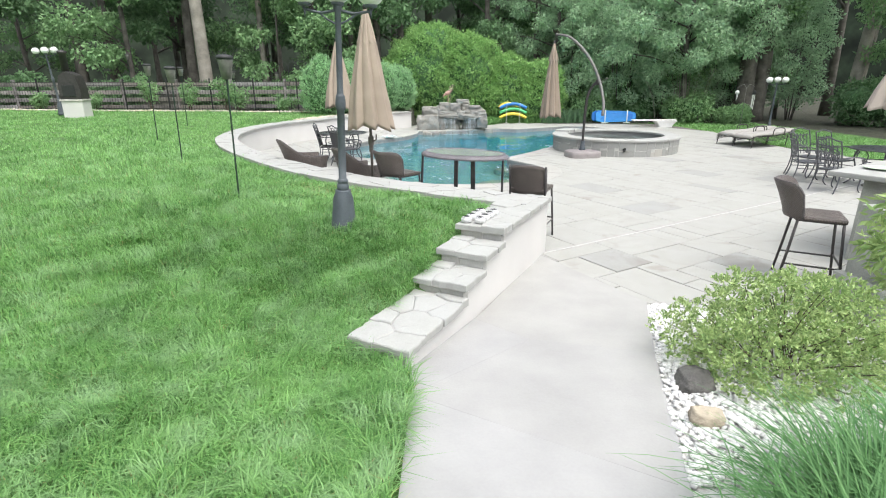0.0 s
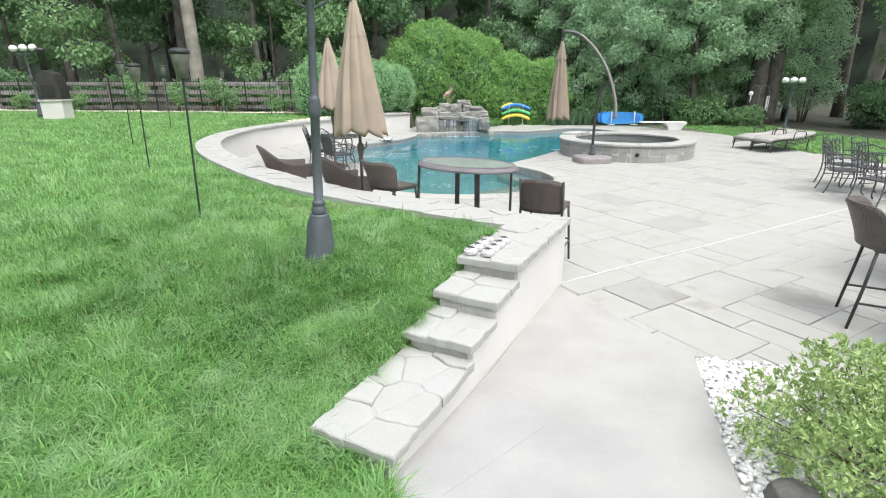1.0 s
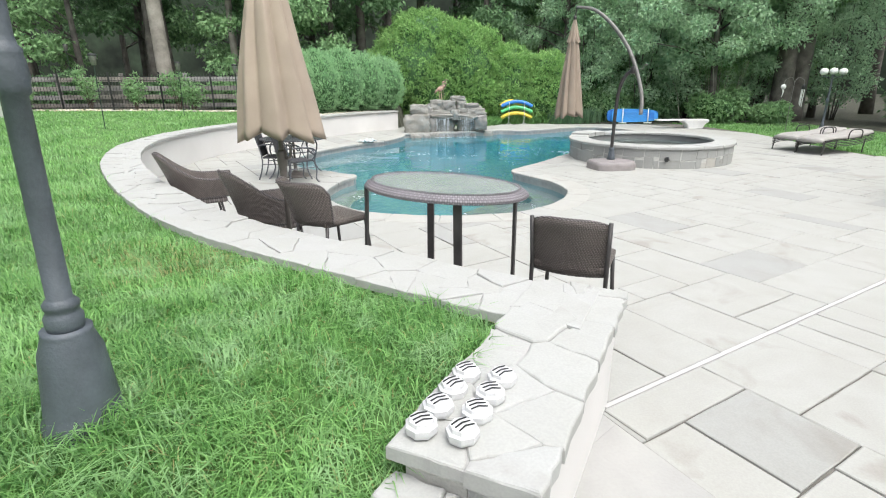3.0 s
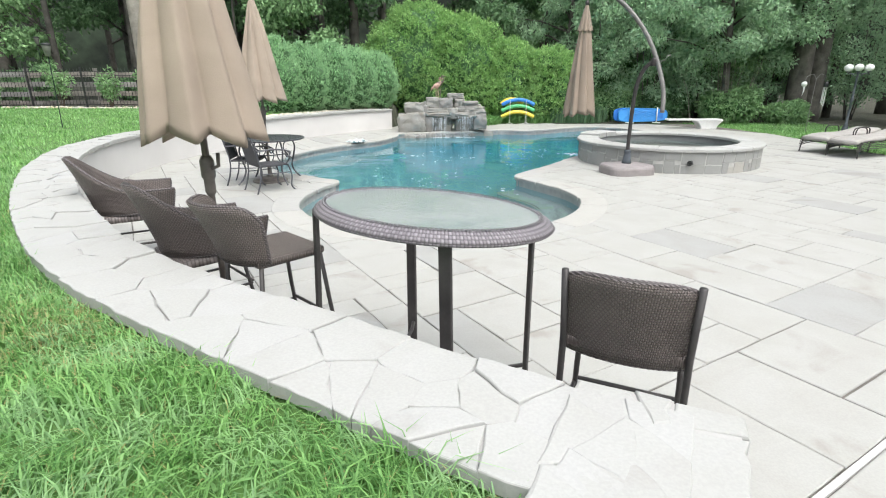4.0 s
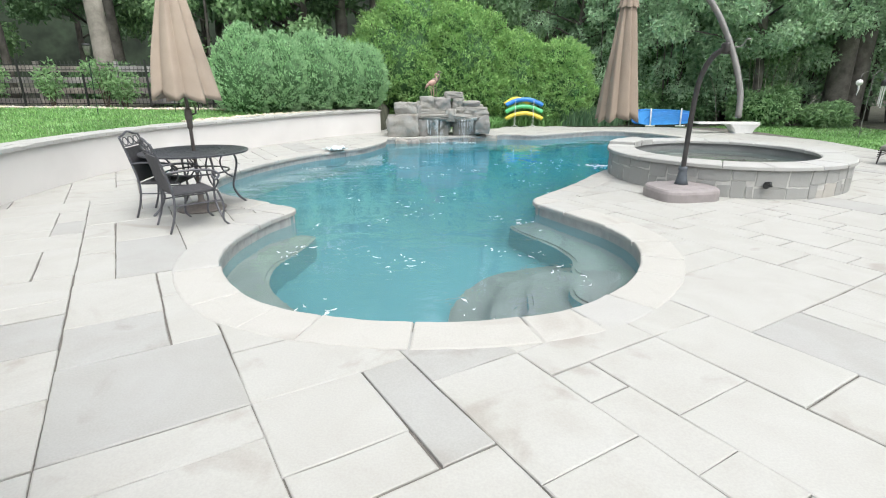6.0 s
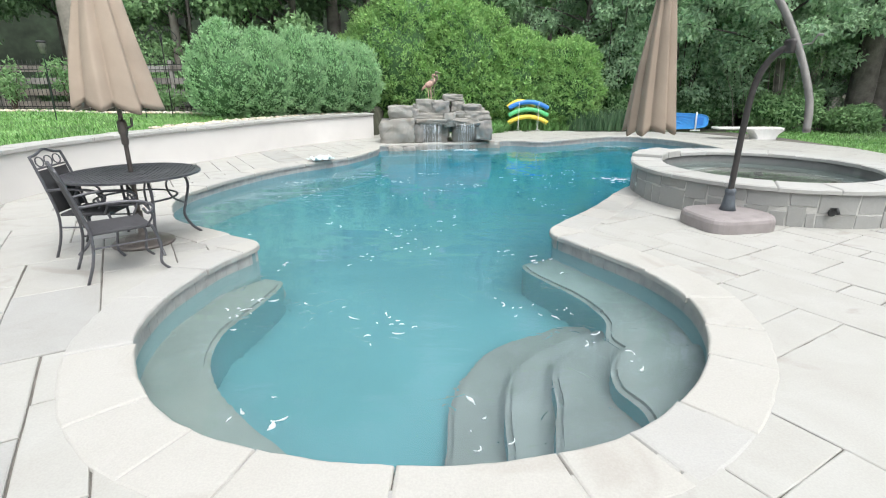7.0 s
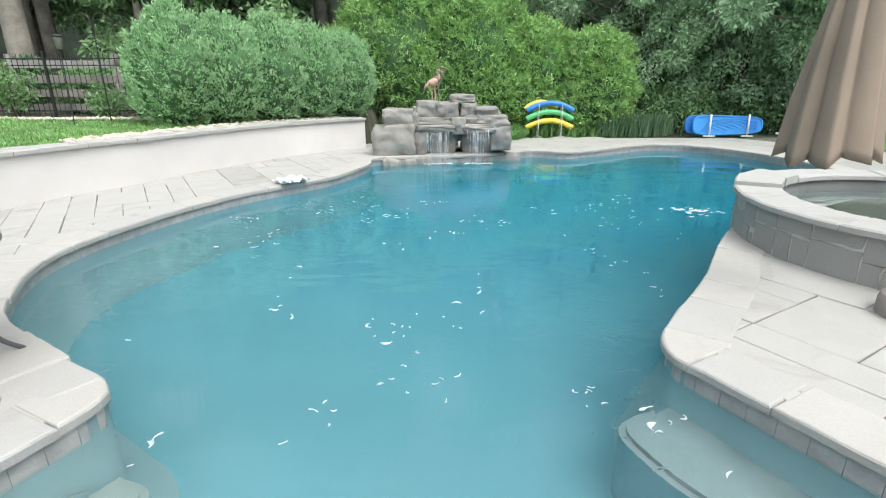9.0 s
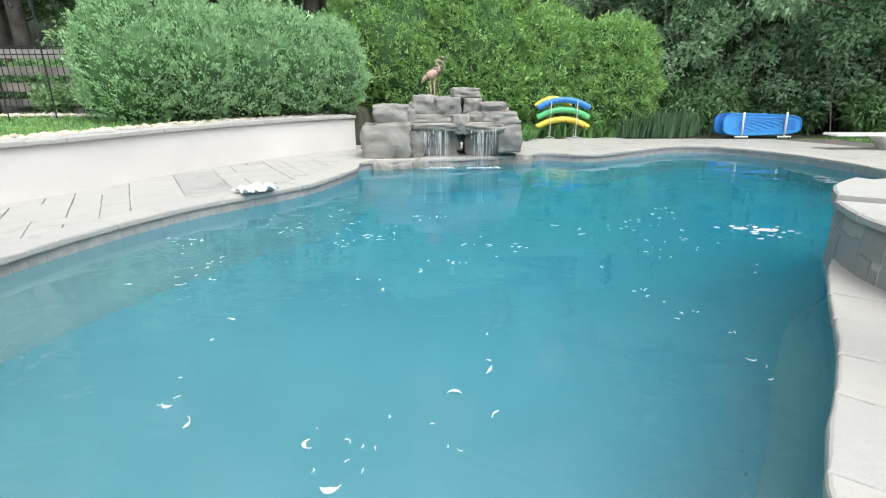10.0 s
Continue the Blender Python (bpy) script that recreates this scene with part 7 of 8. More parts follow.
kayak_board(8.68, 26.55, "sky_blue", "bright blue moulded floating board standing on its edge")
kayak_board(8.54, 26.72, "blue", "darker blue moulded floating board behind the first")
for x in (8.12, 9.22):
    t = thing("pipe_stand", pose(x, 26.4, 0), "white plastic pipe stand holding floating boards", "stand", "pipe stands")
    bm = bmesh.new()
    tube(bm, [(0, -0.02, 0.02), (0, 0.02, 0.64)], 0.026, 10)
    part("upright", bm, M["white"], t, smooth=True)
    bm = bmesh.new()
    tube(bm, [(-0.17, -0.02, 0.026), (0.17, -0.02, 0.026)], 0.026, 10)
    part("foot", bm, M["white"], t, smooth=True)

db = thing("diving_board", pose(9.58, 24.05, 0), "white diving board on a moulded white pedestal", "diving board")
bm = bmesh.new()
box(bm, (0.05, 0, 0.315), (1.95, 0.42, 0.05), bevel=0.015)
part("board", bm, M["white"], db)
bm = bmesh.new()
rings = []
for z, w, d in ((0.0, 0.30, 0.22), (0.05, 0.30, 0.22), (0.15, 0.36, 0.23), (0.24, 0.46, 0.25), (0.285, 0.50, 0.26)):
    rings.append([bm.verts.new((0.55 + w * sx, d * sy, z)) for sx, sy in ((-1, -0.8), (-0.9, -1), (0.9, -1), (1, -0.8), (1, 0.8), (0.9, 1), (-0.9, 1), (-1, 0.8))])
for a, b in zip(rings, rings[1:]):
    for i in range(8):
        bm.faces.new((a[i], a[(i + 1) % 8], b[(i + 1) % 8], b[i]))
bm.faces.new(rings[-1])
part("pedestal", bm, M["white"], db)

# strap-leaved plants along the far deck
def strap_clump(name, x, y, z, n, length, material, label, group, width=0.02, spread=0.25, arch=0.8):
    p = np.stack([nr.normal(x, spread * 0.5, n), nr.normal(y, spread * 0.4, n)], 1)
    a = np.arctan2(p[:, 1] - y, p[:, 0] - x) + nr.normal(0, 0.6, n)
    L = length * nr.uniform(0.6, 1.15, n)
    ar = arch * nr.uniform(0.3, 1.2, n)
    V, F = [], []
    for i in range(n):
        d, s = np.array((math.cos(a[i]), math.sin(a[i]))), np.array((-math.sin(a[i]), math.cos(a[i])))
        k = len(V)
        for f in (0, 0.3, 0.6, 0.85, 1.0):
            r = L[i] * ar[i] * f ** 1.7
            h = L[i] * (f - 0.42 * ar[i] * f ** 2.4)
            w = width * 0.5 * (1 - f ** 2.5) + 0.0008
            c = p[i] + d * r
            V += [(*(c - s * w), z + h), (*(c + s * w), z + h)]
        F += [(k + 2 * j, k + 2 * j + 1, k + 2 * j + 3, k + 2 * j + 2) for j in range(4)]
    ob = raw(name, V, F, material)
    return tagged(ob, label, "plant", group)


for i in range(15):
    x = 2.3 + 0.33 * i
    iris = i > 8
    strap_clump("iris_clump" if iris else "daylily_clump", x, 26.75 + 0.12 * (i % 3), 0.0, 130, 0.72 if iris else 0.50, M["iris"] if iris else M["strap"],
                "blue-green upright iris leaves behind the deck" if iris else "arching green daylily leaves behind the deck", "deck border plants", 0.03, 0.42, 0.35 if iris else 0.95)
for i in range(5):
    strap_clump("daylily_clump", 2.1 + 0.16 * i, 25.6 + 0.25 * i, 0.0, 80, 0.4, M["strap"], "arching green daylily leaves beside the rocks", "deck border plants", 0.025, 0.3, 0.9)

# bamboo-like stems at the wood's edge
cane = thing("cane_thicket", pose(12.4, 27.4, 0), "thicket of thin pale upright stems", "shrub")
bm = bmesh.new()
for i in range(34):
    x, y = rnd.gauss(0, 0.55), rnd.gauss(0, 0.4)
    tube(bm, [(x, y, -0.1), (x * 1.2, y * 1.1, 1.2), (x * 1.7 + rnd.uniform(-0.2, 0.2), y * 1.3, 2.6)], [0.016, 0.012, 0.005], 5)
part("cane_stand", bm, M["bark_pale"], cane)["kind"] = "stuff"
p, nn = lumps([(0, 0, 2.5, 1.5, 0.9, 0.8), (0.4, 0.2, 1.5, 0.9, 0.6, 0.5), (-0.6, 0, 3.1, 1.1, 0.8, 0.6)], 2200, 0.1)
new("foliage", leaf_mesh("foliage", p, nn, 0.16, 0.05, M["forest_b"], 0.7, 0.4)).parent = cane

# wind chime and glass ornament on a double hook
hk = thing("shepherd_hook", pose(12.75, 22.5, 0), "thin double garden hook beside the deck", "hook")
bm = bmesh.new()
tube(bm, [(0, 0, -0.1), (0, 0, 1.75)], 0.010, 6)
for sx in (-1, 1):
    tube(bm, [tuple(p) for p in spline([(0, 0, 1.70), (sx * 0.12, 0, 1.86), (sx * 0.32, 0, 1.78), (sx * 0.36, 0, 1.62)], 5)], 0.008, 6)
part("hook", bm, M["lantern"], hk)
ch = thing("wind_chime", pose(13.11, 22.5, 1.6), "wind chime with pale metal tubes and dark cap", "wind chime")
bm = bmesh.new()
lathe(bm, [(0.01, 0.03), (0.06, 0.0), (0.075, -0.05), (0.07, -0.14), (0.02, -0.15)], 12)
part("cap", bm, M["black"], ch)
for k in range(5):
    a = k * 1.257
    bm = bmesh.new()
    tube(bm, [(0.045 * math.cos(a), 0.045 * math.sin(a), -0.13), (0.045 * math.cos(a), 0.045 * math.sin(a), -0.55 - 0.05 * k)], 0.013, 7)
    part("chime_tube", bm, M["white"], ch)
orn = thing("hanging_ornament", pose(12.39, 22.5, 1.55), "small white hanging garden ornament", "ornament")
bm = bmesh.new()
bmesh.ops.create_uvsphere(bm, u_segments=14, v_segments=9, radius=0.085)
part("ball", bm, M["white"], orn, smooth=True)
bm = bmesh.new()
tube(bm, [(0, 0, -0.05), (0.02, 0, -0.2), (-0.01, 0, -0.36)], [0.03, 0.02, 0.005], 7)
part("tail", bm, M["white"], orn, smooth=True)

# bird-feeder hook by the evergreens
hk = thing("shepherd_hook", pose(-6.35, 22.2, 0.8), "black double garden hook with scrolls by the evergreens", "hook")
bm = bmesh.new()
tube(bm, [(0, 0, -0.1), (0, 0, 1.9)], 0.012, 6)
for sx in (-1, 1):
    tube(bm, [tuple(p) for p in spline([(0, 0, 1.6), (sx * 0.06, 0, 1.95), (sx * 0.24, 0, 2.0), (sx * 0.38, 0, 1.85), (sx * 0.34, 0, 1.76), (sx * 0.29, 0, 1.82)], 5)], 0.010, 6)
part("hook", bm, M["black"], hk)
t = torch(-6.7, 21.6, 1.62, 1.0)

# ---- near bed ----
BED = [(0.75, 0.5), (1.27, 2.24), (1.41, 2.73), (1.57, 3.27), (1.90, 4.26), (2.0, 4.54), (3.4, 4.2), (4.6, 3.9), (4.6, 0.5)]
pts = []
while len(pts) < 6500:
    x, y = rnd.uniform(0.9, 3.0), rnd.uniform(1.9, 4.5)
    if inside([x], [y], BED)[0]:
        pts.append((x, y, float(path_z(y)) - 0.02 + rnd.uniform(0, 0.012)))
pebbles("gravel", pts, 0.017, M["pebble"], "white crushed stone gravel in the planting bed")
bm = bmesh.new()
vs = [bm.verts.new((x, y, float(path_z(y)) - 0.03)) for x, y in BED]
bm.faces.new(vs)
bmesh.ops.triangulate(bm, faces=bm.faces)
bmesh.ops.subdivide_edges(bm, edges=bm.edges, cuts=4, use_grid_fill=True)
for v in bm.verts:
    v.co.z = float(path_z(v.co.y)) - 0.03
tagged(part("bed_fines", bm, M["pebble_bed"]), "pale stone chippings under the gravel", "gravel", kind="structure")
ob = part("garden_rock", boulder(1.56, 1.74, 2.78, 2.96, 0.12, 0.26, 71, 0.2, 0.75), M["dark_rock"])
tagged(ob, "dark rounded rock in the white gravel", "rock")
ob = part("garden_rock", boulder(1.43, 1.59, 2.38, 2.49, 0.19, 0.29, 73, 0.16, 0.75), M["tan_rock"])
tagged(ob, "small tan rock in the white gravel", "rock")

az = thing("azalea", pose(2.30, 3.10, 0.10), "azalea bush with yellow-green leaves in white gravel", "shrub")
blobs = []
for k in range(44):
    a, r = k * 2.4, 0.78 * math.sqrt((k + 0.5) / 44)
    e = V3((math.cos(a) * r * 1.05 + 0.12, math.sin(a) * r * 0.72, 0.64 - 0.44 * (r / 0.78) ** 2 + rnd.uniform(-0.10, 0.08)))
    m_ = V3((e.x * 0.45, e.y * 0.45, e.z * 0.5))
    bm = bmesh.new()
    tube(bm, [(0.05 * math.cos(a) + 0.1, 0.05 * math.sin(a), -0.03), tuple(m_ + V3((rnd.uniform(-0.05, 0.05), rnd.uniform(-0.05, 0.05), 0))), tuple(e)], [0.006, 0.005, 0.0025], 5)
    part("branch", bm, M["twig"], az)
    s = rnd.uniform(0.13, 0.21)
    blobs.append((e.x, e.y, e.z, s, s, s * 0.65))
    blobs.append((e.x * 0.78, e.y * 0.80 - 0.05, e.z * 0.62, s * 0.85, s * 0.85, s * 0.6))
    if k % 2:
        blobs.append((e.x * 0.9, e.y * 0.95 - 0.04, e.z * 0.34, s * 0.8, s * 0.8, s * 0.45))
p, nn = tufts(blobs, 4600, 11, 0.032, 0.35, 0.8)
p2, n2 = lumps(blobs, 6500, 0.35)
p, nn = np.concatenate([p, p2]), np.concatenate([nn, n2 + np.array((0, 0, 0.5))])
new("leaves", leaf_mesh("leaves", p, nn, 0.036, 0.017, M["azalea"], 0.62, -0.1)).parent = az
for x, y, n in ((1.75, 1.55, 900), (2.25, 1.70, 900), (1.50, 1.30, 500), (2.0, 1.25, 700), (2.75, 1.85, 700), (2.55, 1.45, 600)):
    strap_clump("ornamental_grass", x, y, float(path_z(y)) - 0.02, n, 0.46, M["sedge"], "arching fine-leaved ornamental grass at the path edge", "ornamental grasses", 0.0075, 0.30, 1.15)
blobs = [(3.42, 3.50, 0.92, 0.34, 0.30, 0.25), (3.30, 3.46, 1.17, 0.28, 0.27, 0.17), (3.56, 3.46, 0.66, 0.32, 0.26, 0.25), (3.24, 3.42, 0.90, 0.19, 0.21, 0.14)]
t = thing("leafy_shrub", pose(0, 0, 0), "loose light green shrub beside the stone counter", "shrub")
p, nn = lumps(blobs, 1100, 0.2)
new("leaves", leaf_mesh("leaves", p, nn, 0.10, 0.032, M["azalea"], 0.6, 0.2)).parent = t
bm = bmesh.new()
for b in blobs:
    tube(bm, [(3.45, 3.45, 0.05), (b[0] * 0.5 + 1.72, b[1] * 0.5 + 1.72, b[2] * 0.6), b[:3]], [0.012, 0.008, 0.004], 5)
part("branches", bm, M["twig"], t)

# ---- small things ----
M["cup"] = mat("grey_white_plastic", (0.58, 0.58, 0.58), 0.4, 0.08, 20, 90, 0.1)
for i in range(4):
    for j in range(2):
        sx, wx = 0.075 + i * 0.118, 0.41 - j * 0.135
        p = on_step(sx + 0.03 * j, wx)
        t = thing("candle_cup", pose(*p, 0.722, 0, 0, 25 + rnd.uniform(-20, 20)), "small faceted white cup with dark patterned lid", "cup", "cups on the wall cap")
        bm = bmesh.new()
        lathe(bm, [(0.052, 0.0), (0.056, 0.012), (0.056, 0.030), (0.046, 0.036), (0.042, 0.048), (0.034, 0.050)], 8)
        part("cup", bm, M["cup"], t)
        bm = bmesh.new()
        for k in range(3):
            tube(bm, [(-0.03, -0.02 + 0.02 * k, 0.051), (0.0, -0.014 + 0.018 * k, 0.054), (0.03, -0.022 + 0.021 * k, 0.051)], 0.0028, 5)
        part("lid_pattern", bm, M["black"], t)
bm = bmesh.new()
bmesh.ops.create_grid(bm, x_segments=22, y_segments=16, size=0.5, matrix=Matrix.Diagonal((0.52, 0.34, 1, 1)))
for v in bm.verts:
    v.co.z = 0.02 + 0.11 * abs(noise.noise(v.co * 8)) + 0.05 * abs(noise.noise(v.co * 19))
    v.co += V3((0.06 * noise.noise(v.co * 6), 0.06 * noise.noise(v.co * 7 + V3((3, 0, 0))), 0))
bmesh.ops.solidify(bm, geom=bm.faces[:], thickness=0.006)
M["towel"] = mat("white_blue_towel", (0.58, 0.66, 0.66), 0.95, 0.25, 14, 140, 0.4)
tw = part("towel", bm, M["towel"], smooth=True)
tw.matrix_world = pose(-2.03, 19.62, 0.02, 0, 0, 40)
tagged(tw, "crumpled pale blue and white towel on the coping", "towel")
# lawn strip beyond the loungers
p = np.stack([nr.uniform(10.3, 15.5, 30000), nr.uniform(10, 26.5, 30000)], 1)
p = p[~inside(p[:, 0], p[:, 1], PATIO)]
g = blades("grass", p, np.full(len(p), -0.03), 0.09, 0.016, 0.9, M["grass"])
tagged(g, "green lawn strip between deck and woods", "grass", kind="stuff")

# water welling up from a return beside the spa
fm = thing("water_jet", pose(3.95, 18.35, WATER), "bubbling white water welling up beside the spa", "water jet")
bm = bmesh.new()
for i in range(60):
    a, r = rnd.uniform(0, 6.28), abs(rnd.gauss(0, 0.16))
    bmesh.ops.create_icosphere(bm, subdivisions=1, radius=rnd.uniform(0.008, 0.024), matrix=Matrix.Translation((r * math.cos(a) * 1.5, r * math.sin(a), 0.004)) @ Matrix.Diagonal((1.7, 1, 0.35, 1)))
part("foam", bm, M["fall"], fm)["kind"] = "stuff"

# white glints of sky on the ripples, modelled as flat wisps on the water
m, n, l, b = node_material("glint_film")
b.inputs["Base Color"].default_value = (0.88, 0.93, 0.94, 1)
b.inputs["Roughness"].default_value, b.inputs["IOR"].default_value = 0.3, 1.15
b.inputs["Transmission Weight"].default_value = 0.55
# film for the modelled glints
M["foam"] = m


def glint_wisp(V, F, x, y, size):
    """One glint as a curled film: a ribbon of changing width, 3 mm thick."""
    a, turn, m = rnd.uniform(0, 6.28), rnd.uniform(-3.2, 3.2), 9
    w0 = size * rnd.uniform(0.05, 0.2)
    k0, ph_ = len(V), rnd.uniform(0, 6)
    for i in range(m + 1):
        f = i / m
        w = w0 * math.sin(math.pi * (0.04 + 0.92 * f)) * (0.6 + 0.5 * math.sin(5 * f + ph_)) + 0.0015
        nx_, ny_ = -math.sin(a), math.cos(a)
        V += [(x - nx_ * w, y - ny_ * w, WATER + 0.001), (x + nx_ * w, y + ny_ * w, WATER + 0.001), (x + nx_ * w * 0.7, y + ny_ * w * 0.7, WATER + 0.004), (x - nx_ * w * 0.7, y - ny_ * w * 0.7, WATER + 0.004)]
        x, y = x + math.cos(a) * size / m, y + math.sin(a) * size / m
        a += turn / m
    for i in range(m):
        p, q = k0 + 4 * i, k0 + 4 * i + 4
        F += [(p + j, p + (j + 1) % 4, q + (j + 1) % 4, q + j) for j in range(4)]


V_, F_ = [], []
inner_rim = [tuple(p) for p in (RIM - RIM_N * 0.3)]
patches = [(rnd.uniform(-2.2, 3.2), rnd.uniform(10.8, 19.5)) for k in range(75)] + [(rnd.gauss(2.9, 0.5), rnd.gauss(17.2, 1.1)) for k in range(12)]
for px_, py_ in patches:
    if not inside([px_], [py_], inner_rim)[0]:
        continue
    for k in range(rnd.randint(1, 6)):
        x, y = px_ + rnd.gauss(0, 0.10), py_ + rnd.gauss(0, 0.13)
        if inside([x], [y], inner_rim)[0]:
            glint_wisp(V_, F_, x, y, rnd.choice((0.02, 0.03, 0.04, 0.05, 0.07, 0.10)))
tagged(raw("glint_wisps", V_, F_, M["foam"], smooth=True), "white sky glints on the pool water, built as thin wisps", "foam", kind="stuff")

# ---- stone pieces of the setting ----
def curve_pieces(line, nor, o0, o1, z0, z1, lo, hi, wob, closed=False, rows=1, gap=0.006):
    """Stones laid along a curve between two offsets, with uneven joints."""
    pts = [np.array(p) for p in line] + ([np.array(line[0])] if closed else [])
    ns = [np.array(n) for n in nor] + ([np.array(nor[0])] if closed else [])
    s = np.concatenate([[0], np.cumsum([np.linalg.norm(b - a) for a, b in zip(pts, pts[1:])])])
    P, N = np.array(pts), np.array(ns)

    def at(d, o):
        x = np.array([np.interp(d, s, P[:, k]) for k in (0, 1)])
        n = np.array([np.interp(d, s, N[:, k]) for k in (0, 1)])
        return x + n / np.linalg.norm(n) * o
    res = []
    cuts = [o0 + (o1 - o0) * k / rows for k in range(rows + 1)]
    for k in range(rows):
        d = 0.0
        while d < s[-1] - 0.05:
            e = min(d + rnd.uniform(lo, hi), s[-1])
            if s[-1] - e < lo * 0.6:
                e = s[-1]
            a0, a1 = cuts[k], cuts[k + 1]
            sk = rnd.uniform(-wob, wob)
            out_ = rnd.uniform(-0.012, 0.012)
            j0 = rnd.uniform(-wob, wob) * 0.5 if k else 0
            m = max(2, int((e - d) / 0.075))
            q = [at(d + (e - d - gap) * i / m, a0 + j0 + (gap if k else 0) + out_ + rnd.uniform(-0.004, 0.004)) for i in range(m + 1)]
            q2 = [at(d + (e - d - gap) * i / m + sk * (0.5 - i / m) * 0.3, a1 + (0 if k == rows - 1 else j0) + rnd.uniform(-0.006, 0.006)) for i in range(m, -1, -1)]
            dz = rnd.uniform(-0.004, 0.004)
            res.append(rough_slab([tuple(p) for p in q + q2][::-1], z0, z1 + dz, 0.016, 0.004))
            d = e
    return res


# pool coping
stones = curve_pieces(RIM, RIM_N, -0.035, 0.36, -0.05, 0.009, 0.36, 0.85, 0.05, True)
pieces("coping_stone", stones, pool, M["coping"], M["coping"], (0.3, 12), 300)
# waterline tile
tiles = []
seg = np.linalg.norm(np.roll(RIM, -1, 0) - RIM, axis=1)
s = np.concatenate([[0], np.cumsum(seg)])
RC = np.vstack([RIM, RIM[:1]])
for d in np.arange(0, s[-1] - 0.2, 0.155):
    a = [np.array([np.interp(q, s, RC[:, k]) for k in (0, 1)]) for q in (d, d + 0.152)]
    t = (a[1] - a[0]) / np.linalg.norm(a[1] - a[0])
    n = np.array((t[1], -t[0])) * 0.006
    b = [p + n for p in a]
    vs = [(*b[0], -0.05), (*b[1], -0.05), (*b[1], -0.19), (*b[0], -0.19), (*a[0], -0.05), (*a[1], -0.05), (*a[1], -0.19), (*a[0], -0.19)]
    tiles.append((vs, [(0, 1, 2, 3), (4, 5, 1, 0), (5, 6, 2, 1), (7, 4, 0, 3), (6, 7, 3, 2)]))
pieces("waterline_tile", tiles, pool, M["tile"], M["tile"], (0.3, 12), 290)

# cap of the retaining wall, crazy-paved
stones = []
u = 0.0
total = strip_len
seeds = []
while u < total:
    seeds.append((u + rnd.uniform(-0.08, 0.08), rnd.uniform(0.02, 0.15)))
    seeds.append((u + rnd.uniform(0.05, 0.35), rnd.uniform(0.30, 0.46)))
    if rnd.random() < 0.6:
        seeds.append((u + rnd.uniform(0.0, 0.35), rnd.uniform(0.17, 0.30)))
    if rnd.random() < 0.3:
        seeds.append((u + rnd.uniform(0.1, 0.3), rnd.uniform(0.0, 0.46)))
    u += rnd.uniform(0.24, 0.46)
for poly in cells(seeds, [(0, -0.03), (total, -0.03), (total, WALL_W + 0.03), (0, WALL_W + 0.03)], 0.0028):
    q = ragged(poly, 0.065, 0.007, wall_at)
    stones.append(rough_slab(q[::-1], WALL_H - 0.055, WALL_H + rnd.uniform(-0.008, 0.006), 0.005, 0.004))
pieces("cap_stone", stones, wall, M["cap"], M["cap"], (0, 7), 300)
bm = bmesh.new()
rings = [[bm.verts.new((*(p + n * o), z)) for o, z in ((0.0, WALL_H - 0.055), (0.0, WALL_H - 0.011), (WALL_W, WALL_H - 0.011), (WALL_W, WALL_H - 0.055))] for p, n in zip(WALL, WALL_N)]
for a, b in zip(rings, rings[1:]):
    for k in range(3):
        bm.faces.new((a[k], a[k + 1], b[k + 1], b[k]))
part("cap_mortar", bm, M["joint"], wall)

# treads of the stepped wall
stones = []
for s0, s1, z in TREADS:
    L = s1 - s0
    seeds = []
    u = 0.06
    while u < L + 0.1:
        seeds += [(u + rnd.uniform(-0.03, 0.05), rnd.uniform(0.0, 0.14)), (u + rnd.uniform(-0.05, 0.12), rnd.uniform(0.30, 0.48))]
        if rnd.random() < 0.55:
            seeds.append((u + rnd.uniform(0.0, 0.15), rnd.uniform(0.17, 0.28)))
        u += rnd.uniform(0.20, 0.40)
    for poly in cells(seeds, [(-0.022, -0.03), (L - 0.015, -0.03), (L - 0.015, 0.48), (-0.022, 0.48)], 0.004):
        q = ragged(poly, 0.055, 0.008, lambda a, c: on_step(s0 + a, c))
        stones.append(rough_slab(q[::-1], z - 0.06, z + rnd.uniform(-0.010, 0.010), 0.010, 0.007))
    vs, fs = slab([on_step(s0 - 0.02, -0.015), on_step(s1 - 0.02, -0.015), on_step(s1 - 0.02, 0.465), on_step(s0 - 0.02, 0.465)], z - 0.05, z - 0.012, 0.0)
    raw("tread_mortar", vs, fs, M["joint"], steps)
pieces("tread_stone", stones, steps, M["cap"], M["cap"], (0, 4), 300)

# path stones: large and irregular, tightly laid
stones = []
seeds = [(rnd.uniform(-0.3, 2.2), -2.8 + 8.8 * (i + rnd.random()) / 9) for i in range(9)]
for poly in cells(seeds, [(-0.17, -3), (2.1, -3), (2.1, 6.1), (-0.17, 6.1)], 0.001):
    for (a, b) in list(zip(PATH_R, PATH_R[1:])) + [((2.0, 4.54), (1.22, 6.0)), ((1.23, 6.0), (-0.2, 3.05))]:
        cx, cy = sum(p[0] for p in poly) / len(poly), sum(p[1] for p in poly) / len(poly)
        if min(a[1], b[1]) - 0.6 > cy or max(a[1], b[1]) + 0.6 < cy:
            continue
        d = (b[0] - a[0], b[1] - a[1])
        ln = math.hypot(*d)
        poly = clip(poly, a, (d[1] / ln, -d[0] / ln))
        if len(poly) < 3:
            break
    if len(poly) >= 3:
        stones.append(slab(poly, -0.04, rnd.uniform(-0.0004, 0.0004), 0.0004, zf=lambda x, y: float(path_z(y))))
pieces("path_stone", stones, path, M["path"], M["path"], (0.5, 3), 300)

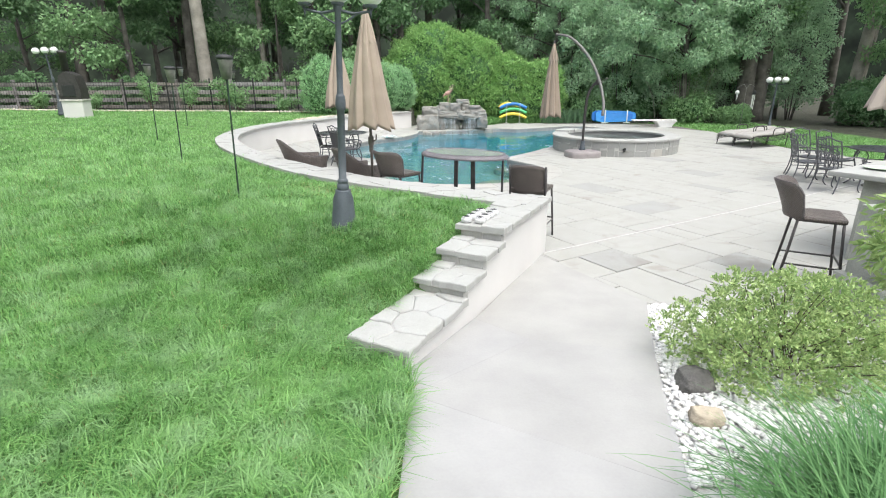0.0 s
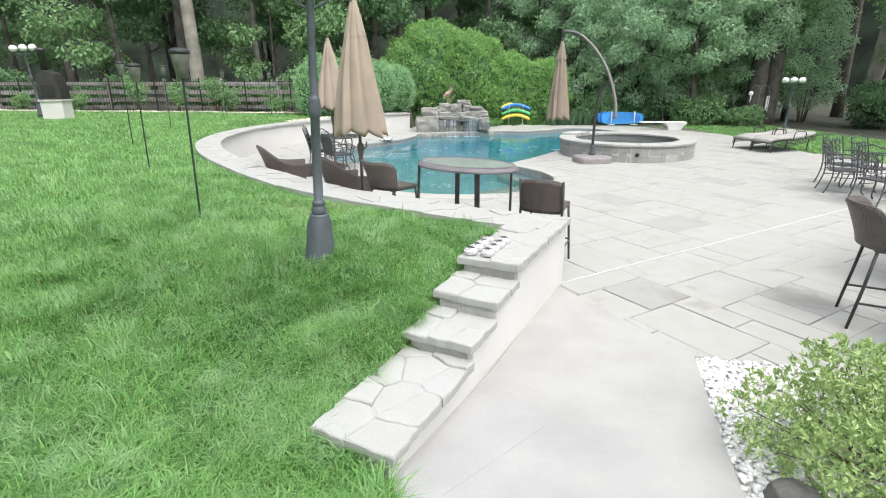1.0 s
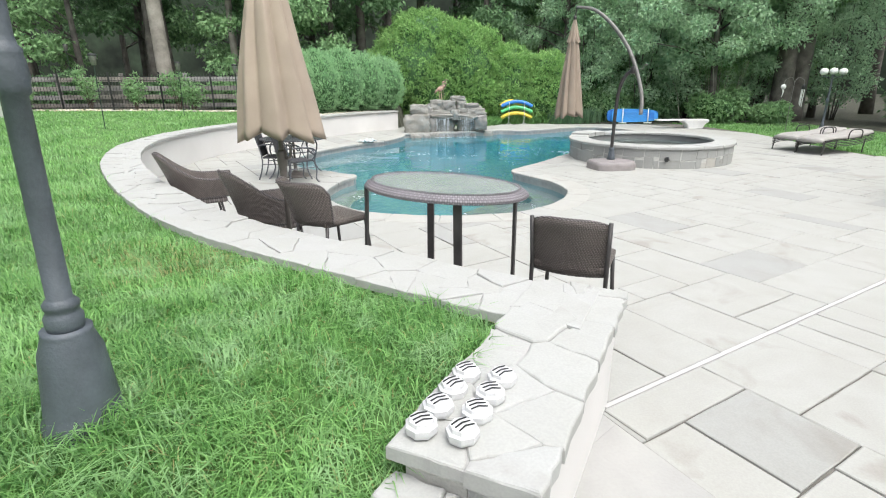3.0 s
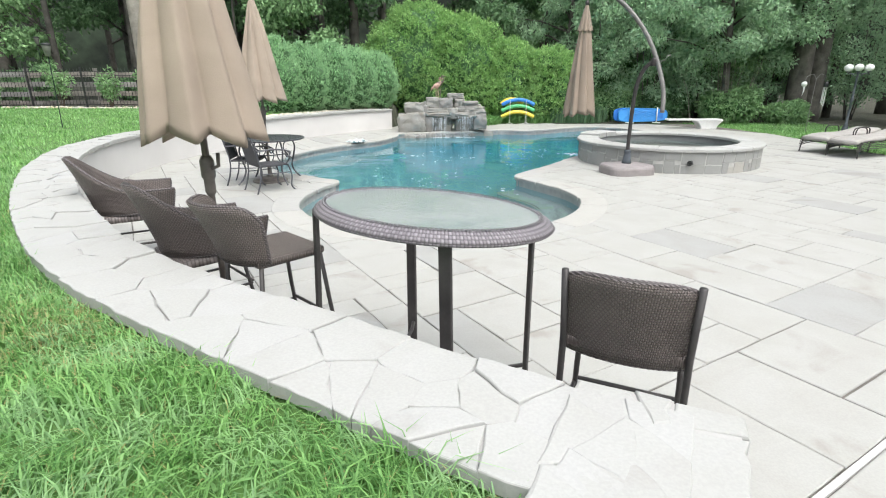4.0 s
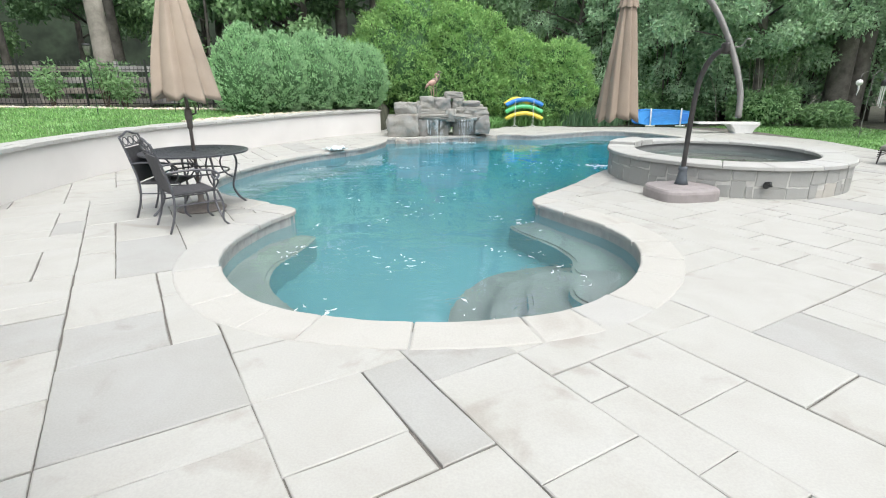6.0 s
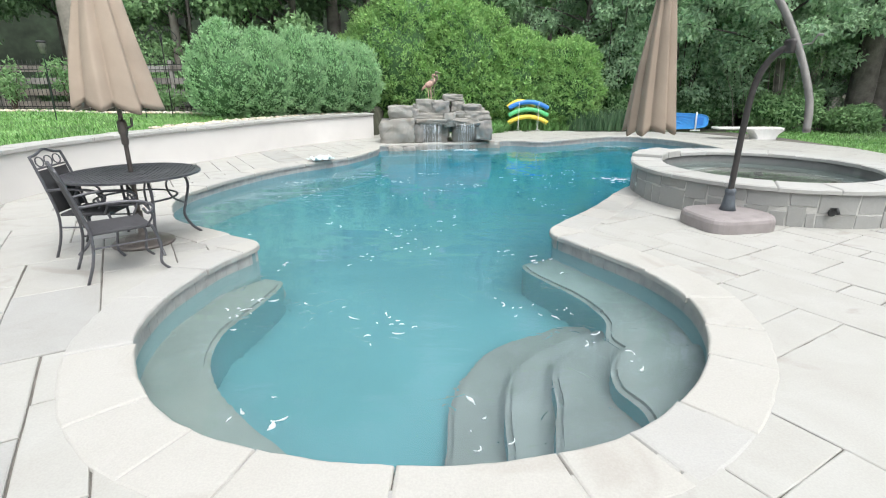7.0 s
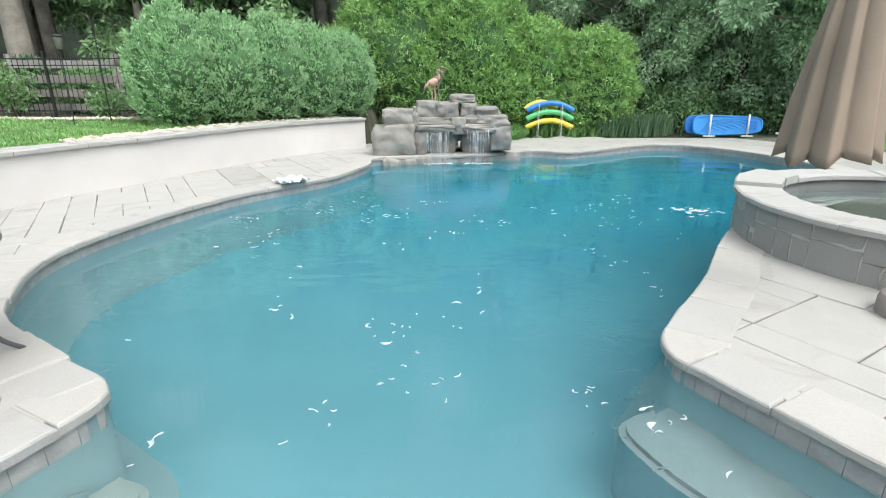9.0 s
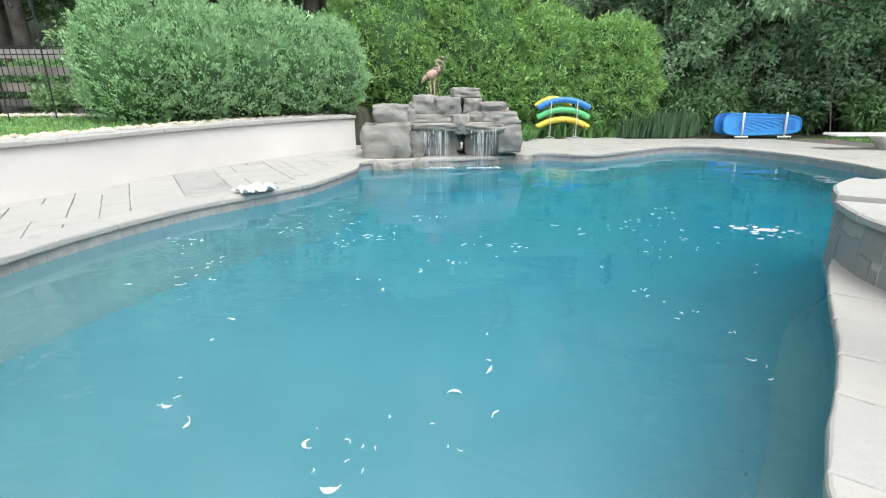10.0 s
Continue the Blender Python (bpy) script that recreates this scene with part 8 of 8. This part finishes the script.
# patio flags: random rectangles on a module, cut along the coping
UNIT = 0.305
cg, sg = math.cos(GRID), math.sin(GRID)
NU = 110
taken = np.zeros((NU, NU), bool)
ox, oy = -6.0 * cg - 12 * sg, 0.0
O = np.array((1.25, 6.01)) - np.array((cg, sg)) * UNIT * 55 - np.array((-sg, cg)) * UNIT * 30


def on_grid(i, j):
    return O + np.array((cg, sg)) * UNIT * i + np.array((-sg, cg)) * UNIT * j


SIZES = [(2, 2), (3, 2), (2, 3), (4, 2), (2, 4), (3, 3), (4, 3), (3, 4), (5, 3), (2, 1), (1, 2), (3, 1), (1, 3)]
WEIGHT = [5, 5, 5, 1.5, 1.5, 2, 1, 1, 0.2, 2, 2, 1.5, 1.5]
flags = []
rim_off = RIM + RIM_N * 0.10
rim_poly = [tuple(p) for p in rim_off]
rim_core = [tuple(p) for p in (RIM + RIM_N * 0.03)]
outer_line = [((1.22, 6.0), (2.0, 4.54)), ((2.0, 4.54), (3.4, 4.2)), ((3.4, 4.2), (14.5, 3.6))] + list(zip([(6.0, 26.2)] + EDGE_R, EDGE_R))
for j in range(NU):
    for i in range(NU):
        if taken[i, j]:
            continue
        order = rnd.choices(range(len(SIZES)), WEIGHT, k=10) + [0]
        for k in order + [-1]:
            w, h = SIZES[k] if k >= 0 else (1, 1)
            if i + w <= NU and j + h <= NU and not taken[i:i + w, j:j + h].any() and (j >= 30 or j + h <= 30):
                break
        taken[i:i + w, j:j + h] = True
        c = on_grid(i + w / 2, j + h / 2)
        if not (-7 < c[0] < 15 and 3 < c[1] < 27):
            continue
        g = rnd.choice((0.002, 0.004, 0.006, 0.0075))
        lift = 0.036 / UNIT if j == 30 else 0
        poly = [tuple(on_grid(a, b)) for a, b in ((i + g / UNIT, j + g / UNIT + lift), (i + w - g / UNIT, j + g / UNIT + lift), (i + w - g / UNIT, j + h - g / UNIT), (i + g / UNIT, j + h - g / UNIT))]
        d = np.hypot(rim_off[:, 0] - c[0], rim_off[:, 1] - c[1])
        if inside([c[0]], [c[1]], rim_poly)[0] and d.min() > 0.75:
            continue
        if d.min() < 1.0:
            q = int(np.argmin(d))
            poly = clip(poly, rim_off[q], -RIM_N[q])
            for _ in range(5):
                if len(poly) < 3:
                    break
                wet_in = inside([v[0] for v in poly], [v[1] for v in poly], rim_core)
                if not wet_in.any():
                    break
                v = poly[int(np.argmax(wet_in))]
                q = int(np.argmin(np.hypot(rim_off[:, 0] - v[0], rim_off[:, 1] - v[1])))
                poly = clip(poly, rim_off[q], -RIM_N[q])
        if len(poly) < 3:
            continue
        if math.hypot(c[0] - SPA_C[0], c[1] - SPA_C[1]) < SPA_R - 0.6:
            continue
        ok = inside([p[0] for p in poly] + [c[0]], [p[1] for p in poly] + [c[1]], PATIO)
        if not ok.any():
            continue
        if not ok.all():
            for a, b in outer_line:
                dd = (b[0] - a[0], b[1] - a[1])
                ln = math.hypot(*dd)
                t = ((c[0] - a[0]) * dd[0] + (c[1] - a[1]) * dd[1]) / ln
                if -0.8 < t < ln + 0.8:
                    if a[1] < 6.1 and b[1] < 4.6:
                        poly = clip(poly, a, (dd[1] / ln, -dd[0] / ln))
                    else:
                        poly = clip(poly, a, (-dd[1] / ln, dd[0] / ln))
                    if len(poly) < 3:
                        break
        if len(poly) < 3:
            continue
        flags.append(slab(ragged(poly, 0.16, 0.0035), -0.03, rnd.uniform(-0.003, 0.003), 0.005))
pieces("flagstone", flags, patio, M["flag"], M["flag_rest"], (1.8, 9.0), 300)
# pale movement joint across the patio
a, b = on_grid(55.1, 30.05), on_grid(86, 30.05)
n = np.array((-sg, cg)) * 0.014
raw("movement_joint", [(*(a - n), 0.004), (*(b - n), 0.004), (*(b + n), 0.004), (*(a + n), 0.004), (*(a - n), -0.02), (*(b - n), -0.02), (*(b + n), -0.02), (*(a + n), -0.02)],
    [(0, 1, 2, 3), (4, 5, 1, 0), (5, 6, 2, 1), (6, 7, 3, 2), (7, 4, 0, 3)], M["line"], patio)
